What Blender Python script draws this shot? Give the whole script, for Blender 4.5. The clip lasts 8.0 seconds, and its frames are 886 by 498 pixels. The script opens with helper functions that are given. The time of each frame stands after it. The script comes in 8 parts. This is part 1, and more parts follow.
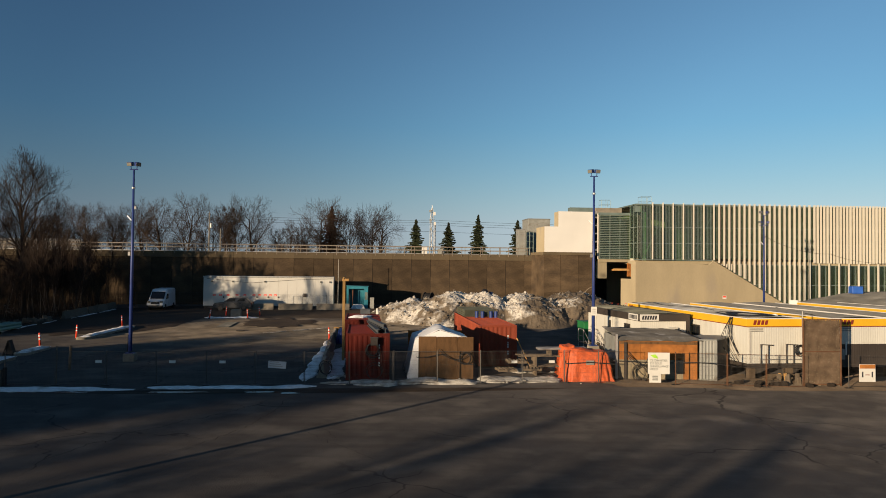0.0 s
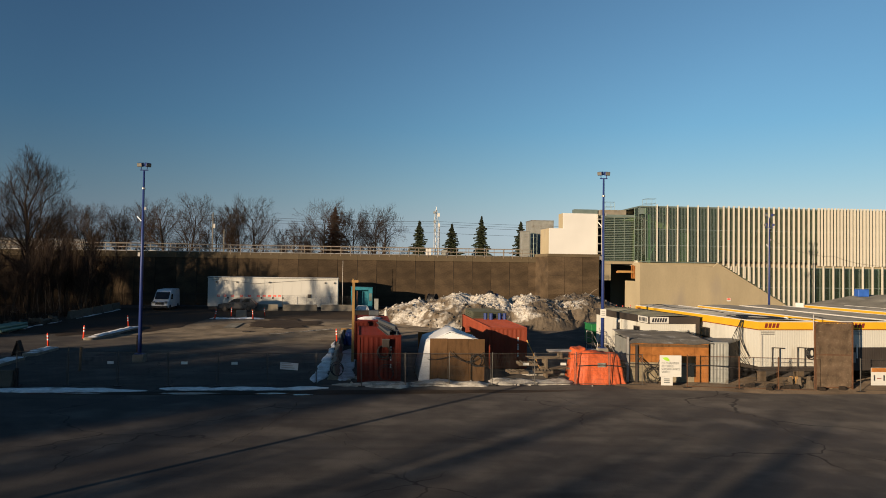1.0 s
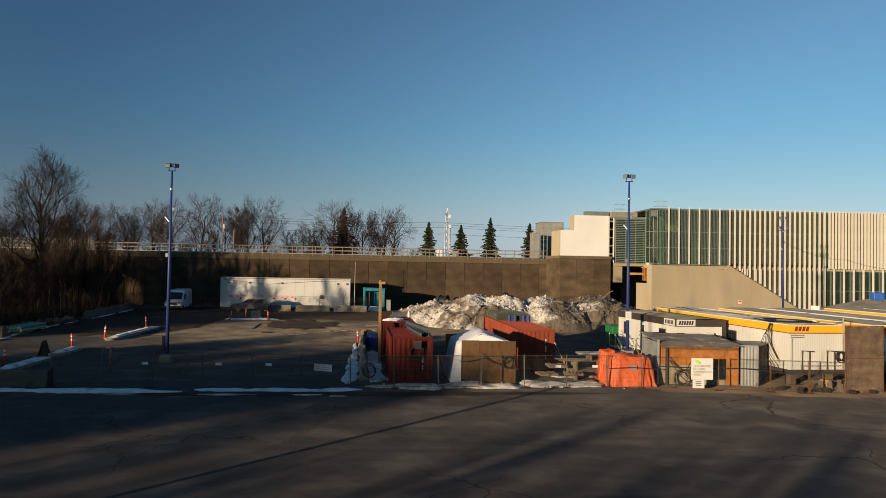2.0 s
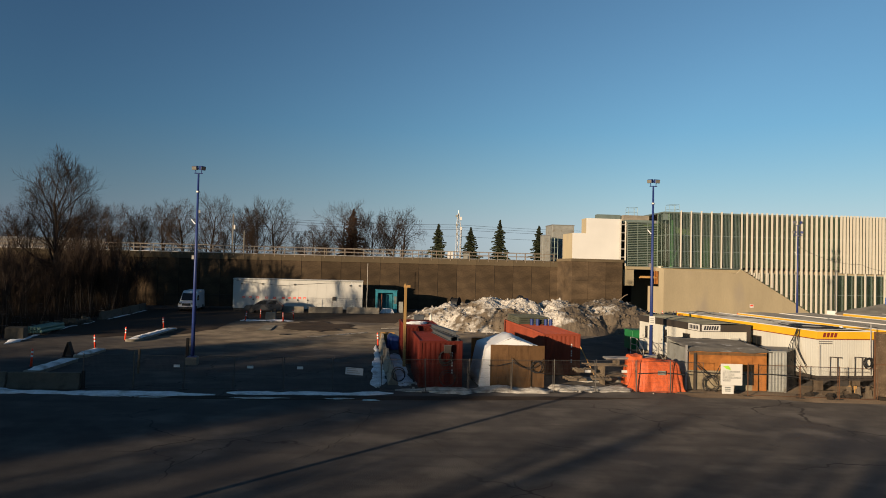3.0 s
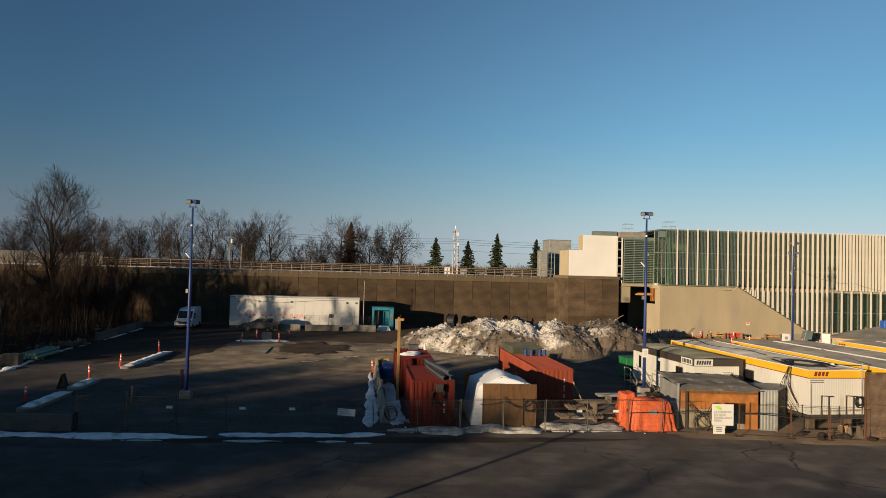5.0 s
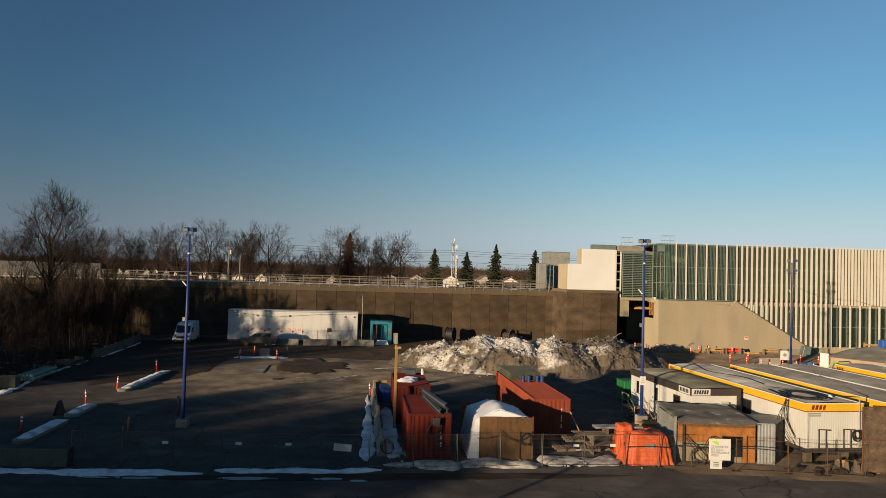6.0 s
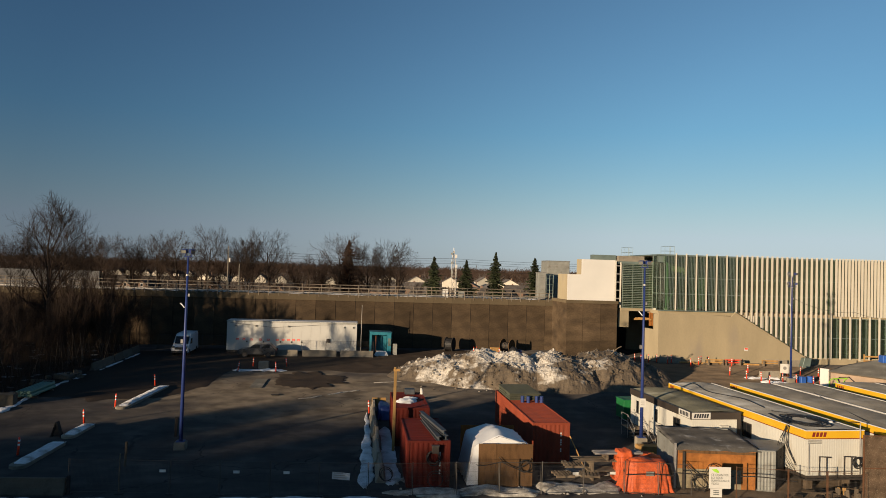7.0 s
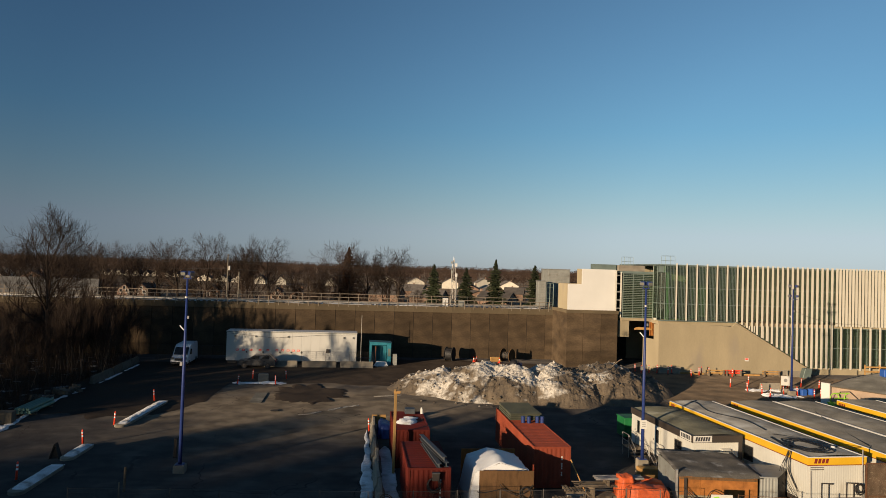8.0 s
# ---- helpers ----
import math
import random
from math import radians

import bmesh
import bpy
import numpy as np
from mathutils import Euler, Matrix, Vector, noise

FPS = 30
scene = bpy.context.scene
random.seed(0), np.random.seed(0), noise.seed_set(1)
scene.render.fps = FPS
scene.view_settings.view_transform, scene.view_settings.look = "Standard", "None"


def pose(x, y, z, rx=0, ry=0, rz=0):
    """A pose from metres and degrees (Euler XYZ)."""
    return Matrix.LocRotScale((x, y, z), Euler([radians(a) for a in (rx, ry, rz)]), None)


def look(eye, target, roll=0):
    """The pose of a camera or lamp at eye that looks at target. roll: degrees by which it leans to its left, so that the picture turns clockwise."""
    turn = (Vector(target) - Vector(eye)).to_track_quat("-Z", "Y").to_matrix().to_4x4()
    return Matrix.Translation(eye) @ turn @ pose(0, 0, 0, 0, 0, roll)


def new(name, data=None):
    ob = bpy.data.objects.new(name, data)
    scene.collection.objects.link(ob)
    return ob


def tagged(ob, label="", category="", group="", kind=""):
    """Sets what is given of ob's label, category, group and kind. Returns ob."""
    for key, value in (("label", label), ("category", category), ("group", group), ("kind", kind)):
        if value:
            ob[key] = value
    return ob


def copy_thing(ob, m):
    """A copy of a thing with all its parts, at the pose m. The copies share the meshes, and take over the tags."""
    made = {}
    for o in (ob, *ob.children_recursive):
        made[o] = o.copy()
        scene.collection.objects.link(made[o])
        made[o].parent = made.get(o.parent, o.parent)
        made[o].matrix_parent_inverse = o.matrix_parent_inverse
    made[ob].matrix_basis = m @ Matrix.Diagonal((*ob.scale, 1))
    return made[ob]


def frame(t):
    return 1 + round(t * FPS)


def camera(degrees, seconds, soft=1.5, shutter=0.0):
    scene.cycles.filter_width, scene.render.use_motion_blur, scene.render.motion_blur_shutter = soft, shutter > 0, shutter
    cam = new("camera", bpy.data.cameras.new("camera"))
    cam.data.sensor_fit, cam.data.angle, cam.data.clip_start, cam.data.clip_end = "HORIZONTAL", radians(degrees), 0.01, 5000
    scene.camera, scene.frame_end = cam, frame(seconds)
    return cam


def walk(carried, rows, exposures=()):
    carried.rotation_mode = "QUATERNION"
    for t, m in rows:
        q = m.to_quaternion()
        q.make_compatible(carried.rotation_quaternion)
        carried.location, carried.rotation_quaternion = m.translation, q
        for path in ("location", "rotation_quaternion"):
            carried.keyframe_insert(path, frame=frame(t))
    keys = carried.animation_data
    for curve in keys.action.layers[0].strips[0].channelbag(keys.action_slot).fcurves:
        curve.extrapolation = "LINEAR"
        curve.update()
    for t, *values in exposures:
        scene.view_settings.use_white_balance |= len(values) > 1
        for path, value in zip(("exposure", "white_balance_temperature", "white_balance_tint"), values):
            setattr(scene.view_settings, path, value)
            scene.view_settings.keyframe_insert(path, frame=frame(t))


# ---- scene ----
cam = camera(65.5, 8.0, soft=0.9)
PATH = [
    (0, (0.188, 0.092, 6.509), (0.178, 2.091, 6.556), 0.6),
    (0.5, (-0.223, 0.12, 6.568), (-0.234, 2.12, 6.618), 0.7),
    (1, (-0.515, 0.1, 6.551), (-0.523, 2.099, 6.601), 0.8),
    (1.5, (-1.313, 0.073, 6.56), (-1.319, 2.072, 6.612), 0.92),
    (1.7, (-1.716, 0.05, 6.572), (-1.72, 2.049, 6.624), 0.97),
    (2.8, (-4.061, -0.056, 6.68), (-4.063, 1.943, 6.735), 1.3),
    (3, (-4.134, -0.063, 6.745), (-4.136, 1.936, 6.8), 1.37),
    (3.5, (-4.082, -0.073, 7.255), (-4.084, 1.926, 7.312), 1.4),
    (4, (-4.004, -0.125, 8.036), (-4.007, 1.874, 8.094), 1.4),
    (4.2, (-3.965, -0.143, 8.23), (-3.967, 1.856, 8.29), 1.4),
    (5.3, (-3.72, -0.26, 9.243), (-3.721, 1.739, 9.302), 1.53),
    (5.5, (-3.691, -0.25, 9.567), (-3.692, 1.749, 9.628), 1.57),
    (6, (-3.69, -0.225, 10.749), (-3.69, 1.774, 10.809), 1.62),
    (6.5, (-3.7, -0.161, 11.55), (-3.7, 1.839, 11.61), 1.7),
    (7, (-3.721, -0.082, 12.263), (-3.72, 1.917, 12.321), 1.76),
    (7.5, (-3.769, -0.007, 13.013), (-3.768, 1.993, 13.07), 1.8),
    (8, (-3.82, 0.09, 13.80), (-3.818, 2.09, 13.854), 1.8),
]
walk(cam, [(t, look(eye, target, roll)) for t, eye, target, roll in PATH], exposures=[(0, 0.40, 6500, 10), (4.2, 0.36, 6500, 10), (8, 0.30, 6500, 10)])

# ---- light: a low late-afternoon sun from behind and the left ----
SUN_AZ, SUN_EL = 219.3, 6.4
world = bpy.data.worlds.new("sky")
scene.world = world
world.use_nodes = True
wn = world.node_tree
wn.nodes.clear()
sky = wn.nodes.new("ShaderNodeTexSky")
sky.sky_type, sky.sun_disc = "NISHITA", False
sky.sun_elevation, sky.sun_rotation = radians(SUN_EL), radians(SUN_AZ)
sky.air_density, sky.dust_density, sky.ozone_density = 1.0, 0.0, 4.4
bg = wn.nodes.new("ShaderNodeBackground")
bg.inputs["Strength"].default_value = 0.108
wo = wn.nodes.new("ShaderNodeOutputWorld")
hazy = wn.nodes.new("ShaderNodeHueSaturation")
hazy.inputs["Saturation"].default_value = 0.9
wn.links.new(sky.outputs[0], hazy.inputs["Color"])
# thin grey-lilac haze where the clear sky pales towards the horizon
parts_ = wn.nodes.new("ShaderNodeSeparateColor")
wn.links.new(hazy.outputs[0], parts_.inputs[0])
ratio = wn.nodes.new("ShaderNodeMath")
ratio.operation = "DIVIDE"
wn.links.new(parts_.outputs[2], ratio.inputs[0])
wn.links.new(parts_.outputs[1], ratio.inputs[1])
low_sky = wn.nodes.new("ShaderNodeMapRange")
for i, v in enumerate((1.0, 1.7, 0.8, 0.0)):
    low_sky.inputs[i + 1].default_value = v
wn.links.new(ratio.outputs[0], low_sky.inputs[0])
grey = wn.nodes.new("ShaderNodeVectorMath")
grey.operation = "SCALE"
grey.inputs[0].default_value = (0.91, 1.0, 1.31)
wn.links.new(parts_.outputs[1], grey.inputs[3])
haze = wn.nodes.new("ShaderNodeMix")
haze.data_type = "RGBA"
wn.links.new(low_sky.outputs[0], haze.inputs[0])
wn.links.new(hazy.outputs[0], haze.inputs[6])
wn.links.new(grey.outputs[0], haze.inputs[7])
clear = wn.nodes.new("ShaderNodeVectorMath")
clear.operation = "MULTIPLY"
clear.inputs[1].default_value = (0.935, 1.01, 0.895)
wn.links.new(haze.outputs[2], clear.inputs[0])
# clear winter air: the blue is deepest at right angles to the sun and pales opposite it
way = wn.nodes.new("ShaderNodeTexCoord")
cosine = wn.nodes.new("ShaderNodeVectorMath")
cosine.operation = "DOT_PRODUCT"
wn.links.new(way.outputs["Generated"], cosine.inputs[0])
cosine.inputs[1].default_value = [math.sin(radians(SUN_AZ)) * math.cos(radians(SUN_EL)), math.cos(radians(SUN_AZ)) * math.cos(radians(SUN_EL)), math.sin(radians(SUN_EL))]
square = wn.nodes.new("ShaderNodeMath")
square.operation = "MULTIPLY"
wn.links.new(cosine.outputs["Value"], square.inputs[0])
wn.links.new(cosine.outputs["Value"], square.inputs[1])
phase = wn.nodes.new("ShaderNodeMapRange")
for i, v in enumerate((0.1, 0.8, 0.0, 1.0)):
    phase.inputs[i + 1].default_value = v
wn.links.new(square.outputs[0], phase.inputs[0])
depth = wn.nodes.new("ShaderNodeMix")
depth.data_type = "RGBA"
wn.links.new(phase.outputs[0], depth.inputs[0])
depth.inputs[6].default_value, depth.inputs[7].default_value = (0.61, 0.645, 0.725, 1), (1.26, 1.235, 1.22, 1)
deep = wn.nodes.new("ShaderNodeVectorMath")
deep.operation = "MULTIPLY"
wn.links.new(clear.outputs[0], deep.inputs[0])
wn.links.new(depth.outputs[2], deep.inputs[1])
wn.links.new(deep.outputs[0], bg.inputs[0])
wn.links.new(bg.outputs[0], wo.inputs[0])
sun_data = bpy.data.lights.new("sun", "SUN")
sun_data.energy, sun_data.angle, sun_data.color = 5.2, radians(0.6), (1.0, 0.78, 0.53)
sun = new("sun", sun_data)
a, e = radians(SUN_AZ), radians(SUN_EL)
sun.matrix_world = look((0, 0, 60), (-math.sin(a) * math.cos(e), -math.cos(a) * math.cos(e), 60 - math.sin(e)))

# ---- materials ----
def mat(name, base, rough=0.8, metal=0.0, var=0.25, size=1.0, grain=0.05, bump=0.15, dirt=None, dirt_amount=0.4, dirt_size=1.5, shade=0.0, stretch=(1, 1, 1), spec=0.4):
    """A surface with soft blotches (size, m), grain (m), stains of the colour dirt, and a shade that varies from object to object."""
    m = bpy.data.materials.new(name)
    m.use_nodes = True
    t = m.node_tree
    b = t.nodes["Principled BSDF"]
    b.inputs["Roughness"].default_value, b.inputs["Metallic"].default_value = rough, metal
    b.inputs["Specular IOR Level"].default_value = spec * (0.3 if rough > 0.72 else 1)
    b.inputs["Diffuse Roughness"].default_value = 1.0 if rough > 0.72 else 0.0
    co = t.nodes.new("ShaderNodeTexCoord")
    mp = t.nodes.new("ShaderNodeMapping")
    mp.inputs["Scale"].default_value = stretch
    t.links.new(co.outputs["Object"], mp.inputs[0])

    def noise_node(scale, detail=4):
        n = t.nodes.new("ShaderNodeTexNoise")
        n.inputs["Scale"].default_value, n.inputs["Detail"].default_value = scale, detail
        t.links.new(mp.outputs[0], n.inputs["Vector"])
        return n.outputs[0]

    def mix(kind, fac, c1, c2):
        n = t.nodes.new("ShaderNodeMix")
        n.data_type, n.blend_type = "RGBA", kind
        for sock, v in ((n.inputs[0], fac), (n.inputs[6], c1), (n.inputs[7], c2)):
            if isinstance(v, bpy.types.NodeSocket):
                t.links.new(v, sock)
            else:
                sock.default_value = v
        return n.outputs[2]

    def ramp(x, lo, hi, a=0.0, c=1.0):
        n = t.nodes.new("ShaderNodeMapRange")
        n.inputs[1].default_value, n.inputs[2].default_value, n.inputs[3].default_value, n.inputs[4].default_value = lo, hi, a, c
        t.links.new(x, n.inputs[0])
        return n.outputs[0]

    big, fine = noise_node(1.0 / size), noise_node(1.0 / grain, 3)
    lo = [c * (1 - var) for c in base] + [1]
    hi = [min(1, c * (1 + var)) for c in base] + [1]
    col = mix("MIX", ramp(big, 0.3, 0.7), lo, hi)
    g = ramp(fine, 0.25, 0.75, 1 - var * 0.7, 1 + var * 0.5)
    vm = t.nodes.new("ShaderNodeVectorMath")
    vm.operation = "SCALE"
    t.links.new(col, vm.inputs[0])
    t.links.new(g, vm.inputs[3])
    col = vm.outputs[0]
    if dirt:
        col = mix("MIX", ramp(noise_node(1.0 / dirt_size, 6), 0.62 - dirt_amount * 0.3, 0.75, 0, 0.85), col, [*dirt, 1])
    if shade:
        oi = t.nodes.new("ShaderNodeObjectInfo")
        vm = t.nodes.new("ShaderNodeVectorMath")
        vm.operation = "SCALE"
        t.links.new(col, vm.inputs[0])
        t.links.new(ramp(oi.outputs["Random"], 0, 1, 1 - shade, 1 + shade), vm.inputs[3])
        col = vm.outputs[0]
    t.links.new(col, b.inputs["Base Color"])
    t.links.new(ramp(big, 0.3, 0.7, max(0.03, rough - 0.1), min(1, rough + 0.1)), b.inputs["Roughness"])
    if bump:
        bn = t.nodes.new("ShaderNodeBump")
        bn.inputs["Strength"].default_value, bn.inputs["Distance"].default_value = bump, grain * 0.4
        t.links.new(fine, bn.inputs["Height"])
        t.links.new(bn.outputs[0], b.inputs["Normal"])
    return m


M_CONCRETE = mat("cast_concrete", (0.30, 0.25, 0.165), 0.9, size=2.5, grain=0.08, var=0.1, dirt=(0.24, 0.205, 0.16), dirt_amount=0.15, dirt_size=3, stretch=(1, 1, 0.35))
M_PANEL = mat("weathered_wall_panel", (0.082, 0.057, 0.035), 0.9, size=1.3, grain=0.12, var=0.34, dirt=(0.038, 0.028, 0.02), dirt_amount=0.42, dirt_size=1.6, shade=0.2, stretch=(0.45, 0.45, 1.1))
M_COPING = mat("wall_coping", (0.12, 0.092, 0.058), 0.9, size=2, grain=0.08, var=0.15, shade=0.06)
M_BARRIER = mat("barrier_concrete", (0.25, 0.22, 0.175), 0.9, size=0.8, grain=0.04, var=0.18, dirt=(0.16, 0.14, 0.11), dirt_amount=0.3, dirt_size=0.7, shade=0.15)
M_SNOW = mat("old_snow", (0.66, 0.66, 0.67), 0.8, size=0.6, grain=0.12, var=0.16, bump=0.9, dirt=(0.27, 0.235, 0.19), dirt_amount=0.3, dirt_size=0.9)
M_DIRTYSNOW = mat("trodden_dirty_snow", (0.44, 0.41, 0.36), 0.9, size=0.5, grain=0.1, var=0.3, bump=1.0, dirt=(0.11, 0.09, 0.07), dirt_amount=0.6, dirt_size=0.45)
M_CREAM = mat("cream_fin", (0.58, 0.54, 0.455), 0.55, size=2, grain=0.05, var=0.05, bump=0.03, shade=0.05)
M_BOXWHITE = mat("white_cladding", (0.62, 0.595, 0.55), 0.6, size=3, grain=0.1, var=0.04, bump=0.03)
M_FRAME = mat("grey_green_frame", (0.16, 0.20, 0.18), 0.5, 0.3, size=1, grain=0.05, var=0.12, bump=0.03)
M_SHEDROOF = mat("felt_roof_with_frost", (0.075, 0.07, 0.064), 0.9, size=0.9, grain=0.06, var=0.35, bump=0.4, dirt=(0.24, 0.24, 0.245), dirt_amount=0.1, dirt_size=0.8)
M_SLAT = mat("pale_green_slat", (0.25, 0.29, 0.23), 0.5, 0.2, size=1, grain=0.05, var=0.12, bump=0.03)
M_ROOFGREY = mat("grey_roof_membrane", (0.105, 0.1, 0.088), 0.85, size=1.6, grain=0.07, var=0.3, dirt=(0.2, 0.195, 0.18), dirt_amount=0.22, dirt_size=1.7)
M_TRAILERROOF = mat("frosted_roof", (0.12, 0.112, 0.098), 0.8, size=1.6, grain=0.07, var=0.3, dirt=(0.2, 0.195, 0.18), dirt_amount=0.35, dirt_size=1.9)
M_FROSTROOF = mat("pale_frosted_roof", (0.19, 0.182, 0.165), 0.85, size=1.4, grain=0.07, var=0.28, dirt=(0.33, 0.33, 0.32), dirt_amount=0.4, dirt_size=1.7)
M_OLIVEROOF = mat("olive_grey_roof", (0.115, 0.11, 0.08), 0.85, size=1.3, grain=0.07, var=0.28, dirt=(0.24, 0.235, 0.19), dirt_amount=0.25, dirt_size=1.5)
M_STEEL = mat("galvanised_steel", (0.33, 0.31, 0.285), 0.5, 0.5, size=0.6, grain=0.03, var=0.15, bump=0.05, shade=0.08)
M_DARK = mat("dark_void", (0.035, 0.032, 0.03), 0.9, size=1, grain=0.1, var=0.3)
M_BLUE = mat("blue_paint", (0.02, 0.038, 0.15), 0.45, size=0.8, grain=0.03, var=0.15, bump=0.04, dirt=(0.05, 0.06, 0.12), dirt_amount=0.15)
M_BEAM = mat("blue_grey_steel", (0.085, 0.092, 0.10), 0.6, 0.3, size=0.5, grain=0.03, var=0.25, dirt=(0.09, 0.06, 0.045), dirt_amount=0.2)
M_RAIL = mat("dull_brown_rail", (0.21, 0.17, 0.13), 0.7, 0.1, size=0.6, grain=0.03, var=0.2, shade=0.1)
M_RED = mat("red_container_paint", (0.098, 0.015, 0.010), 0.76, size=0.9, grain=0.04, var=0.2, dirt=(0.075, 0.016, 0.010), dirt_amount=0.3, dirt_size=0.6, shade=0.06, stretch=(1, 1, 0.5))
M_ORANGERED = mat("orange_red_container_paint", (0.23, 0.05, 0.026), 0.76, size=0.9, grain=0.04, var=0.15, dirt=(0.16, 0.045, 0.024), dirt_amount=0.25, dirt_size=0.6, stretch=(1, 1, 0.5))
M_WHITE = mat("white_trailer_sheet", (0.5, 0.485, 0.445), 0.6, size=1.8, grain=0.05, var=0.06, bump=0.04, dirt=(0.5, 0.46, 0.38), dirt_amount=0.1, dirt_size=1.2, stretch=(1, 1, 0.4))
M_OFFICE = mat("cream_office_sheet", (0.55, 0.53, 0.465), 0.6, size=1.8, grain=0.05, var=0.07, bump=0.04, dirt=(0.36, 0.32, 0.25), dirt_amount=0.15, dirt_size=1.2, stretch=(1, 1, 0.4))
M_YELLOW = mat("yellow_fascia", (0.68, 0.38, 0.018), 0.5, size=1.5, grain=0.05, var=0.08, bump=0.03)
M_BROWNBAND = mat("dark_brown_fascia", (0.045, 0.036, 0.03), 0.55, size=1.5, grain=0.05, var=0.2, bump=0.03)
M_PLY = mat("weathered_plywood", (0.135, 0.074, 0.034), 0.8, size=0.5, grain=0.03, var=0.35, dirt=(0.06, 0.032, 0.017), dirt_amount=0.35, dirt_size=0.5, shade=0.2, stretch=(1.8, 1.8, 0.5))
M_ORANGEPLY = mat("orange_stained_plywood", (0.33, 0.13, 0.035), 0.75, size=0.5, grain=0.03, var=0.28, dirt=(0.17, 0.066, 0.024), dirt_amount=0.35, dirt_size=0.8, shade=0.1)
M_TIMBER = mat("fresh_timber", (0.38, 0.22, 0.08), 0.75, size=0.5, grain=0.02, var=0.2, stretch=(1, 1, 0.3), shade=0.15)
M_GREYWOOD = mat("grey_wood", (0.15, 0.115, 0.08), 0.85, size=0.5, grain=0.02, var=0.25, shade=0.2)
# sign white greyed down: the shade on the fence sign is in the colour
M_SIGNSHADE = mat("shaded_sign", (0.45, 0.45, 0.46), 0.6, size=0.4, grain=0.03, var=0.1)
# brown wood, its colour darkened for the shade at the trailers' feet
M_SHADEWOOD = mat("shaded_brown_wood", (0.085, 0.062, 0.042), 0.9, size=0.4, grain=0.02, var=0.3, shade=0.3)
M_WORNPLY = mat("worn_beige_plywood", (0.27, 0.225, 0.15), 0.85, size=0.7, grain=0.03, var=0.25, dirt=(0.12, 0.09, 0.055), dirt_amount=0.4, dirt_size=0.5, stretch=(1, 1, 0.4))
M_TARPWHITE = mat("white_tarpaulin", (0.66, 0.66, 0.66), 0.5, size=1.0, grain=0.06, var=0.08, bump=0.1)
M_TARPORANGE = mat("orange_tarpaulin", (0.56, 0.10, 0.026), 0.6, size=0.5, grain=0.14, var=0.2, bump=0.6, dirt=(0.34, 0.07, 0.025), dirt_amount=0.25, dirt_size=0.5)
M_BLACK = mat("black_rubber", (0.018, 0.017, 0.017), 0.6, size=0.3, grain=0.02, var=0.3)
M_GREYMETAL = mat("grey_corrugated_metal", (0.26, 0.26, 0.235), 0.6, 0.1, size=0.8, grain=0.03, var=0.15, dirt=(0.16, 0.13, 0.1), dirt_amount=0.2, dirt_size=0.6)
M_GREEN = mat("green_dumpster_paint", (0.015, 0.15, 0.045), 0.5, size=0.6, grain=0.03, var=0.2)
M_CYAN = mat("turquoise_paint", (0.022, 0.17, 0.225), 0.5, size=0.7, grain=0.03, var=0.15)
M_REDORANGE = mat("delineator_orange", (0.80, 0.07, 0.03), 0.45, size=0.3, grain=0.02, var=0.1, bump=0.02)
M_BANDWHITE = mat("reflective_white", (0.78, 0.77, 0.75), 0.4, size=0.3, grain=0.02, var=0.06, bump=0.02)
M_SIGNWHITE = mat("sign_white", (0.57, 0.55, 0.5), 0.5, size=0.6, grain=0.02, var=0.05, bump=0.02)
M_INK = mat("black_print", (0.03, 0.03, 0.035), 0.6, size=0.3, grain=0.02, var=0.1, bump=0)
M_GREYPRINT = mat("faded_grey_print", (0.13, 0.14, 0.13), 0.6, size=0.3, grain=0.02, var=0.1, bump=0)
M_REDPRINT = mat("dark_red_print", (0.20, 0.025, 0.015), 0.6, size=0.3, grain=0.02, var=0.1, bump=0)
M_LIME = mat("lime_print", (0.32, 0.60, 0.05), 0.6, size=0.3, grain=0.02, var=0.1, bump=0)
M_BARK = mat("bare_bark", (0.050, 0.036, 0.027), 0.9, size=0.6, grain=0.05, var=0.25, shade=0.25)
M_PALEBARK = mat("pale_sapling_bark", (0.125, 0.098, 0.075), 0.85, size=0.4, grain=0.04, var=0.25, shade=0.3)
M_STEM = mat("dark_brush_stems", (0.030, 0.022, 0.017), 0.9, size=1.5, grain=0.1, var=0.3, bump=0)
M_TWIG = mat("reddish_twigs", (0.050, 0.035, 0.027), 0.9, size=1.5, grain=0.1, var=0.25, shade=0.25, bump=0)
M_SPRUCE = mat("spruce_needles", (0.03, 0.036, 0.018), 0.8, size=0.8, grain=0.08, var=0.35, shade=0.2)
M_BROWNSPRUCE = mat("withered_needles", (0.055, 0.028, 0.016), 0.85, size=0.8, grain=0.08, var=0.35)
M_CAR = mat("dark_car_paint", (0.03, 0.03, 0.032), 0.3, size=1, grain=0.05, var=0.1, bump=0)
M_CARGLASS = mat("car_glass", (0.012, 0.014, 0.016), 0.08, size=1, grain=0.05, var=0.1, bump=0, spec=0.6)
M_VAN = mat("white_van_paint", (0.72, 0.72, 0.72), 0.35, size=1, grain=0.05, var=0.05, bump=0, dirt=(0.4, 0.38, 0.35), dirt_amount=0.1)
M_LENS = mat("lamp_glass", (0.16, 0.155, 0.13), 0.15, size=0.3, grain=0.02, var=0.05, bump=0, spec=0.7)
M_HOUSE = mat("pale_house_siding", (0.62, 0.57, 0.48), 0.8, size=2, grain=0.1, var=0.1, shade=0.3)
M_BRICK = mat("brown_house_brick", (0.26, 0.17, 0.12), 0.85, size=1, grain=0.1, var=0.15, shade=0.25)
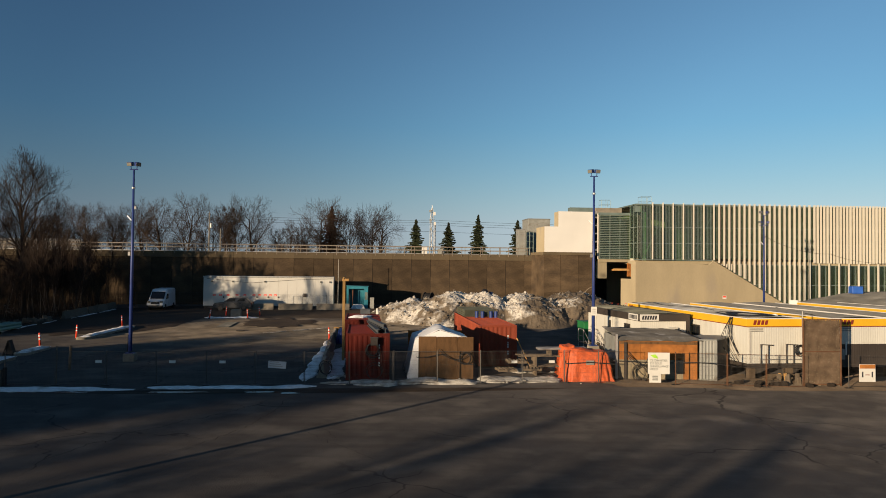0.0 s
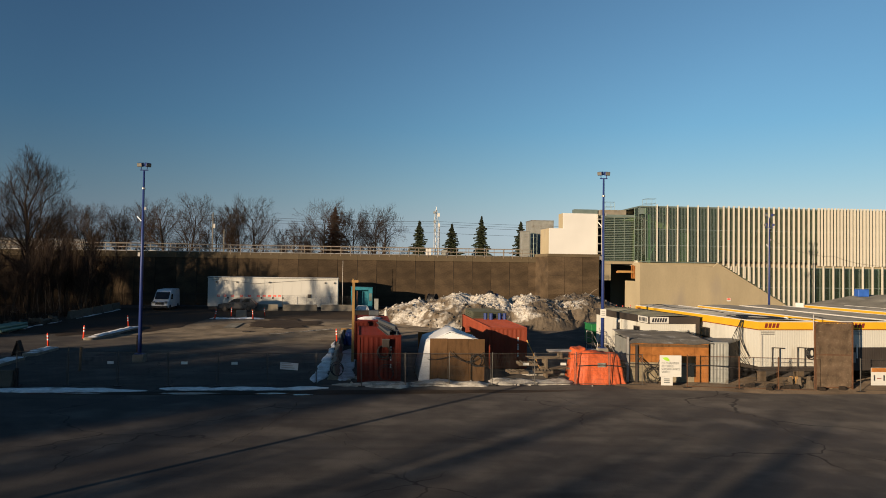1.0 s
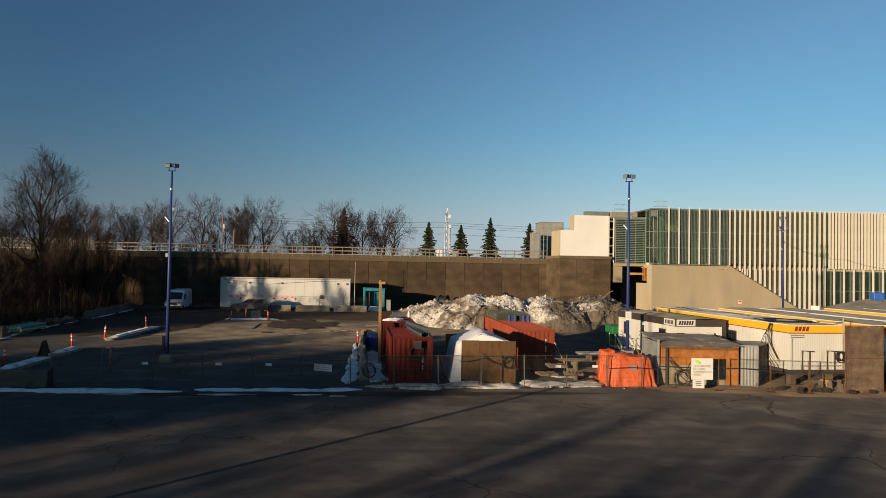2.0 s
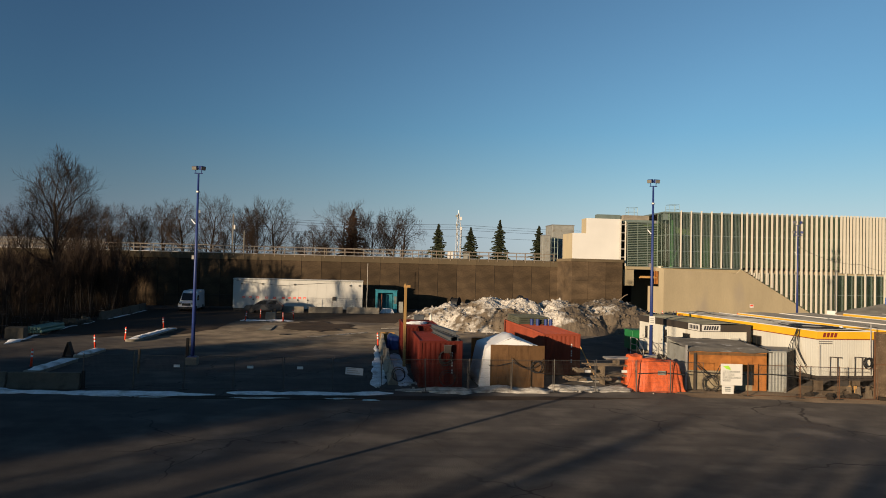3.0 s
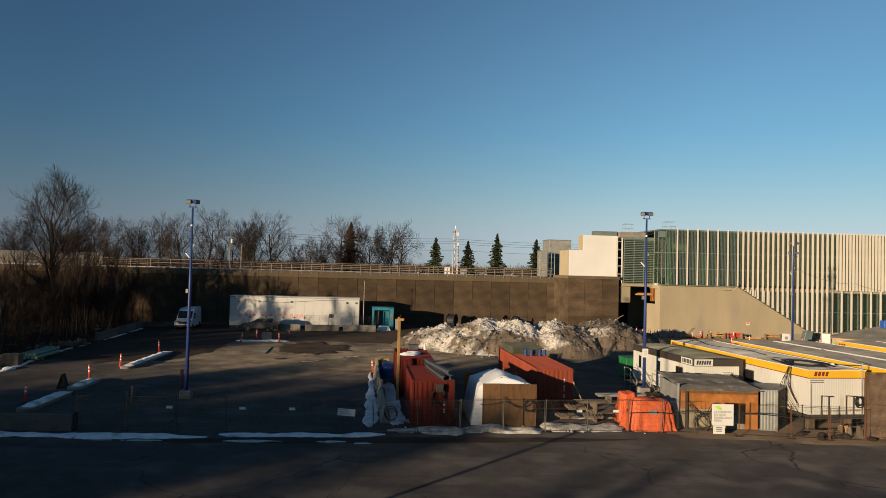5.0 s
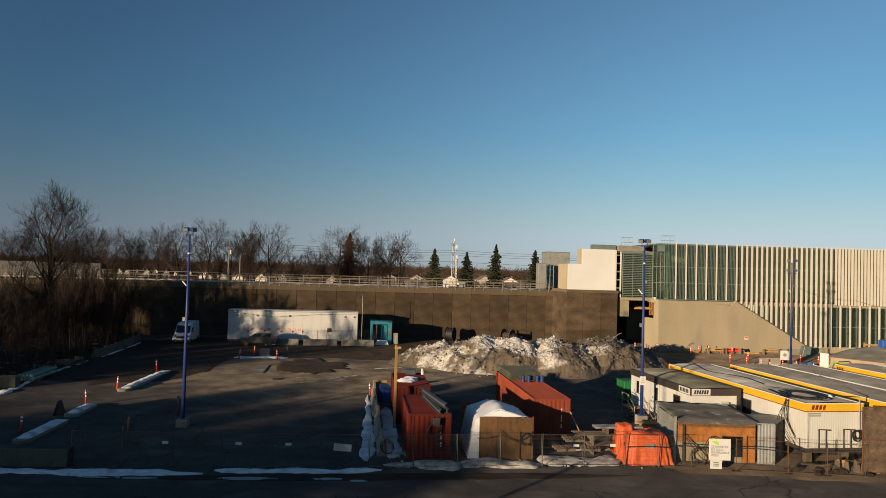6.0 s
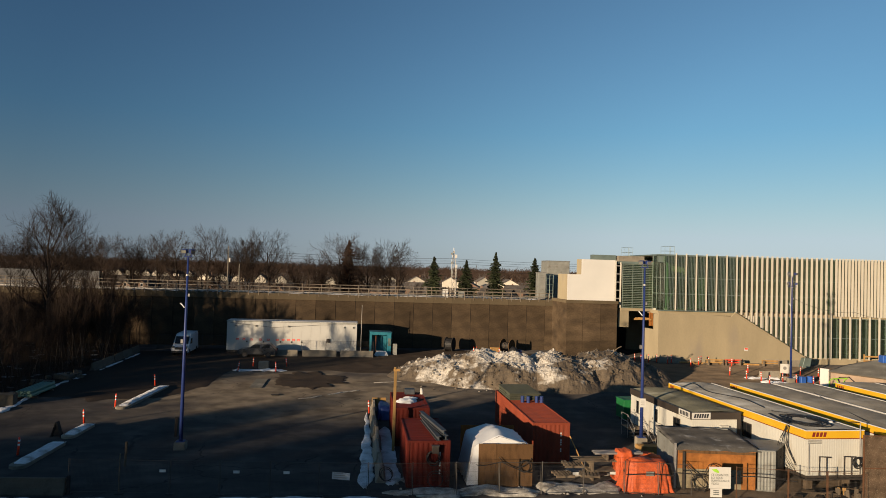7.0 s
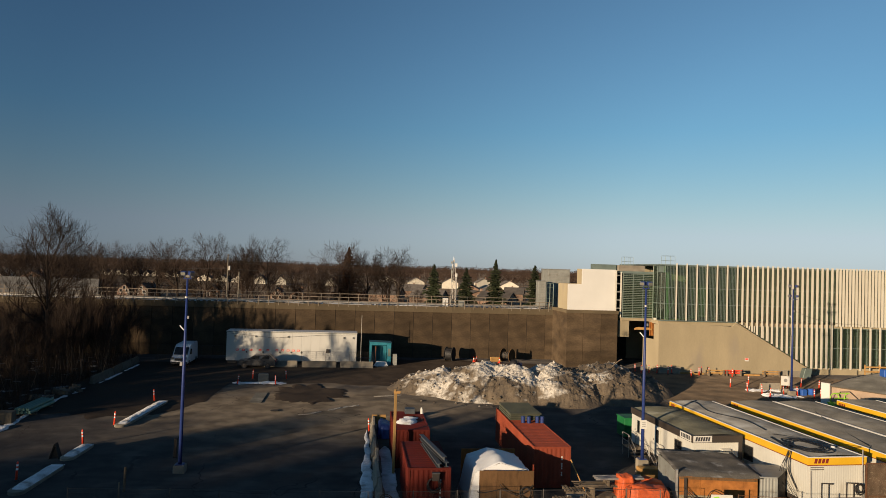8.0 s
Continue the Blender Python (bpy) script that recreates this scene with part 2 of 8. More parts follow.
M_SHINGLE = mat("dark_shingles", (0.085, 0.075, 0.068), 0.85, size=2, grain=0.1, var=0.25, shade=0.3)
M_BLUEBOX = mat("blue_plastic", (0.03, 0.11, 0.42), 0.5, size=0.4, grain=0.02, var=0.15, bump=0.03)


def glass(name, tint, clear=0.75):
    """Thin tinted sheet glass: partly clear, with the sheen of a polished pane."""
    m = bpy.data.materials.new(name)
    m.use_nodes = True
    t = m.node_tree
    t.nodes.clear()
    tr, gl, df = (t.nodes.new("ShaderNodeBsdf" + k) for k in ("Transparent", "Glossy", "Diffuse"))
    tr.inputs[0].default_value = (*tint, 1)
    gl.inputs["Roughness"].default_value = 0.04
    df.inputs[0].default_value = (*[c * 0.25 for c in tint], 1)
    body, mixer, fres = t.nodes.new("ShaderNodeMixShader"), t.nodes.new("ShaderNodeMixShader"), t.nodes.new("ShaderNodeFresnel")
    fres.inputs[0].default_value = 1.6
    body.inputs[0].default_value = clear
    t.links.new(df.outputs[0], body.inputs[1])
    t.links.new(tr.outputs[0], body.inputs[2])
    t.links.new(fres.outputs[0], mixer.inputs[0])
    t.links.new(body.outputs[0], mixer.inputs[1])
    t.links.new(gl.outputs[0], mixer.inputs[2])
    o = t.nodes.new("ShaderNodeOutputMaterial")
    t.links.new(mixer.outputs[0], o.inputs[0])
    return m


M_GLASS = glass("green_glass", (0.52, 0.72, 0.52), 0.85)


def ground_material():
    """Worn asphalt on the lots, with cracks, damp patches and thin frost; brown earth beyond the railway."""
    m = bpy.data.materials.new("worn_asphalt")
    m.use_nodes = True
    t = m.node_tree
    b = t.nodes["Principled BSDF"]
    co = t.nodes.new("ShaderNodeTexCoord")

    def nz(scale, detail=5, stretch=None):
        n = t.nodes.new("ShaderNodeTexNoise")
        n.inputs["Scale"].default_value, n.inputs["Detail"].default_value = scale, detail
        src = co.outputs["Object"]
        if stretch:
            mp = t.nodes.new("ShaderNodeMapping")
            mp.inputs["Scale"].default_value = stretch
            mp.inputs["Rotation"].default_value = (0, 0, radians(-40))
            t.links.new(src, mp.inputs[0])
            src = mp.outputs[0]
        t.links.new(src, n.inputs["Vector"])
        return n.outputs[0]

    def rng(x, lo, hi, p, q):
        n = t.nodes.new("ShaderNodeMapRange")
        for i, v in enumerate((lo, hi, p, q)):
            n.inputs[i + 1].default_value = v
        t.links.new(x, n.inputs[0])
        return n.outputs[0]

    def mix(fac, c1, c2, kind="MIX"):
        n = t.nodes.new("ShaderNodeMix")
        n.data_type, n.blend_type = "RGBA", kind
        for s, v in ((n.inputs[0], fac), (n.inputs[6], c1), (n.inputs[7], c2)):
            if isinstance(v, bpy.types.NodeSocket):
                t.links.new(v, s)
            else:
                s.default_value = v
        return n.outputs[2]

    col = mix(rng(nz(0.16), 0.35, 0.65, 0, 1), (0.0407, 0.0370, 0.0352, 1), (0.0660, 0.0590, 0.0539, 1))
    col = mix(rng(nz(0.9, 6), 0.4, 0.75, 0, 0.6), col, (0.0921, 0.0820, 0.0737, 1))
    col = mix(rng(nz(0.11, 3), 0.56, 0.63, 0, 0.75), col, (0.0349, 0.0300, 0.0275, 1))
    col = mix(rng(nz(14, 3), 0.3, 0.7, 0, 0.5), col, (0.0485, 0.0430, 0.0407, 1), "MIX")
    col = mix(rng(nz(0.42, 6), 0.5, 0.66, 0, 0.6), col, (0.1067, 0.0950, 0.0836, 1))
    col = mix(rng(nz(0.5, 5, (0.25, 2.2, 1)), 0.52, 0.7, 0, 0.45), col, (0.0349, 0.0300, 0.0275, 1))
    # a wide stretch of old, pale, dusty asphalt in mid-lot, lightened further for low sunlight
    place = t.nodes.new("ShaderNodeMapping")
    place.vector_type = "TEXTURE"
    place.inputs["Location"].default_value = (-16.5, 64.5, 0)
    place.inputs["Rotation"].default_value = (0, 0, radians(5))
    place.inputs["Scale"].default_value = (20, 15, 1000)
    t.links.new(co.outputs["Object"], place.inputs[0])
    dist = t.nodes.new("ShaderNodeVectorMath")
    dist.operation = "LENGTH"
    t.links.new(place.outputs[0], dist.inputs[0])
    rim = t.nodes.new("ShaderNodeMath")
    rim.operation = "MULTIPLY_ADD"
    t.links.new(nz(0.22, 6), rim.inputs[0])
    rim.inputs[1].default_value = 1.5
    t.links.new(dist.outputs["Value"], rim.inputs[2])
    sunlit_dusty = mix(rng(nz(0.55, 7), 0.35, 0.65, 0, 1), (0.085, 0.068, 0.05, 1), (0.2, 0.163, 0.12, 1))
    col = mix(rng(rim.outputs[0], 1.2, 1.7, 0.9, 0), col, sunlit_dusty)
    # branching cracks
    warp = t.nodes.new("ShaderNodeTexNoise")
    warp.inputs["Scale"].default_value = 0.7
    t.links.new(co.outputs["Object"], warp.inputs["Vector"])
    add = t.nodes.new("ShaderNodeVectorMath")
    add.operation = "MULTIPLY_ADD"
    t.links.new(warp.outputs[1], add.inputs[0])
    add.inputs[1].default_value = (1.6, 1.6, 0)
    t.links.new(co.outputs["Object"], add.inputs[2])
    vor = t.nodes.new("ShaderNodeTexVoronoi")
    vor.feature = "DISTANCE_TO_EDGE"
    vor.inputs["Scale"].default_value = 0.14
    t.links.new(add.outputs[0], vor.inputs["Vector"])
    crack = rng(vor.outputs["Distance"], 0.002, 0.006, 1, 0)
    gate = rng(nz(0.09, 2), 0.48, 0.55, 0, 0.85)
    mul = t.nodes.new("ShaderNodeMath")
    mul.operation = "MULTIPLY"
    t.links.new(crack, mul.inputs[0])
    t.links.new(gate, mul.inputs[1])
    col = mix(mul.outputs[0], col, (0.022, 0.02, 0.019, 1))
    # earth and dead grass behind the railway
    sep = t.nodes.new("ShaderNodeSeparateXYZ")
    t.links.new(co.outputs["Object"], sep.inputs[0])
    far = rng(sep.outputs[1], 112, 116, 0, 1)
    earth = mix(rng(nz(0.05), 0.35, 0.65, 0, 1), (0.07, 0.055, 0.04, 1), (0.13, 0.10, 0.07, 1))
    col = mix(far, col, earth)
    t.links.new(col, b.inputs["Base Color"])
    t.links.new(rng(nz(0.11, 3), 0.5, 0.64, 0.95, 0.7), b.inputs["Roughness"])
    b.inputs["Specular IOR Level"].default_value = 0.1
    b.inputs["Diffuse Roughness"].default_value = 1.0
    bn = t.nodes.new("ShaderNodeBump")
    bn.inputs["Strength"].default_value, bn.inputs["Distance"].default_value = 0.45, 0.02
    t.links.new(nz(18, 4), bn.inputs["Height"])
    t.links.new(bn.outputs[0], b.inputs["Normal"])
    return m


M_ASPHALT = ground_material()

# ---- building helpers ----
YAW = 7.0  # the site's axes lie turned by this much
CS, SN = math.cos(radians(YAW)), math.sin(radians(YAW))


def W(u, v):
    """World x, y of a place in the site's axes."""
    return u * CS - v * SN, u * SN + v * CS


def gz(x, y):
    """Height of the ground: level near the road, rising gently towards the railway wall."""
    return 0.0115 * (max(0.0, min(y, 110.0) - 34.0) ** 2 + 36) ** 0.5 - 0.069


def thing(name, x, y, z=None, yaw=0.0, label="", category="", group="", kind=""):
    ob = new(name)
    ob.empty_display_size = 0.3
    ob.matrix_world = pose(x, y, gz(x, y) if z is None else z, 0, 0, yaw)
    return tagged(ob, label, category, group, kind)


def mesh_of(name, bm, material, bevel=0.0, smooth=False):
    if bevel:
        bmesh.ops.bevel(bm, geom=bm.edges[:], offset=bevel, segments=1, affect="EDGES", clamp_overlap=True)
    me = bpy.data.meshes.new(name)
    bm.normal_update()
    bm.to_mesh(me)
    bm.free()
    if smooth:
        for p in me.polygons:
            p.use_smooth = True
    me.materials.append(material)
    return me


def part(name, bm, material, parent, label="", bevel=0.0, smooth=False, at=None):
    ob = new(name, mesh_of(name, bm, material, bevel, smooth))
    ob.parent = parent
    if at is not None:
        ob.matrix_basis = at
    return tagged(ob, label)


def piece(name, me, parent, m):
    """One more object on a mesh that alike pieces share."""
    ob = new(name, me)
    ob.parent = parent
    ob.matrix_basis = m
    return ob


def solo(name, bm, material, m, label, category, group="", kind="", bevel=0.0, smooth=False):
    """A thing that is one mesh."""
    ob = new(name, mesh_of(name, bm, material, bevel, smooth))
    ob.matrix_world = m
    return tagged(ob, label, category, group, kind)


def box(x0, y0, z0, x1, y1, z1, bm=None):
    bm = bm or bmesh.new()
    v = [bm.verts.new((x, y, z)) for z in (z0, z1) for x, y in ((x0, y0), (x1, y0), (x1, y1), (x0, y1))]
    for f in ((3, 2, 1, 0), (4, 5, 6, 7), (0, 1, 5, 4), (1, 2, 6, 5), (2, 3, 7, 6), (3, 0, 4, 7)):
        bm.faces.new([v[i] for i in f])
    return bm


def tube(points, radii, n=8, bm=None, caps=True):
    """A round bar through points; radii: one, or one a point."""
    bm = bm or bmesh.new()
    pts = [Vector(p) for p in points]
    if not isinstance(radii, (list, tuple)):
        radii = [radii] * len(pts)
    rings = []
    for i, p in enumerate(pts):
        d = (pts[min(i + 1, len(pts) - 1)] - pts[max(i - 1, 0)]).normalized()
        side = d.cross(Vector((0, 0, 1)) if abs(d.z) < 0.9 else Vector((1, 0, 0))).normalized()
        up = side.cross(d)
        rings.append([bm.verts.new(p + radii[i] * (math.cos(2 * math.pi * k / n) * side + math.sin(2 * math.pi * k / n) * up)) for k in range(n)])
    for r, s in zip(rings, rings[1:]):
        for k in range(n):
            bm.faces.new((r[k], r[(k + 1) % n], s[(k + 1) % n], s[k]))
    if caps:
        bm.faces.new(rings[0][::-1])
        bm.faces.new(rings[-1])
    return bm


def prism(poly, a, b, axis="y", bm=None):
    """A flat outline pushed through from a to b along an axis; the outline's two numbers are the other axes in order."""
    bm = bm or bmesh.new()

    def at(p, h):
        return {"x": (h, p[0], p[1]), "y": (p[0], h, p[1]), "z": (p[0], p[1], h)}[axis]

    lo, hi = [bm.verts.new(at(p, a)) for p in poly], [bm.verts.new(at(p, b)) for p in poly]
    n = len(poly)
    bm.faces.new(lo)
    bm.faces.new(hi[::-1])
    for i in range(n):
        bm.faces.new((lo[i], hi[i], hi[(i + 1) % n], lo[(i + 1) % n]))
    bmesh.ops.recalc_face_normals(bm, faces=bm.faces[:])
    return bm


def corrugated(x0, y0, x1, y1, z0, z1, pitch=0.28, depth=0.036, thick=0.02, bm=None):
    """Upright corrugated sheet between two places in plan; its ribs stand out to the right of the way."""
    bm = bm or bmesh.new()
    d = Vector((x1 - x0, y1 - y0))
    length = d.length
    d.normalize()
    o = Vector((d.y, -d.x))
    prof, s = [], 0.0
    count = max(1, round(length / pitch))
    p = length / count
    for i in range(count):
        s = i * p
        prof += [(s, 0), (s + 0.28 * p, 0), (s + 0.5 * p, depth), (s + 0.78 * p, depth)]
    prof.append((length, 0))
    front = [Vector((x0, y0)) + d * a + o * b for a, b in prof]
    back = [Vector((x0, y0)) + d * a + o * (b - thick) for a, b in prof]
    f = [[bm.verts.new((q.x, q.y, z)) for q in front] for z in (z0, z1)]
    g = [[bm.verts.new((q.x, q.y, z)) for q in back] for z in (z0, z1)]
    for i in range(len(prof) - 1):
        bm.faces.new((f[0][i], f[0][i + 1], f[1][i + 1], f[1][i]))
        bm.faces.new((g[0][i + 1], g[0][i], g[1][i], g[1][i + 1]))
        bm.faces.new((f[1][i], f[1][i + 1], g[1][i + 1], g[1][i]))
    return bm


def words(text, size, material, parent, m, name="lettering", squash=1.0, label="", shear=0.0):
    """Lettering as a thin mesh in its own plane."""
    cu = bpy.data.curves.new(name, "FONT")
    cu.body, cu.size, cu.extrude, cu.align_x, cu.align_y, cu.shear = text, size, 0.004, "LEFT", "BOTTOM", shear
    tmp = bpy.data.objects.new("tmp", cu)
    scene.collection.objects.link(tmp)
    me = bpy.data.meshes.new_from_object(tmp.evaluated_get(bpy.context.evaluated_depsgraph_get()))
    bpy.data.objects.remove(tmp)
    me.materials.clear()
    me.materials.append(material)
    ob = new(name, me)
    ob.parent = parent
    ob.matrix_basis = m @ Matrix.Diagonal((squash, 1, 1, 1))
    return tagged(ob, label)


def soup(name, verts, faces, material, smooth=False):
    me = bpy.data.meshes.new(name)
    me.from_pydata(verts, [], faces)
    me.update()
    me.materials.append(material)
    if smooth:
        me.polygons.foreach_set("use_smooth", [True] * len(me.polygons))
    return me

# ---- ground, one sheet to the horizon ----
def build_ground():
    def steps(lo, hi, fine_lo, fine_hi, fine):
        a, s, q = [], fine, fine_hi
        mid = list(np.arange(fine_lo, fine_hi + 0.01, fine))
        while q < hi:
            s *= 1.35
            q += s
            a.append(q)
        b, s, q = [], fine, fine_lo
        while q > lo:
            s *= 1.35
            q -= s
            b.append(q)
        return b[::-1] + mid + a

    xs, ys = steps(-4000, 4000, -60, 70, 1.5), steps(-600, 4600, 10, 112, 1.5)
    verts = [(x, y, gz(x, y) + (0.03 * noise.noise((x * 0.12, y * 0.12, 3)) if 12 < y < 100 and abs(x) < 65 else 0)) for y in ys for x in xs]
    n = len(xs)
    faces = [(j * n + i, j * n + i + 1, (j + 1) * n + i + 1, (j + 1) * n + i) for j in range(len(ys) - 1) for i in range(n - 1)]
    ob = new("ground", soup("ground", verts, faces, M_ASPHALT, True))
    tagged(ob, "worn grey asphalt lot with cracks and damp patches", "ground", kind="structure")


build_ground()

WALL_V, WALL_TOP = 100.0, 8.1


def build_railway_wall():
    """Panelled retaining wall of the raised railway, with its coping, the stepped-out bay beside the bridge and the deck behind."""
    wall = thing("wall_north", 0, 0, 0, YAW, "brown concrete retaining wall of upright panels, stained", "retaining wall", kind="structure")
    p = 2.79
    me = mesh_of("panel", box(0.028, 0, 0, p - 0.028, 0.4, 7.0), M_PANEL, 0.012)
    cap = mesh_of("coping", box(0.006, -0.14, 0, p - 0.006, 0.6, WALL_TOP - 7.28), M_COPING, 0.02)
    part("backing", box(-85, WALL_V + 0.05, 0, 25.2, WALL_V + 0.45, 7.3), M_DARK, wall)
    k = -31
    while 4.57 + p * (k + 1) < 25.2:
        u = 4.57 + p * k
        piece("panel", me, wall, pose(u, WALL_V + 0.006 * random.uniform(-1, 1), 0.28))
        piece("coping", cap, wall, pose(u, WALL_V, 7.28))
        k += 1
    u = 4.57 + p * k
    part("panel", box(u + 0.012, WALL_V, 0.3, 25.4, WALL_V + 0.4, 7.28), M_PANEL, wall, bevel=0.012)
    part("coping", box(u + 0.006, WALL_V - 0.14, 7.28, 25.4, WALL_V + 0.6, WALL_TOP), M_COPING, wall, bevel=0.02)
    # the stepped-out bay
    for i, (v0, v1) in enumerate(((93.0, 96.4), (96.42, 99.98))):
        part("panel", box(25.2, v0 + 0.02, 0.3, 25.6, v1, 8.1), M_PANEL, wall, bevel=0.012)
    for u0, u1 in ((25.2, 27.55), (27.57, 30.1), (30.12, 32.5)):
        for z0, z1 in ((0.3, 2.9), (2.92, 5.45), (5.47, 8.1)):
            part("panel", box(u0 + 0.01, 93.0, z0, u1 - 0.01, 93.4, z1), M_PANEL, wall, bevel=0.012)
    part("coping", box(25.05, 92.85, 8.1, 32.6, 94.0, 8.5), M_COPING, wall, bevel=0.02)
    part("coping", box(25.05, 94.0, 8.1, 25.7, 100.0, 8.5), M_COPING, wall, bevel=0.02)
    part("return_wall", box(32.0, 93.42, 0, 32.5, 112, 8.1), M_PANEL, wall)
    deck = solo("railway_deck", box(-85, WALL_V + 0.46, 6.5, 25.6, 113, 7.95), M_ROOFGREY, pose(0, 0, 0, 0, 0, YAW), "grey ballast bed of the raised railway", "railway bed", kind="structure")
    solo("railway_deck", box(25.6, 93.42, 6.5, 31.99, 113, 8.1), M_ROOFGREY, pose(0, 0, 0, 0, 0, YAW), "grey slab beside the white equipment room", "railway bed", kind="structure")
    solo("embankment", prism([(113, 7.9), (127, 0.4), (113, 0.4)], -85, 40, "x"), M_ROOFGREY, pose(0, 0, 0, 0, 0, YAW), "dark slope behind the railway", "embankment", kind="structure")


build_railway_wall()


def railing(v, u0, u1, z, h, foot, pitch, rails, name, label):
    """Posts bolted to the wall (foot: how far they reach below z) with rails between them."""
    r = thing(name, 0, 0, 0, YAW, label, "railing", "railings on the railway wall")
    post = mesh_of("post", box(-0.04, -0.03, -foot, 0.04, 0.03, h), M_RAIL)
    n = int((u1 - u0) / pitch)
    for i in range(n + 1):
        piece("post", post, r, pose(u0 + i * pitch, v, z))
    for f in rails:
        part("rail", box(u0, v + 0.032, z + h * f - 0.05, u1, v + 0.09, z + h * f + 0.02), M_RAIL, r)


railing(WALL_V - 0.18, -62, 25.0, 8.1, 1.05, 0.3, 1.395, (0.98, 0.5), "guard_railing", "dull brown steel guard railing bolted to the wall's coping")
railing(WALL_V + 6.0, -62, 25.0, 7.95, 1.45, 0.0, 2.79, (0.98, 0.62), "far_railing", "brown rail barrier behind the railway tracks")


def deck_snow():
    for i in range(26):
        u = -58 + i * 3.2 + random.uniform(-1, 1)
        L, wd = random.uniform(1.2, 4.5), random.uniform(0.5, 1.4)
        vs, fs = [(0, 0, 0.16)], []
        for k in range(14):
            a = k * math.tau / 14
            r = random.uniform(0.7, 1.1)
            vs.append((L * r * math.cos(a), wd * r * math.sin(a), 0))
            fs.append((0, 1 + k, 1 + (k + 1) % 14))
        ob = new("snow_patch", soup("snow_patch", vs, fs, M_SNOW, True))
        x, y = W(u, 102.2 + random.uniform(-0.4, 2.0))
        ob.matrix_world = pose(x, y, 7.95, 0, 0, YAW)
        tagged(ob, "thin patch of old snow on the railway bed", "snow", "snow on the railway bed")


deck_snow()


def track():
    """Two rails of the railway on sleepers."""
    t = thing("railway_track", 0, 0, 7.95, YAW, "steel rails on dark sleepers", "railway track")
    for v in (102.9, 104.33):
        part("rail", box(-84, v - 0.05, 0.14, 25, v + 0.05, 0.3), M_STEEL, t)
    sl = mesh_of("sleeper", box(-0.12, -1.25, 0, 0.12, 1.25, 0.14), M_GREYWOOD)
    for i in range(110):
        piece("sleeper", sl, t, pose(-60 + i * 0.77, 103.6, 0))


track()

# ---- station: white room on the wall, glazed link, finned hall ----
def white_room():
    r = thing("equipment_room", *W(25.6, 94.0), 8.5, YAW, "plain white stepped equipment room on the wall", "building")
    part("front_wall", prism([(0.0, 0), (6.85, 0), (6.85, 5.75), (2.0, 5.75), (2.0, 3.6), (0.0, 3.6)], 0, 0.3), M_BOXWHITE, r, bevel=0.01)
    part("side_wall", box(0.0, 0.302, 0, 0.3, 4.5, 3.6), M_CONCRETE, r, "beige side wall")
    part("side_wall", box(2.0, 0.302, 3.2, 2.3, 2.4, 5.75), M_CONCRETE, r, "beige side wall")
    part("side_wall", box(6.55, 0.302, 0, 6.85, 2.4, 5.75), M_CONCRETE, r)
    part("roof", box(0.3, 0.302, 3.3, 6.85, 4.5, 3.5), M_ROOFGREY, r)
    part("roof", box(2.3, 0.302, 5.4, 6.55, 2.4, 5.6), M_ROOFGREY, r)
    part("back_wall", box(0, 4.5, 0, 6.85, 4.8, 3.6), M_CONCRETE, r)
    part("back_wall", box(2.3, 2.4, 3.5, 6.85, 2.7, 5.7), M_CONCRETE, r)


white_room()


def roof_unit(x, y, z, yaw, w, d, h, label):
    """A ventilation unit: casing, louvres and a cap."""
    u = thing("ventilation_unit", x, y, z, yaw, label, "ventilation unit", "grey units beside the white room")
    part("casing", box(0, 0, 0, w, d, h), M_GREYMETAL, u, bevel=0.03)
    part("cap", box(-0.06, -0.06, h + 0.002, w + 0.06, d + 0.06, h + 0.1), M_STEEL, u)
    lv = mesh_of("louvre", box(0, -0.03, 0, w * 0.8, 0.0, 0.05), M_STEEL)
    for i in range(int(h / 0.28)):
        piece("louvre", lv, u, pose(w * 0.1, -0.004, 0.2 + i * 0.26))


roof_unit(*W(26.6, 108), 7.95, YAW, 3.6, 4.0, 6.1, "tall grey ventilation tower behind the white room")
roof_unit(*W(24.35, 105.4), 7.95, YAW, 1.25, 1.4, 4.2, "pale grey cabinet on the railway bed")
pf = thing("scaffold", *W(25.75, 105.6), 7.95, YAW, "dark steel pipe scaffold beside the grey cabinet", "scaffold")
for q in (0.0, 0.55, 1.1):
    part("upright", tube([(q, 0, 0), (q, 0, 3.9)], 0.05, 6), M_FRAME, pf)
for z in (0.6, 1.5, 2.4, 3.3, 3.88):
    part("rung", tube([(0, 0, z), (1.1, 0, z)], 0.045, 6), M_FRAME, pf)

BX, BY, BYAW = 26.9, 94.4, 5.0


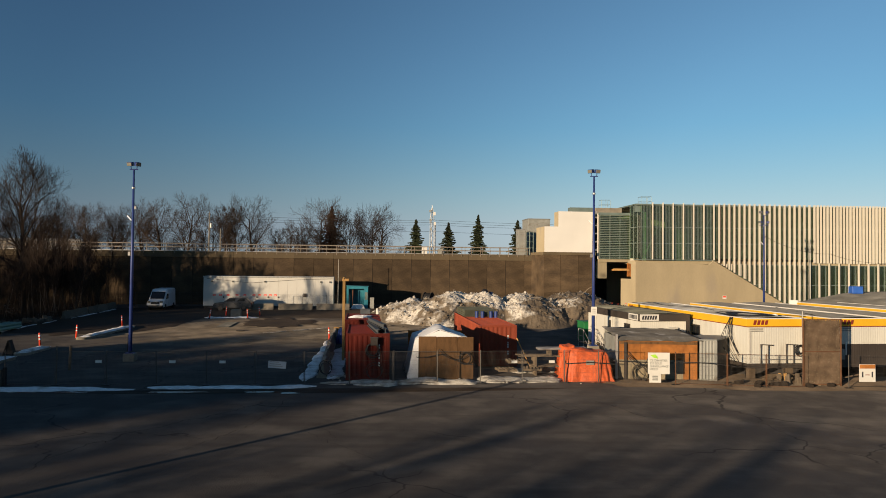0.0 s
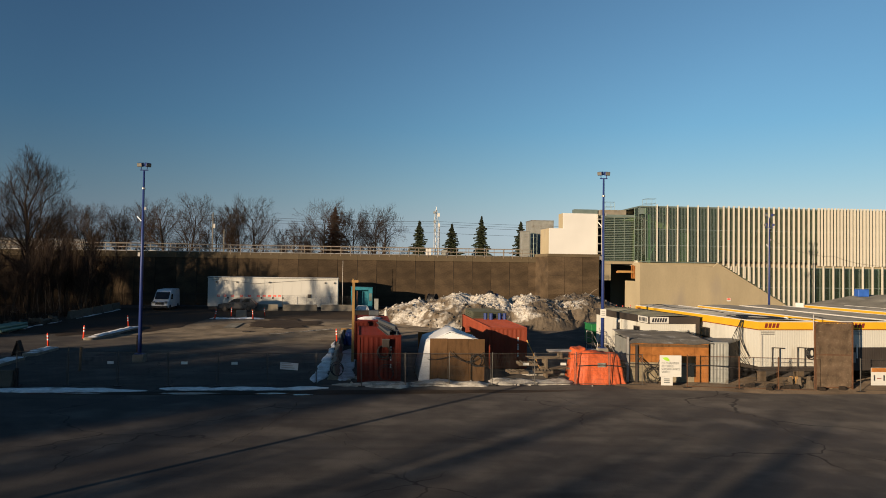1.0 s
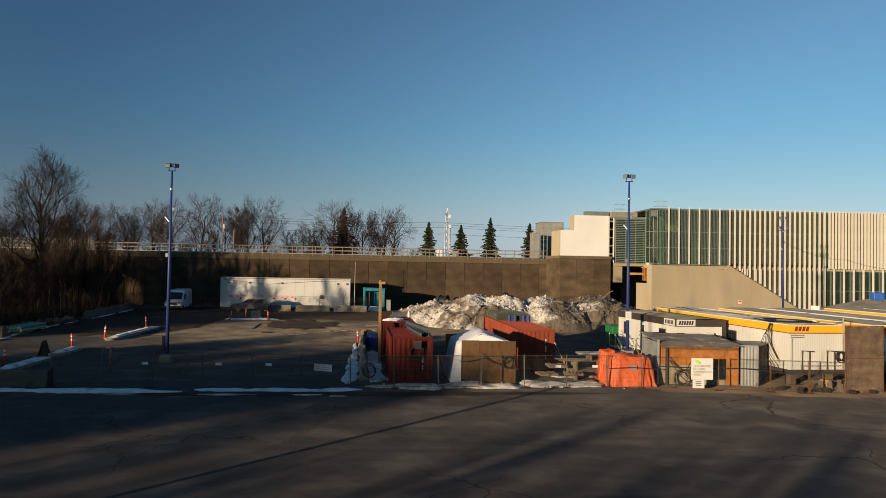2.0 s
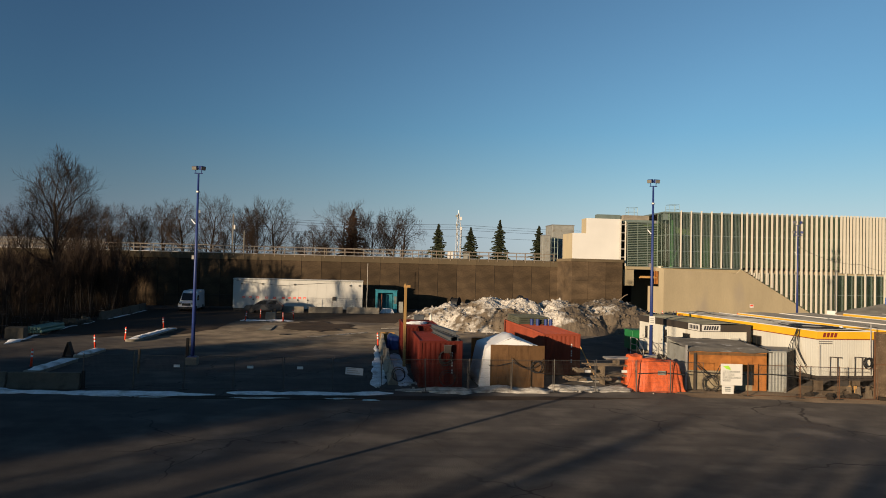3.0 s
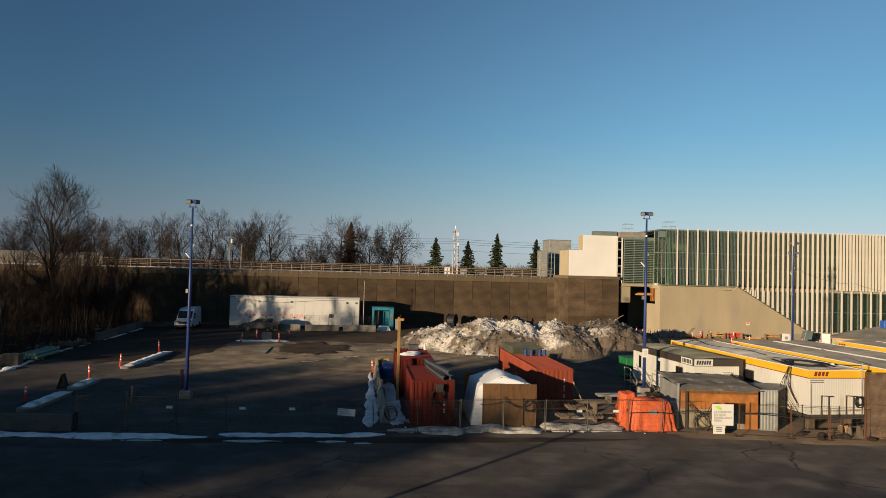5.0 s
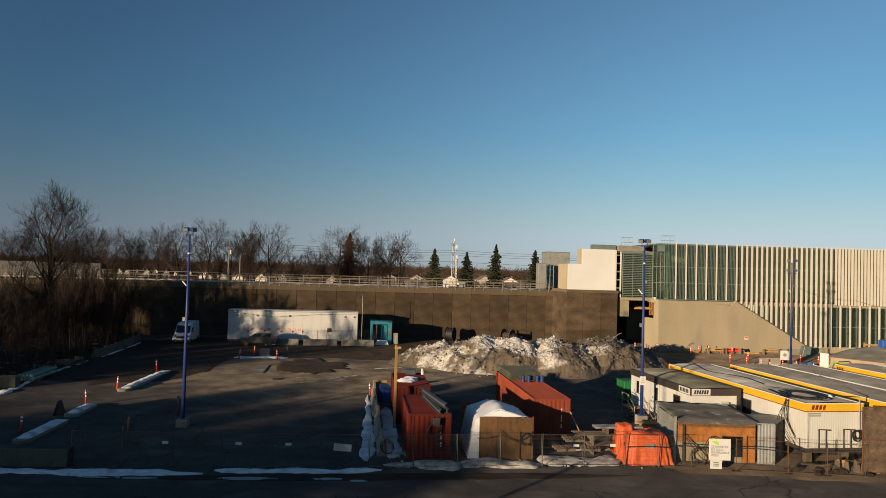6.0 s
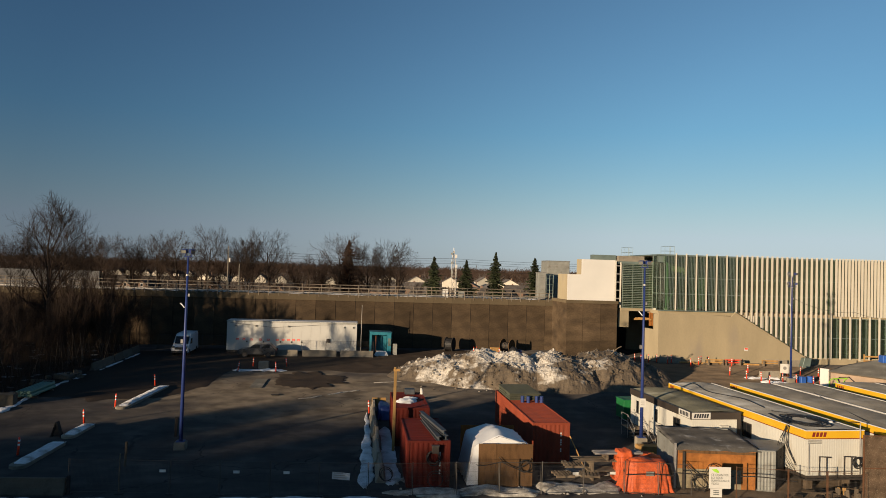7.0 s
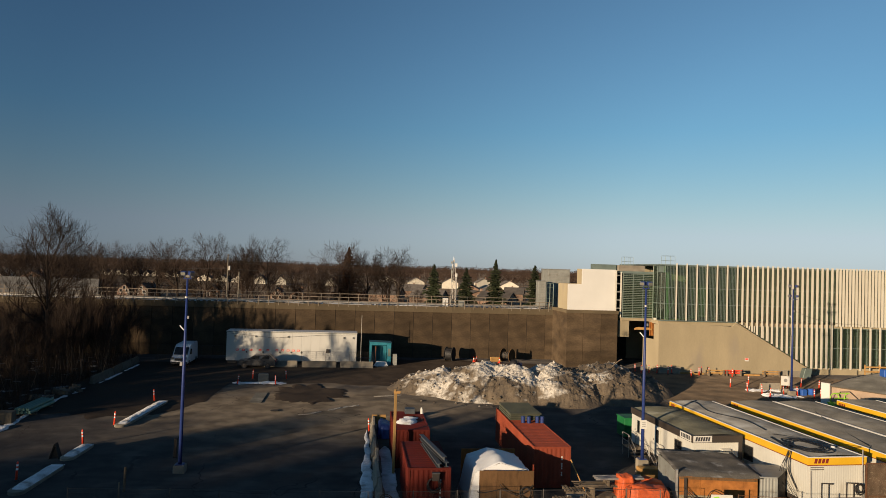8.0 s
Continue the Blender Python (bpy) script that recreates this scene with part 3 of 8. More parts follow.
def station_link():
    """Glazed bridge with grey-green louvres between the white room and the hall."""
    k = thing("station_link", BX, BY, 0, BYAW, "green glazed bridge with horizontal louvres", "building")
    x0, x1, y = -5.1, -0.75, 2.6
    part("floor_slab", box(x0 - 0.1, y + 0.06, 7.2, x1 + 0.1, y + 8, 7.6), M_CONCRETE, k)
    part("roof", box(x0 - 0.1, y - 0.1, 13.8, x1 + 0.1, y + 8, 14.12), M_FRAME, k)
    part("back_wall", box(x0, y + 7.6, 7.6, x1, y + 8, 13.8), M_DARK, k)
    pane = mesh_of("pane", box(0, 0, 0, 1.40, 0.03, 2.0), M_GLASS)
    for i in range(3):
        for j in range(3):
            piece("pane", pane, k, pose(x0 + 0.08 + i * 1.44, y, 7.64 + j * 2.05))
    mul = mesh_of("mullion", box(-0.04, -0.05, 0, 0.04, 0.08, 6.2), M_FRAME)
    for i in range(4):
        piece("mullion", mul, k, pose(x0 + 0.05 + i * 1.44, y - 0.012, 7.6))
    slat = mesh_of("louvre", box(x0, -0.14, 0, x1, 0, 0.05), M_SLAT)
    for i in range(26):
        z = 7.62 + i * 0.24 if i < 13 else 10.75 + (i - 13) * 0.245
        piece("louvre", slat, k, pose(0, y - 0.055, z))
    part("column", box(x1 + 0.08, y - 0.6, 7.3, x1 + 0.42, y + 0.2, 15.2), M_CREAM, k, bevel=0.02)
    # stair tower behind glass, between link and white room
    part("stair_frame", box(-5.95, 3.0, 8.4, -5.82, 3.15, 14.2), M_CREAM, k)
    part("stair_frame", box(-5.3, 2.9, 7.6, -5.14, 3.05, 14.0), M_CREAM, k)
    for j in range(5):
        part("stair_rail", box(-5.85, 3.0, 8.8 + j * 1.15, -5.28, 3.1, 8.95 + j * 1.15), M_STEEL, k)
    part("parapet", box(-5.0, 4.6, 14.125, -1.2, 6.0, 14.95), M_BARRIER, k)
    part("parapet", box(-8.6, 5.2, 12.2, -5.2, 6.4, 15.0), M_FRAME, k)
    # underside and pier over the passage
    part("pier", box(-5.4, 3.0, 4.9, -3.9, 5.0, 7.19), M_CONCRETE, k, bevel=0.02)
    part("passage_back", box(-8.0, 13.5, 0, 3.0, 13.8, 7.2), M_DARK, k)
    for j in range(4):
        part("formwork_board", box(-3.4 + 0.3 * j, 2.2 + 0.3 * j, 6.0 + 0.12 * (j % 2), -0.9 - 0.15 * j, 2.35 + 0.3 * j, 6.18 + 0.12 * (j % 2)), M_TIMBER, k, "orange formwork boards under the bridge")
    for j in range(3):
        part("formwork_post", box(-1.2 + 0.22 * j, 2.3, 5.2, -1.08 + 0.22 * j, 2.42, 7.1), M_ORANGEPLY, k)


station_link()


def slope_z(x):
    return 7.6 if x < 9.7 else max(1.45, 7.6 - (x - 9.7) * 0.578)


M_BROWNSTRIP = mat("rust_brown_strip", (0.15, 0.062, 0.03), 0.7, size=1.5, grain=0.05, var=0.2)


def station_hall():
    """Glazed hall with upright cream fins over a sloping concrete base."""
    s = thing("station_hall", BX, BY, 0, BYAW, "long glazed station hall behind upright cream fins", "building")
    X1, TOP = 53.0, 15.1
    part("roof", box(-0.9, -0.1, TOP - 0.06, X1, 16, TOP + 0.12), M_FRAME, s)
    part("back_wall", box(-0.9, 12, 0, X1, 12.3, TOP - 0.1), M_CONCRETE, s)
    part("floor_slab", box(-0.9, 0.12, 7.0, X1, 12, 7.45), M_CONCRETE, s)
    part("end_wall", box(X1, 0, 0, X1 + 0.3, 16, TOP), M_CONCRETE, s)
    part("ceiling_beam", box(-0.8, 0.3, 14.1, X1, 0.7, TOP - 0.07), M_FRAME, s)
    # glazing: three rows above, two below
    B = 1.45
    rows = ((7.75, 9.8), (9.88, 12.0), (12.08, 15.0))
    for z0, z1 in rows:
        me = mesh_of("pane", box(0.03, 0, z0, B - 0.03, 0.03, z1), M_GLASS)
        for i in range(int(X1 / B)):
            piece("pane", me, s, pose(i * B, 0.06, 0))
        part("transom", box(0, 0.02, z1 + 0.002, X1, 0.12, z1 + 0.078), M_FRAME, s)
    for z0, z1 in ((1.45, 4.2), (4.28, 6.95)):
        me = mesh_of("pane", box(0.03, 0, z0, B - 0.03, 0.03, z1), M_GLASS)
        for i in range(8, int(X1 / B)):
            piece("pane", me, s, pose(i * B, 0.06, 0))
        part("transom", box(10.2, 0.02, z1 + 0.002, X1, 0.12, z1 + 0.078), M_FRAME, s)
    part("sill_wall", box(10, 0.0, 0, X1, 0.25, 1.44), M_CONCRETE, s)
    # chamfered corner panes
    for z0, z1 in rows:
        bm = prism([(-0.92, 2.0), (-0.04, 0.09), (-0.01, 0.11), (-0.89, 2.02)], z0, z1, "z")
        part("pane", bm, M_GLASS, s)
        part("transom", prism([(-0.95, 2.0), (-0.06, 0.06), (0.0, 0.1), (-0.89, 2.04)], z1 + 0.002, z1 + 0.08, "z"), M_FRAME, s)
    for f in (0.0, 0.34, 0.67, 1.0):
        part("mullion", tube([(-0.94 + 0.88 * f, 1.97 - 1.91 * f, 7.48), (-0.94 + 0.88 * f, 1.97 - 1.91 * f, 15.0)], 0.035, 4), M_FRAME, s)
    # slim bars close together in the left-hand bays, wider further on
    bar = mesh_of("mullion", box(-0.016, -0.02, 7.48, 0.016, 0.05, 15.0), M_FRAME)
    for i in range(1, 49):
        if i % 7:
            piece("mullion", bar, s, pose(i * B / 7, 0.0, 0))
    # rust-brown strips beside the closely set fins
    for i in range(19):
        x = 7.13 * B + B / 2 + i * B / 2
        z0 = slope_z(x) + 0.3 if x < 21 else 1.45
        part("brown_strip", box(x + 0.02, -0.035, z0, x + 0.13, -0.021, 15.0), M_BROWNSTRIP, s)
    for i in range(1, 8):
        part("brown_strip", box(i * B + 0.07, -0.035, 7.5, i * B + 0.15, -0.021, 15.0), M_BROWNSTRIP, s)
    for i in range(8, int(X1 / B)):
        piece("mullion", bar, s, pose((i + 0.5) * B, 0.0, 0))
    lowbar = mesh_of("mullion", box(-0.03, -0.02, 1.45, 0.03, 0.05, 6.95), M_FRAME)
    for i in range(8 * 2, int(X1 / B) * 2):
        piece("mullion", lowbar, s, pose(i * B / 2 + 0.36, 0.0, 0))
    # cream fins, shared meshes by length
    kinds = {}

    def fin(x, z0, w=0.2):
        key = (round(z0, 1), w)
        if key not in kinds:
            kinds[key] = mesh_of("fin", box(-w / 2, -0.3 if w > 0.08 else -0.42, key[0], w / 2, 0.0, TOP + 0.3), M_CREAM)
        piece("fin", kinds[key], s, pose(x, -0.03, 0))

    for k in range(1, 8):
        fin(k * B, 7.62, 0.09)
    x = 7 * B + B / 2
    i = 0
    while x < 24.4:
        fin(x, slope_z(x) + 0.25 if x < 21 else 1.2, 0.07)
        x += B / 2
        i += 1
    while x < X1:
        fin(x, 7.35, 0.07)
        x += B / 3
    short = mesh_of("fin", box(-0.05, -0.3, 1.2, 0.05, 0.0, 7.34), M_CREAM)
    x = 25.4
    while x < X1:
        piece("fin", short, s, pose(x, -0.03, 0))
        x += B
    for x in (10.9, 11.6, 12.3, 13.6, 14.3):
        part("fin", box(x + 0.33, -0.34, max(slope_z(x) + 0.1, 4.5), x + 0.41, -0.04, 7.1), M_CREAM, s)
    part("soffit", box(-0.9, -0.4, 7.5, 10.2, 0.5, 7.61), M_FRAME, s)
    # inside: columns, stairs and a second floor line that show through the glass
    for i in range(12):
        part("column", tube([(2 + i * 4.3, 4, 0.2), (2 + i * 4.3, 4, 15.0)], 0.22, 10), M_BOXWHITE, s)
    for i in range(6):
        part("brace", tube([(1.0 + i * 7, 2.4, 7.5), (4.4 + i * 7, 2.4, 14.6)], 0.09, 6), M_BOXWHITE, s)
    part("inner_wall", box(12, 7, 7.45, X1, 7.2, 13.5), M_CONCRETE, s)
    # concrete base with its sloping top
    part("concrete_base", prism([(-1.1, 0), (21.6, 0), (21.6, 0.9), (20.0, 1.45), (9.7, 7.4), (9.2, 6.95), (1.0, 7.2), (-1.1, 7.25)], -0.75, -0.45), M_CONCRETE, s, "smooth tan concrete wall with a sloping top", bevel=0.02)
    part("coping", prism([(20.1, 1.42), (9.75, 7.42), (9.75, 7.55), (20.1, 1.55)], -0.8, -0.42), M_CONCRETE, s)
    part("concrete_base", box(-1.1, -0.44, 6.45, 9.7, 0.1, 6.9), M_DARK, s)
    part("side_wall", prism([(-1.12, -0.74), (-0.9, -0.7), (-1.7, 2.85), (-1.95, 2.8)], 0, 4.9, "z"), M_CONCRETE, s, bevel=0.01)
    part("side_wall", prism([(-1.12, -0.74), (-0.9, -0.7), (-1.1, 0.5), (-1.35, 0.45)], 4.902, 7.0, "z"), M_CONCRETE, s)
    sg = part("wall_sign", box(11.1, -0.775, 2.3, 11.65, -0.755, 2.75), M_SIGNWHITE, s, "small white and red sign")
    part("sign_print", box(11.16, -0.782, 2.5, 11.59, -0.778, 2.7), M_REDORANGE, sg)
    part("low_wall", box(21.62, -0.7, 0, 27.5, -0.35, 1.35), M_CONCRETE, s, bevel=0.02)


station_hall()


def roof_guard(x, y, z, yaw, w, d):
    g = thing("roof_guard", x, y, z, yaw, "small steel guard frame round a roof hatch", "guard rail", "guard frames on the roofs")
    for a, b in ((0, 0), (w, 0), (w / 2, 0), (0, d), (w, d)):
        part("post", tube([(a, b, 0), (a, b, 1.15)], 0.02, 6), M_FRAME, g)
    for h in (0.55, 1.22):
        part("rail", tube([(0, 0, h), (w, 0, h), (w, d, h), (0, d, h), (0, 0, h)], 0.018, 6), M_FRAME, g)


roof_guard(BX + 0.6, BY + 2.2, 15.22, BYAW, 1.4, 1.4)
roof_guard(BX - 4.4, BY + 5.0, 14.95, BYAW, 1.3, 1.2)

# ---- trees ----
def bare_tree_mesh(seed, height, spread, trunk_r, levels=4, lean=0.0, limbs=8, low=0.25, twig=0.014, steep=0.62, fork=6):
    """Wood of a leafless tree: trunk, limbs, branches and fine twigs as tapering bars."""
    rnd = random.Random(seed)
    V, F = [], []

    def bar(pts, r0, r1, n):
        base = len(V)
        for i, p in enumerate(pts):
            d = (pts[min(i + 1, len(pts) - 1)] - pts[max(i - 1, 0)]).normalized()
            s = d.cross(Vector((0.3, 0.2, 1) if abs(d.z) < 0.9 else (1, 0, 0))).normalized()
            u = s.cross(d)
            r = r0 + (r1 - r0) * i / (len(pts) - 1)
            for k in range(n):
                a = math.tau * k / n
                V.append(p + s * (r * math.cos(a)) + u * (r * math.sin(a)))
        for i in range(len(pts) - 1):
            for k in range(n):
                F.append((base + i * n + k, base + i * n + (k + 1) % n, base + (i + 1) * n + (k + 1) % n, base + (i + 1) * n + k))

    def grow(p, d, length, r, level):
        seg = (6, 5, 3, 2, 1)[min(level, 4)]
        pts, q, way = [p.copy()], p.copy(), d.copy()
        for i in range(seg):
            way = (way + Vector((rnd.uniform(-1, 1), rnd.uniform(-1, 1), rnd.uniform(-0.5, 0.9))) * (0.06 if level == 0 else 0.17)).normalized()
            q = q + way * (length / seg)
            pts.append(q.copy())
        end = max(twig * 0.6, r * (0.3 if level == 0 else 0.35))
        if level == 4:
            b = len(V)
            side = way.cross(Vector((0.2, 0.3, 1))).normalized() * r
            V.extend([pts[0] - side, pts[0] + side, pts[-1] + side * 0.4, pts[-1] - side * 0.4])
            F.append((b, b + 1, b + 2, b + 3))
            return
        bar(pts, r, end, (8, 5, 4, 3)[level])
        if level >= levels:
            return
        count = (limbs, fork, fork, fork)[level]
        for i in range(count):
            f = low + (1 - low) * (i + rnd.random()) / count if level == 0 else 0.2 + 0.8 * (i + rnd.random()) / count
            j = min(seg - 1, int(f * seg))
            o = pts[j].lerp(pts[j + 1], f * seg - j)
            axis = (pts[j + 1] - pts[j]).normalized()
            side = axis.cross(Vector((rnd.uniform(-1, 1), rnd.uniform(-1, 1), rnd.uniform(-1, 1)))).normalized()
            out = (axis * steep + side * (spread * (1.15 - 0.4 * f)) + Vector((0, 0, 0.18 if level < 2 else 0.08))).normalized()
            grow(o, out, length * (rnd.uniform(0.42, 0.62) if level < 2 else rnd.uniform(0.6, 0.9)) * (1.08 - 0.35 * f), max(twig, (r + (end - r) * f) * rnd.uniform(0.45, 0.6)), level + 1)

    grow(Vector((0, 0, -0.1)), Vector((lean, 0, 1)).normalized(), height * 0.72, trunk_r, 0)
    return V, F


def bare_tree(seed, height, spread, trunk_r, label, wood=M_BARK, **kw):
    """A leafless tree: trunk and crown of bare branches. Returned at the origin, to be copied."""
    V, F = bare_tree_mesh(seed, height, spread, trunk_r, **kw)
    t = new("bare_tree")
    tagged(t, label, "tree", "bare trees")
    cut = 6 * 8  # the trunk's faces come first
    tr = new("trunk", soup("trunk", V[:7 * 8], F[:cut], wood, True))
    crown = new("crown", soup("crown", V[7 * 8:], [tuple(i - 56 for i in f) for f in F[cut:]], M_TWIG))
    tr.parent = crown.parent = t
    return t


KINDS = [
    bare_tree(1, 13.5, 0.85, 0.26, "bare broad-crowned deciduous tree with fine twigs", steep=0.72, low=0.3, limbs=10, twig=0.014),
    bare_tree(2, 12.0, 0.72, 0.22, "bare slender deciduous tree with upright limbs", steep=0.9, low=0.28, limbs=9, twig=0.014),
    bare_tree(3, 11.0, 0.95, 0.26, "bare spreading deciduous tree with crooked limbs", low=0.35, steep=0.6, limbs=9, twig=0.014),
    bare_tree(5, 9.5, 0.6, 0.15, "bare young tree with reddish twigs", low=0.15, limbs=11, steep=0.85, twig=0.013),
]
BIG = bare_tree(11, 18.0, 0.75, 0.40, "tall bare tree at the wood's edge, upper twigs reddish", limbs=18, low=0.2, steep=0.7, fork=7, twig=0.014)
SAPLING = [bare_tree(21, 8.5, 0.45, 0.036, "thin leaning bare sapling", limbs=7, levels=3, steep=1.1, lean=0.15, low=0.3, wood=M_PALEBARK),
           bare_tree(22, 9.5, 0.4, 0.042, "thin leaning bare sapling with pale bark", limbs=8, levels=3, steep=1.3, lean=-0.28, low=0.35, wood=M_PALEBARK),
           bare_tree(23, 7.0, 0.5, 0.034, "thin crooked bare sapling", limbs=7, levels=3, steep=1.2, lean=0.35, low=0.25, wood=M_PALEBARK)]
DEEP = [bare_tree(31, 13, 0.7, 0.25, "bare tree deep in the wood", levels=3, twig=0.03, limbs=12), bare_tree(32, 12, 0.6, 0.22, "bare tree deep in the wood", levels=3, twig=0.03, limbs=12)]
BELT = [bare_tree(41, 15.5, 0.7, 0.2, "unseen tall bare tree added behind the lot, clear trunk and dense crown", twig=0.026, limbs=12, low=0.84), bare_tree(42, 14.5, 0.75, 0.18, "unseen tall bare tree added behind the lot, clear trunk and dense crown", twig=0.026, limbs=12, low=0.84)]
PROTOS = KINDS + DEEP + BELT + SAPLING + [BIG]


def plant(proto, x, y, z, size, turn):
    c = copy_thing(proto, pose(x, y, z, 0, 0, turn))
    c.scale = (size, size, size)
    return c


# beyond the railway, on the embankment's edge
rt = random.Random(7)
ROW = [(-52, 118, 1, 1.0), (-48, 116, 2, 1.12), (-44, 117, 0, 1.0), (-41, 121, 1, .95), (-36.5, 117, 3, 1.15), (-38, 120, 1, 1.05), (-33, 118, 0, 1.0), (-27, 119, 2, .9), (-25, 122, 3, 1.0), (-21.5, 118, 0, .98), (-20, 121, 1, 1.05),
       (-16.5, 119, 1, .98), (-13, 121, 0, 1.0), (-11.2, 119, 2, 1.1), (-57, 119, 0, .9), (-63, 117, 1, .95), (-8, 124, 3, .7), (-4.5, 124, 3, .6), (8, 126, 3, .6), (3, 128, 3, .65), (-30, 122, 3, .95), (-68, 120, 2, 1.0)]
for x, y, k, s in ROW:
    plant(KINDS[k], x, y, 4.0 + 0.3 * (121 - y), s * 0.97, rt.uniform(0, 360))
for i in range(14):
    plant(rt.choice(KINDS), -66 + i * 4.1 + rt.uniform(-1.2, 1.2), rt.uniform(118, 124), 3.4, rt.uniform(0.7, 0.95), rt.uniform(0, 360))
# the wood along the left-hand edge of the lot, going on a little behind the camera
def wood_edge(y):
    """The wood's rim; towards the road it falls back along the sun's rays, so that the lot stays lit."""
    return min(-32.8 - 0.1228 * y, -28.0 - 0.818 * (68 - y))


plant(BIG, -49.6, 81, 0.5, 1.0, 40)
plant(BIG, -58, 74, 0.5, 0.8, 150)
for lo, hi, count, deep, size in ((72, 98, 20, 24, 0.66), (54, 72, 3, 26, 0.6), (14, 52, 4, 30, 1.0), (-7, 14, 9, 24, 1.0)):
    for i in range(count):
        y = rt.uniform(lo, hi)
        plant(rt.choice(KINDS), wood_edge(y) - 1.5 - deep * rt.random(), y, gz(0, y), size * rt.uniform(0.7, 1.05), rt.uniform(0, 360))
for i in range(42):
    plant(rt.choice(DEEP), rt.uniform(-100, -52), rt.uniform(68, 100), 0.3, rt.uniform(0.42, 0.6), rt.uniform(0, 360))
# a belt of unseen trees behind the camera, added to shade the near part of the lot
def belt_place(f):
    return -118 + 92 * f + rt.uniform(-3, 3), -46 + 27 * f + rt.uniform(-7, 7), 0


for i in range(56):
    f = 0.1 + 0.46 * rt.random() if i < 42 else 0.74 + 0.28 * (i - 42 + rt.random()) / 14
    plant(BELT[i % 2] if i < 42 else KINDS[1], *belt_place(f), rt.uniform(0.74, 0.86) if i < 42 else rt.uniform(0.5, 0.64), rt.uniform(0, 360))
# two more unseen ones, set to shade the red container's front
for f, size in ((0.59, 0.8), (0.645, 0.78)):
    plant(BELT[1], -118 + 92 * f, -46 + 27 * f, 0, size, 700 * f)
for i in range(3):
    plant(KINDS[3], *belt_place(0.86 + 0.04 * i), rt.uniform(0.45, 0.55), rt.uniform(0, 360))
# the wood going on unseen towards the sun, added for shade, low enough to leave the railway wall in the light
for i in range(26):
    y = rt.uniform(-12, 54)
    plant(rt.choice(DEEP), min(-66, wood_edge(y)) - 55 * rt.random(), y, 0.1, rt.uniform(0.78, 0.95), rt.uniform(0, 360))
# low young growth in the wood beside the near lot, out of view, added to shade the lot's left
for i in range(34):
    y = rt.uniform(14, 62)
    plant(KINDS[3], wood_edge(y) - 1 - 20 * rt.random(), y, 0, rt.uniform(0.42, 0.62), rt.uniform(0, 360))
# taller trees deeper in, added out of view to shade the wood and the wall's far end
for i in range(9):
    plant(KINDS[i % 3], rt.uniform(-68, -56), rt.uniform(57, 74), 0.3, rt.uniform(0.75, 0.92), rt.uniform(0, 360))
# trees behind the grey screen
for i in range(14):
    plant(KINDS[i % 3], -100 + 3.4 * i + rt.uniform(-1, 1), rt.uniform(113, 120), 4.0, rt.uniform(0.75, 0.98), rt.uniform(0, 360))
for i in range(54):
    y = 97 - i * 0.9 + rt.uniform(-1, 1)
    plant(SAPLING[i % 3], wood_edge(y) - rt.uniform(0.2, 5), y, gz(0, y), rt.uniform(0.5, 1.0), rt.uniform(0, 360))
for i in range(26):
    y = rt.uniform(73, 90)
    plant(SAPLING[1 + i % 2], wood_edge(y) - rt.uniform(-0.5, 3.5), y, gz(0, y), rt.uniform(0.75, 1.1), rt.uniform(0, 360))
for pr in PROTOS:
    for o in (*pr.children_recursive, pr):
        bpy.data.objects.remove(o)


def thicket():
    """Dense brush of bare stems on the wood's floor."""
    rnd = random.Random(4)
    V, F = [], []
    for i in range(9000):
        y = rnd.uniform(10, 99)
        if noise.noise((y * 0.35, i % 7, 2)) < -0.18:
            continue
        x = wood_edge(y) - 26 * rnd.random() ** 1.2
        z, h = gz(x, y), (rnd.uniform(0.5, 1.8) if rnd.random() < 0.8 else rnd.uniform(1.5, 3.8)) if y > 54 else rnd.uniform(0.6, 3.2)
        for k in range(2):
            dx, dy = rnd.gauss(0, 0.5), rnd.gauss(0, 0.5)
            r = rnd.uniform(0.007, 0.018)
            b = len(V)
            V += [(x - r, y, z), (x + r, y, z), (x, y + r, z), (x + dx * 0.5 - r * .6, y + dy * .4, z + h * 0.55), (x + dx * 0.5 + r * .6, y + dy * .4, z + h * 0.55), (x + dx, y + dy, z + h)]
            F += [(b, b + 1, b + 4, b + 3), (b + 1, b + 2, b + 4), (b + 2, b, b + 3), (b + 3, b + 4, b + 5)]
    ob = new("brush", soup("brush", V, F, M_STEM))
    tagged(ob, "dense brown leafless brush at the wood's edge", "brush", kind="stuff")


thicket()


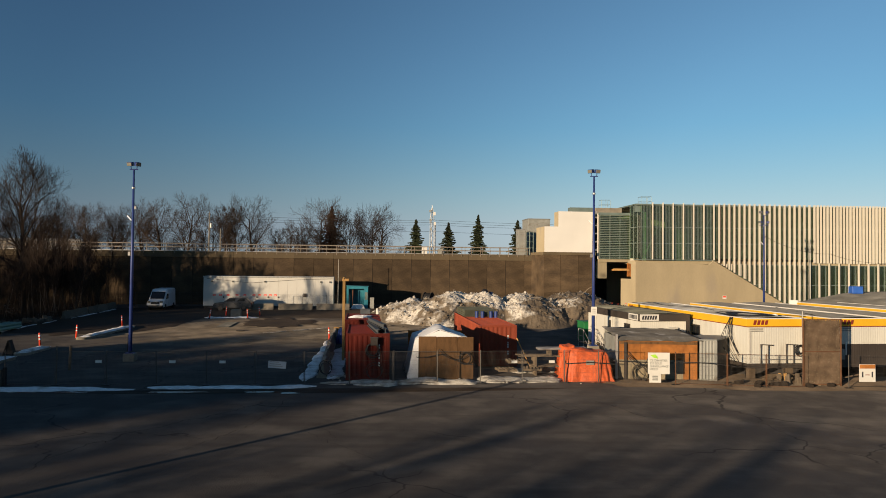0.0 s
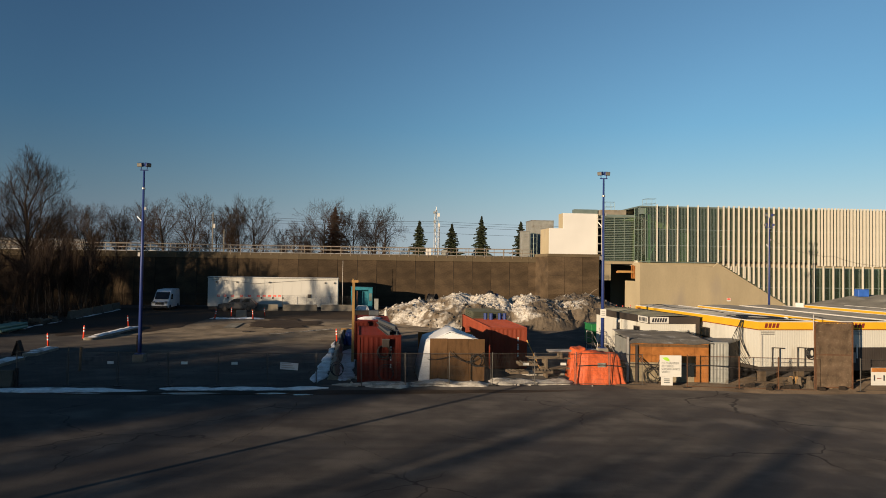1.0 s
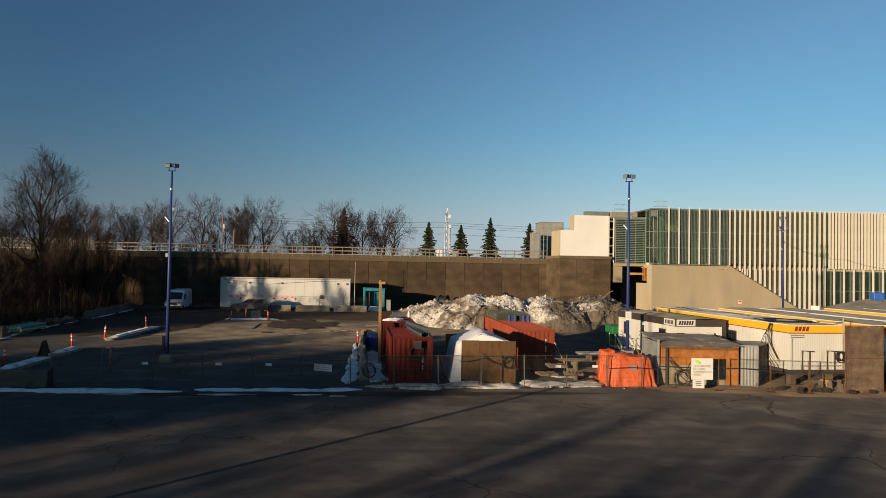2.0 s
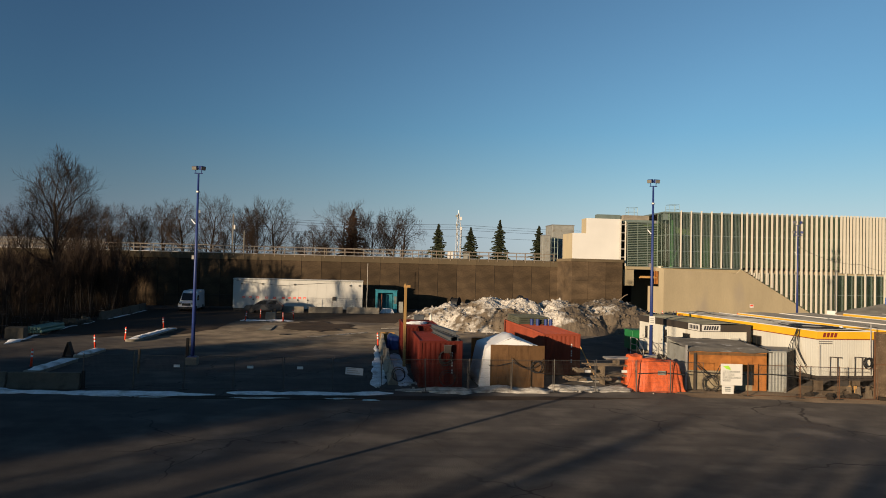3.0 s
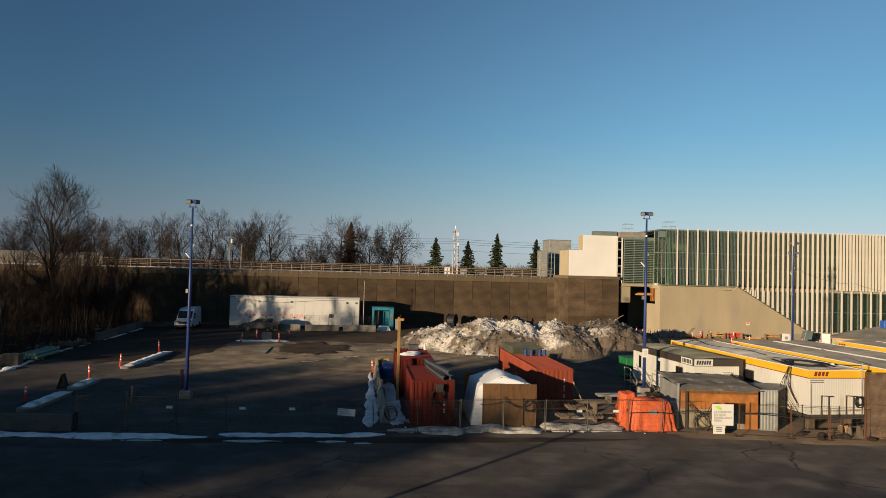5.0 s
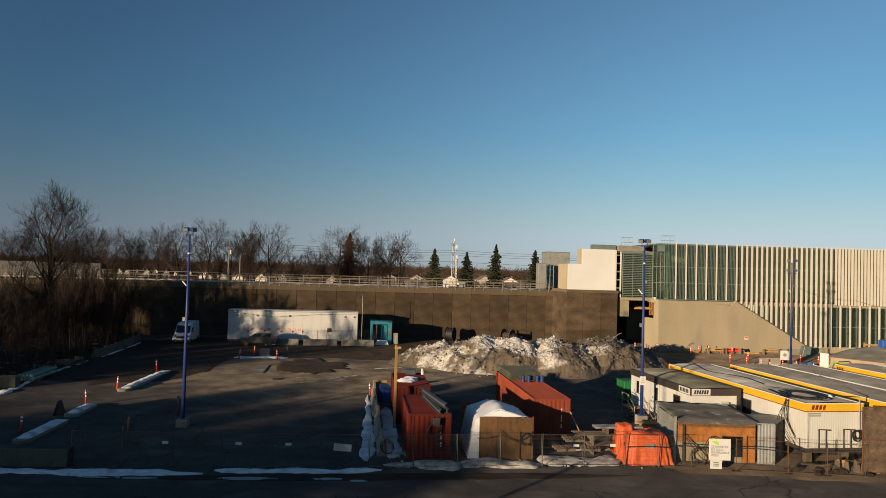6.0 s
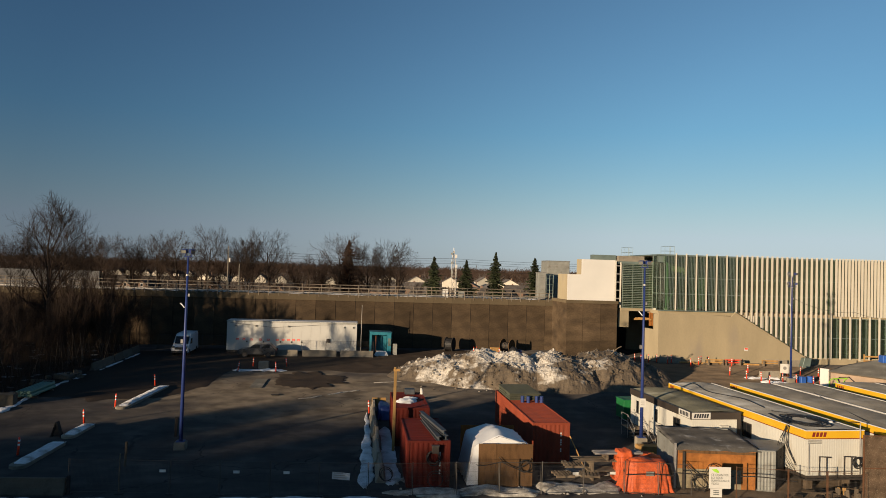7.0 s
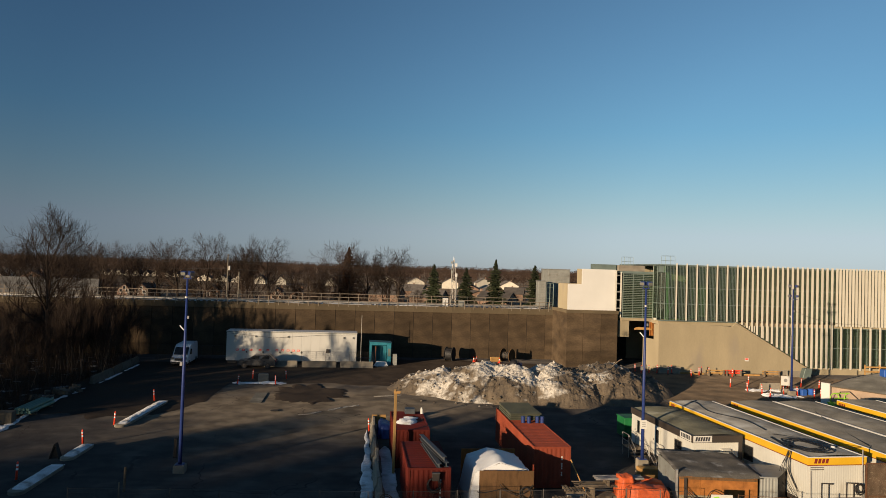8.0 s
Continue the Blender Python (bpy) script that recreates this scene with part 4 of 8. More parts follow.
def spruce(x, y, z, h, w, seed, needles=M_SPRUCE, label="dark green spruce with drooping tiered boughs"):
    """A spruce: straight trunk and drooping tiers of needle-covered boughs, uneven at the edge."""
    rnd = random.Random(seed)
    t = thing("spruce_tree", x, y, z, 0, label, "tree", "spruces behind the railway")
    part("trunk", tube([(0, 0, 0), (0, 0, h * 0.97)], [0.16, 0.02], 7), M_BARK, t)
    V, F = [], []
    n = int(h * 19)
    for i in range(n):
        f = 0.08 + 0.92 * (i / n)
        L = w * (1 - f) ** 0.85 * rnd.uniform(0.4, 1.25) + 0.1
        a = i * 2.4 + rnd.uniform(-0.3, 0.3)
        z0, droop = h * f, -0.25 - 0.25 * (1 - f)
        ca, sa = math.cos(a), math.sin(a)
        for j in range(7):
            g0 = (j + rnd.random() * 0.5) / 7
            r0, zz = L * g0, z0 + L * g0 * droop + 0.12 * g0 * g0 * L
            wd = 0.34 * L * (1.05 - g0) + 0.1
            for sgn in (-1, 1):
                b = len(V)
                px, py = r0 * ca, r0 * sa
                tx, ty = px + ca * 0.3 * L * 0.5 - sa * sgn * wd, py + sa * 0.3 * L * 0.5 + ca * sgn * wd
                V += [(px, py, zz + 0.05), (px + ca * 0.22 * L, py + sa * 0.22 * L, zz - 0.02), (tx, ty, zz - rnd.uniform(0.08, 0.3)), (px * 0.98, py * 0.98, zz - 0.14)]
                F += [(b, b + 1, b + 2), (b, b + 2, b + 3)]
    me = soup("crown", V, F, needles)
    c = new("crown", me)
    c.parent = t


for i, (x, y, h, w) in enumerate(((-5.1, 118.5, 9.0, 2.7), (0.5, 119.3, 8.6, 2.8), (5.8, 122.3, 10.2, 2.7), (12.9, 123.4, 9.4, 2.7), (-20.6, 124.5, 11.5, 3.6))):
    if i < 4:
        spruce(x, y, 5.4, h, w, i)
    else:
        spruce(x, y, 4.6, h + 1.0, w, i, M_BROWNSPRUCE, "withered brown spruce among the bare trees")

# ---- the lot: lamps, fence, islands ----
def flood_head(parent, x, y, z, yaw, tilt):
    h = part("floodlight", box(-0.18, -0.14, -0.13, 0.18, 0.16, 0.13), M_BLUE, parent, "blue floodlight housing", 0.03, at=pose(x, y, z, tilt, 0, yaw))
    part("lens", box(-0.155, -0.156, -0.105, 0.155, -0.142, 0.105), M_LENS, h)
    part("bracket", tube([(0, 0.05, -0.13), (0, 0.05, -0.34)], 0.025, 6), M_BLUE, h)


def lamp_post(x, y, base, top, yaw, label, heads, sign=False):
    g = gz(x, y)
    p = thing("lamp_post", x, y, g, yaw, label, "lamp post", "tall lamp posts on the site")
    part("concrete_base", box(-0.36, -0.36, -0.1, 0.36, 0.36, base), M_BARRIER, p, bevel=0.04)
    part("base_plate", box(-0.26, -0.26, base + 0.002, 0.26, 0.26, base + 0.05), M_BLUE, p)
    part("pole", tube([(0, 0, base + 0.05), (0, 0, top * 0.5), (0, 0, top - 0.5)], [0.125, 0.1, 0.06], 12), M_BLUE, p, smooth=True)
    part("cross_arm", tube([(-0.26, 0, top - 0.46), (0.26, 0, top - 0.46)], 0.035, 6), M_BLUE, p)
    for hx, hyaw, tl in heads:
        flood_head(p, hx, -0.05, top - 0.12, hyaw, tl)
    part("collar", tube([(0, 0, top - 1.72), (0, 0, top - 1.62)], 0.11, 8), M_STEEL, p)
    part("camera_arm", tube([(-0.36, 0, top - 3.5), (-0.1, 0, top - 3.8)], 0.038, 6), M_BANDWHITE, p)
    part("junction_box", box(0.09, -0.07, top - 3.06, 0.19, 0.06, top - 2.88), M_STEEL, p)
    part("junction_box", box(-0.24, -0.1, top - 6.1, -0.09, 0.08, top - 5.85), M_STEEL, p)
    if sign:
        s = part("sign_plate", box(-0.2, -0.2, 3.05, 0.2, -0.175, 3.65), M_SIGNWHITE, p, "white notice strapped to the pole")
        for k in range(3):
            part("print_bar", box(-0.12, -0.206, 3.2 + 0.13 * k, 0.12, -0.202, 3.24 + 0.13 * k), M_STEEL, s)
    return p


lamp_post(-20.32, 44.95, 0.5, 12.95, 8, "blue steel lamp post with two floodlights, lot asphalt around", ((-0.22, -15, 12), (0.24, 40, 12)))
lamp_post(10.40, 47.9, 0.95, 13.15, 0, "blue steel lamp post with two floodlights and a white notice", ((-0.24, -40, 10), (0.22, 15, 10)), True)
# out of view; added for the long thin shadow across the near lot
lamp_post(-19.2, 10.15, 0.6, 12.8, 8, "unseen blue lamp post with two floodlights, added to cast a shadow line", ((-0.22, -15, 12), (0.24, 40, 12)))
p3 = lamp_post(36.4, 78.8, 0.6, 12.6, 5, "dark blue lamp post with four floodlights near the station", ((-0.4, -30, 10), (0.4, 30, 10)))
flood_head(p3, -0.45, -0.05, 11.35, -60, 10)
flood_head(p3, 0.45, -0.05, 11.35, 60, 10)
part("cross_arm", tube([(-0.55, 0, 11.0), (0.55, 0, 11.0)], 0.045, 6), M_BLUE, p3)


def fence_panel_mesh(w, h):
    """Welded wire of one fence panel."""
    V, F = [], []

    def wire(a, b, r=0.0022):
        i = len(V)
        a, b = Vector(a), Vector(b)
        d = (b - a).normalized()
        s = d.cross(Vector((0, 1, 0))).normalized() * r
        V.extend([a + s, a - s, b - s, b + s, a + Vector((0, r, 0)), b + Vector((0, r, 0))])
        F.extend([(i, i + 1, i + 2, i + 3), (i + 1, i + 4, i + 5, i + 2), (i + 4, i, i + 3, i + 5)])

    n = int(w / 0.06)
    for k in range(1, n):
        wire((k * w / n, 0, 0.12), (k * w / n, 0, h - 0.03))
    for k in range(1, 7):
        wire((0, 0, 0.1 + k * (h - 0.1) / 7), (w, 0, 0.1 + k * (h - 0.1) / 7))
    return soup("wire_mesh", V, F, M_WIRE)


def fence_run(points, pitch, h, label, rust=0.3):
    rnd = random.Random(len(points))
    mesh = {}
    for (xa, ya), (xb, yb) in zip(points, points[1:]):
        d = math.hypot(xb - xa, yb - ya)
        n = max(1, round(d / pitch))
        w = round(d / n - 0.08, 3)
        if w not in mesh:
            mesh[w] = fence_panel_mesh(w, h)
        yaw = math.degrees(math.atan2(yb - ya, xb - xa))
        for i in range(n):
            x, y = xa + (xb - xa) * i / n, ya + (yb - ya) * i / n
            f = thing("wire_fence", x, y, None, yaw + rnd.uniform(-1.0, 1.0), label, "fence", "temporary fence along the lot")
            m = M_POST if rnd.random() > rust else RUSTY
            part("upright", tube([(0, 0, 0), (rnd.uniform(-0.02, 0.02), 0, h + 0.04)], 0.026, 6), m, f)
            part("frame_bar", tube([(0, 0, h - 0.02), (w, 0, h - 0.02)], 0.012, 6), m, f)
            part("frame_bar", tube([(0, 0, 0.1), (w, 0, 0.1)], 0.012, 6), m, f)
            part("frame_bar", tube([(w, 0, 0.08), (w, 0, h)], 0.012, 6), m, f)
            piece("wire_mesh", mesh[w], f, pose(0, 0, 0))
            part("foot", box(-0.2, -0.1, 0, 0.2, 0.1, 0.05), M_BLACK, f)


M_WIRE = mat("dull_wire", (0.09, 0.08, 0.07), 0.7, 0.3, size=0.5, grain=0.05, var=0.3, bump=0)
M_POST = mat("dull_steel_post", (0.075, 0.068, 0.06), 0.6, 0.4, size=0.5, grain=0.03, var=0.25)
RUSTY = mat("rusty_steel", (0.12, 0.06, 0.033), 0.8, 0.2, size=0.3, grain=0.02, var=0.3)
fence_run([(-22.8, 36.1), (-7.3, 36.95)], 2.42, 1.8, "grey temporary fence panel with welded wire on feet", 0.0)
fence_run([(-7.3, 36.95), (6.85, 38.75), (10.6, 38.6)], 2.42, 1.8, "partly rusted temporary fence panel with welded wire", 0.4)
fence_run([(12.9, 38.3), (15.7, 38.1), (19.8, 37.75)], 2.2, 1.8, "rusty temporary fence panel with welded wire on feet", 0.9)
fence_run([(22.2, 37.9), (34, 38.6)], 2.35, 1.8, "weathered temporary fence panel before the office trailers", 0.6)


def snow_strip(points, width, height, seed, label, group="snow along the fence", name="snow_bank", taper=1.0, rag=1.0, material=None):
    """A low ragged bank of old snow along a line; taper: its width at the end against the start."""
    V, F, m, n = [], [], 13, 0
    total = sum(math.hypot(b[0] - a[0], b[1] - a[1]) for a, b in zip(points, points[1:]))
    gone = 0.0
    for (xa, ya), (xb, yb) in zip(points, points[1:]):
        d = math.hypot(xb - xa, yb - ya)
        k = max(2, int(d / 0.2))
        nx, ny = -(yb - ya) / d, (xb - xa) / d
        for i in range(k + 1):
            f = i / k
            x, y = xa + (xb - xa) * f, ya + (yb - ya) * f
            along = (gone + d * f) / total
            ends = min(1, 12 * along, 12 * (1 - along))
            s = (0.7 + rag * (0.5 * noise.noise((x * 0.4, y * 0.4, seed)) + 0.3 * noise.noise((x * 1.5, y * 1.5, seed)))) * (1 + (taper - 1) * along) * (0.15 + 0.85 * ends)
            off = rag * 0.35 * width * noise.noise((x * 0.5, y * 0.5, seed + 20))
            hh = height * (0.55 + 0.8 * noise.noise((x * 0.7, y * 0.7, seed + 5))) * ends
            for j in range(m):
                q = j / (m - 1) * 2 - 1
                w = width * s * (1 + rag * 0.3 * noise.noise((x * 2.1, q * 1.5 + y * 2, seed + 9)))
                px, py = x + nx * (q * w + off), y + ny * (q * w + off)
                dome = max(0, 1 - q * q) ** 0.5
                V.append((px, py, gz(px, py) + 0.015 - 0.06 * (abs(q) > 0.99) + dome * max(0.025, hh) * (1 + 0.5 * noise.noise((px * 1.7, py * 1.7, 1)) + 0.35 * noise.noise((px * 5, py * 5, 2)))))
            n += 1
        gone += d
    F = [(i * m + j, (i + 1) * m + j, (i + 1) * m + j + 1, i * m + j + 1) for i in range(n - 1) for j in range(m - 1)]
    ob = new(name, soup(name, V, F, material or M_SNOW, True))
    return tagged(ob, label, "snow", group)


snow_strip([(-38, 33.9), (-22, 34.9), (-15.6, 35.2)], 0.75, 0.13, 1, "long low bank of grey snow beside the fence")
snow_strip([(-15.2, 35.8), (-9, 36.2), (-6.6, 36.6)], 0.55, 0.10, 2, "thin bank of icy snow beside the fence")
snow_strip([(-6.6, 37.6), (-2.4, 38.2), (2.2, 38.8)], 1.05, 0.2, 3, "dirty snow heaped under the fence", material=M_DIRTYSNOW)
snow_strip([(-5.4, 39.6), (-4.9, 41.4), (-4.9, 43.0)], 0.7, 0.18, 14, "dirty snow beside the red container", material=M_DIRTYSNOW)
snow_strip([(2.0, 39.3), (4.6, 39.7), (6.9, 39.8)], 1.5, 0.16, 4, "dirty snow heaped beside broken pallets", material=M_DIRTYSNOW)
snow_strip([(4.2, 42.2), (6.0, 42.6), (7.4, 43.4)], 0.9, 0.2, 15, "trodden snow among the timber", material=M_DIRTYSNOW)
snow_strip([W(-2.9, 38.9), W(-2.7, 44), W(-2.5, 58)], 0.82, 0.12, 5, "snow drifted against the concrete barriers", taper=0.22, rag=0.6)
snow_strip([W(-1.4, 39.4), W(-1.3, 46), W(-1.25, 53)], 0.85, 0.08, 6, "snow lying between barriers and red container", rag=0.4)
snow_strip([(-37.4, 52.5), (-39.2, 62.4), (-39.8, 71.4)], 0.5, 0.14, 8, "patchy snow along the wood's edge")
snow_strip([(-39.6, 72.6), (-40.4, 80), (-41.2, 87)], 0.32, 0.14, 9, "thin snow at the foot of the barriers", rag=0.5)


def puddle(x, y, a, b, yaw, seed):
    rnd = random.Random(seed)
    bm = bmesh.new()
    vs = [bm.verts.new((a * r * math.cos(t), b * r * math.sin(t), 0)) for t, r in ((k * math.tau / 24, rnd.uniform(0.75, 1.1)) for k in range(24))]
    bm.faces.new(vs)
    solo("puddle", bm, M_WATER, pose(x, y, gz(x, y) + 0.03, 0, 0, yaw), "shallow puddle of meltwater on asphalt", "puddle", "puddles by the fence", "structure")


M_WATER = mat("still_water", (0.02, 0.022, 0.025), 0.06, size=2, grain=0.3, var=0.1, bump=0.02, spec=0.5)
for i, q in enumerate(((-13.2, 34.6, 1.5, 0.28, 4), (-9.2, 34.9, 0.8, 0.22, 6), (-7.6, 34.7, 0.5, 0.2, 0), (-18.5, 34.2, 1.1, 0.2, 5), (-20.5, 34.1, 0.7, 0.15, 5))):
    puddle(*q, i)


def crack(points, width, seed):
    """A wandering open crack in the asphalt, as a sunken dark line."""
    rnd = random.Random(seed)
    pts = []
    for (xa, ya), (xb, yb) in zip(points, points[1:]):
        k = max(2, int(math.hypot(xb - xa, yb - ya) / 0.3))
        for i in range(k):
            pts.append((xa + (xb - xa) * i / k + rnd.gauss(0, 0.06), ya + (yb - ya) * i / k + rnd.gauss(0, 0.06)))
    V, F = [], []
    for i, (x, y) in enumerate(pts):
        w = width * rnd.uniform(0.2, 0.9)
        V += [(x - w, y - w * 0.3, gz(x, y) + 0.034), (x + w, y + w * 0.3, gz(x, y) + 0.034)]
        if i:
            F.append((2 * i - 2, 2 * i - 1, 2 * i + 1, 2 * i))
    tagged(new("asphalt_crack", soup("asphalt_crack", V, F, M_TAR)), "dark open crack in the asphalt", "crack", "cracks in the asphalt", "structure")


M_TAR = mat("tar_and_shadow", (0.02, 0.019, 0.018), 0.9, size=1, grain=0.05, var=0.3)
crack([(-7.4, 33.5), (-7.3, 31), (-7.6, 28), (-8.3, 25.5), (-9.5, 23)], 0.022, 1)
crack([(4.6, 37.3), (5.6, 34), (6.8, 30.6)], 0.016, 2)
crack([(7.4, 33.5), (8.2, 32), (8.6, 30.9), (8.9, 30.2), (8.2, 29.7), (7.0, 29.4)], 0.032, 3)
crack([(6.8, 30.6), (9.5, 27), (14, 25.6), (20, 25.2)], 0.014, 4)
crack([(-3.8, 26), (-5.2, 28.2), (-5.4, 27.0), (-2, 23)], 0.014, 5)
crack([(9, 27.2), (12, 28.6), (17, 28.2), (22, 28.6)], 0.012, 6)
crack([(-14, 26), (-11, 24.5), (-8.3, 25.5)], 0.012, 7)
crack([(1, 20.5), (5, 21), (9, 20.3), (14, 21)], 0.012, 8)
crack([(-22, 66), (-19.5, 66.3), (-18, 70), (-14, 72)], 0.03, 9)
crack([(-30, 60), (-24, 58), (-14, 60.5), (-8, 62)], 0.03, 10)


def island(points, w, label):
    """A kerbed traffic island with snow lying on it."""
    (xa, ya), (xb, yb) = points
    L, yaw = math.hypot(xb - xa, yb - ya), math.degrees(math.atan2(yb - ya, xb - xa))
    isl = thing("traffic_island", xa, ya, None, yaw, label, "traffic island", "snowy islands in the lot")
    n, r = 10, w / 2
    out = [(r + r * math.cos(math.pi / 2 + math.pi * k / n) - r * 0, r * math.sin(math.pi / 2 + math.pi * k / n)) for k in range(n + 1)]
    out += [(L - r + r * math.cos(-math.pi / 2 + math.pi * k / n), r * math.sin(-math.pi / 2 + math.pi * k / n)) for k in range(n + 1)]
    rise = gz(xb, yb) - gz(xa, ya)
    bm = prism(out, -0.1, 0.17, "z")
    for v in bm.verts:
        v.co.z += rise * max(0, min(1, v.co.x / L))
    part("kerb", bm, M_BARRIER, isl, bevel=0.02)
    V, F, m, k = [], [], 7, int(L / 0.3)
    for i in range(k + 1):
        f = i / k
        x = 0.45 + (L - 0.6) * f
        for j in range(m):
            q = j / (m - 1) * 2 - 1
            yy = q * (r - 0.06) * (1 + 0.15 * noise.noise((x, q, 2)))
            edge = max(0, (1 - q ** 4)) * min(1, 6 * f, 6 * (1 - f))
            V.append((x, yy, 0.165 + rise * f + edge * (0.12 + 0.08 * noise.noise((x * 1.2, yy * 2, 7)))))
    F = [(i * m + j, (i + 1) * m + j, (i + 1) * m + j + 1, i * m + j + 1) for i in range(k) for j in range(m - 1)]
    s = new("snow_cover", soup("snow_cover", V, F, M_SNOW, True))
    s.parent = isl
    tagged(s, "crusted snow on the island")


island([(-29.3, 55.6), (-29.6, 65.5)], 0.95, "long kerbed island under crusted snow")
island([(-28.6, 46.5), (-28.9, 50.3)], 0.95, "short kerbed island under crusted snow")
island([(-27.9, 39.8), (-28.35, 45.4)], 1.0, "kerbed island end under crusted snow")


def delineator(x, y, lean, label, group, h=1.05, z=None):
    """A plastic marker post with two reflective bands on a rubber foot."""
    d = thing("delineator", x, y, z, 0, label, "marker post", group)
    d.matrix_world = d.matrix_world @ pose(0, 0, 0, 0, lean, 0)
    part("post", tube([(0, 0, 0.06), (0, 0, h - 0.05), (0, 0, h)], [0.075, 0.055, 0.03], 10), M_REDORANGE, d, smooth=True)
    for f in (0.55, 0.76):
        part("band", tube([(0, 0, h * f), (0, 0, h * (f + 0.1))], 0.066 - 0.0 * f, 10), M_BANDWHITE, d)
    part("foot", tube([(0, 0, 0), (0, 0, 0.06)], [0.2, 0.17], 8), M_BLACK, d)
    return d


for i, (x, y, l) in enumerate(((-29.3, 42.4, 3), (-29.35, 50.3, -4), (-29.9, 56.2, 3), (-30.6, 65.7, -5))):
    delineator(x, y, l, "orange marker post with white bands beside a snowy island", "marker posts on the lot", 1.15)
for x, y, l in ((-25.7, 75.6, 8), (-21.6, 75.9, -3), (-24.9, 78.8, 2), (-21.2, 79.4, -6)):
    delineator(x, y, l, "orange marker post round the snowy patch", "marker posts on the lot", 1.05)
delineator(*W(-2.35, 57.5), -4, "orange marker post at the barriers' end", "marker posts on the lot", 1.1)

snow_strip([(-26.4, 76.0), (-23.4, 76.6), (-20.6, 76.9)], 1.1, 0.16, 12, "flat patch of snow between marker posts")
solo("concrete_block", box(-0.55, -0.4, 0, 0.55, 0.4, 0.85), M_BARRIER, pose(-23.4, 77.6, gz(0, 77.6), 0, 0, 10), "grey concrete block standing in snow", "concrete block", bevel=0.06)


def a_frame(x, y):
    f = thing("sign_trestle", x, y, None, 12, "dark wooden A-shaped trestle sign standing edge-on", "trestle sign")
    part("board", prism([(-0.34, 0), (-0.28, 0), (0.02, 1.0), (-0.04, 1.0)], -0.3, 0.3, "y"), M_DARK, f)
    part("board", prism([(0.34, 0), (0.28, 0), (-0.02, 0.99), (0.04, 0.99)], -0.3, 0.3, "y"), M_DARK, f)
    part("side_cheek", prism([(-0.27, 0.1), (0.27, 0.1), (0.0, 0.9)], -0.22, -0.18, "y"), M_DARK, f)


a_frame(-29.55, 47.1)
solo("wooden_post", tube([(0, 0, 0), (0, 0, 1.45)], 0.08, 8), M_GREYWOOD, pose(-22.1, 41.0, gz(0, 41), 0, 2, 0), "short grey wooden post in the lot", "post")
solo("wooden_post", box(-0.1, -0.1, 0, 0.1, 0.1, 1.35), M_DARK, pose(-21.8, 48.0, gz(0, 48), 0, 1, 12), "short dark square post near a lamp base", "post", bevel=0.02)
solo("sign_post", tube([(0, 0, 0), (0, 0, 2.0)], 0.035, 8), M_GREYWOOD, pose(-20.4, 36.6, gz(0, 36), 0, 0, 0), "thin grey steel post rising behind the fence", "post")


# stained barrier concrete in a darker copy, with the wood's shade in its colour
M_SHADECONCRETE = mat("shaded_barrier_concrete", (0.135, 0.118, 0.092), 0.9, size=0.7, grain=0.05, var=0.3, dirt=(0.07, 0.06, 0.045), dirt_amount=0.35, dirt_size=0.7, shade=0.15)
JERSEY = [(-0.3, 0), (0.3, 0), (0.3, 0.08), (0.16, 0.33), (0.09, 0.85), (-0.09, 0.85), (-0.16, 0.33), (-0.3, 0.08)]


def jersey(x, y, yaw, length, label, group, material=None):
    return solo("concrete_barrier", prism([(b, c) for b, c in JERSEY], -length / 2, length / 2, "x"), material or M_BARRIER, pose(x, y, gz(x, y) - 0.02, 0, 0, yaw), label, "concrete barrier", group, bevel=0.02)


for i in range(6):
    x, y = W(-2.0 + random.uniform(-0.05, 0.05), 41.5 + i * 3.35)
    jersey(x, y, YAW + 90 + random.uniform(-1.5, 1.5), 3.25, "grey concrete barrier in a row, snow drifted against it", "barriers beside the red containers")
for i in range(5):
    x, y = W(-31.0, 78.6 + i * 3.1)
    jersey(x, y, YAW + 90 + random.uniform(-2, 2), 2.95, "grey weathered concrete barrier along the wood's edge, darkened for shade", "barriers along the wood", M_SHADECONCRETE)
for u0, u1 in ((-15.0, -10.9), (-10.3, -6.0), (-5.5, -1.3)):
    x, y = W((u0 + u1) / 2, 90.1)
    jersey(x, y, YAW + random.uniform(-1, 1), u1 - u0, "tan concrete barrier before the white trailer", "barriers before the white trailer")


def rubble(x, y, n, spread, seed, label):
    rnd = random.Random(seed)
    t = thing("stone_heap", x, y, None, 0, label, "heap")
    for i in range(n):
        a, b, c = (rnd.uniform(0.3, 0.75) for _ in range(3))
        bm = box(-a / 2, -b / 2, 0, a / 2, b / 2, c * 0.7)
        for v in bm.verts:
            v.co += Vector((rnd.gauss(0, 0.05), rnd.gauss(0, 0.05), rnd.gauss(0, 0.04)))
        part("block", bm, M_SHADECONCRETE, t, bevel=0.03, at=pose(rnd.gauss(0, spread), rnd.gauss(0, spread * 1.3), rnd.uniform(0, 0.55) * max(0, 1 - i / n), rnd.uniform(-12, 12), rnd.uniform(-12, 12), rnd.uniform(0, 180)))


for i in range(2):
    jersey(-24.7 - i * 3.7, 35.9 - 0.25 * i, 4, 3.6, "weathered concrete barrier at the fence's end, darkened for shade", "barriers at the fence", M_SHADECONCRETE)
solo("wooden_post", box(-0.07, -0.07, 0, 0.07, 0.07, 0.95), M_DARK, pose(-22.75, 36.0, 0, 0, 0, 0), "short dark post beside a barrier", "post")

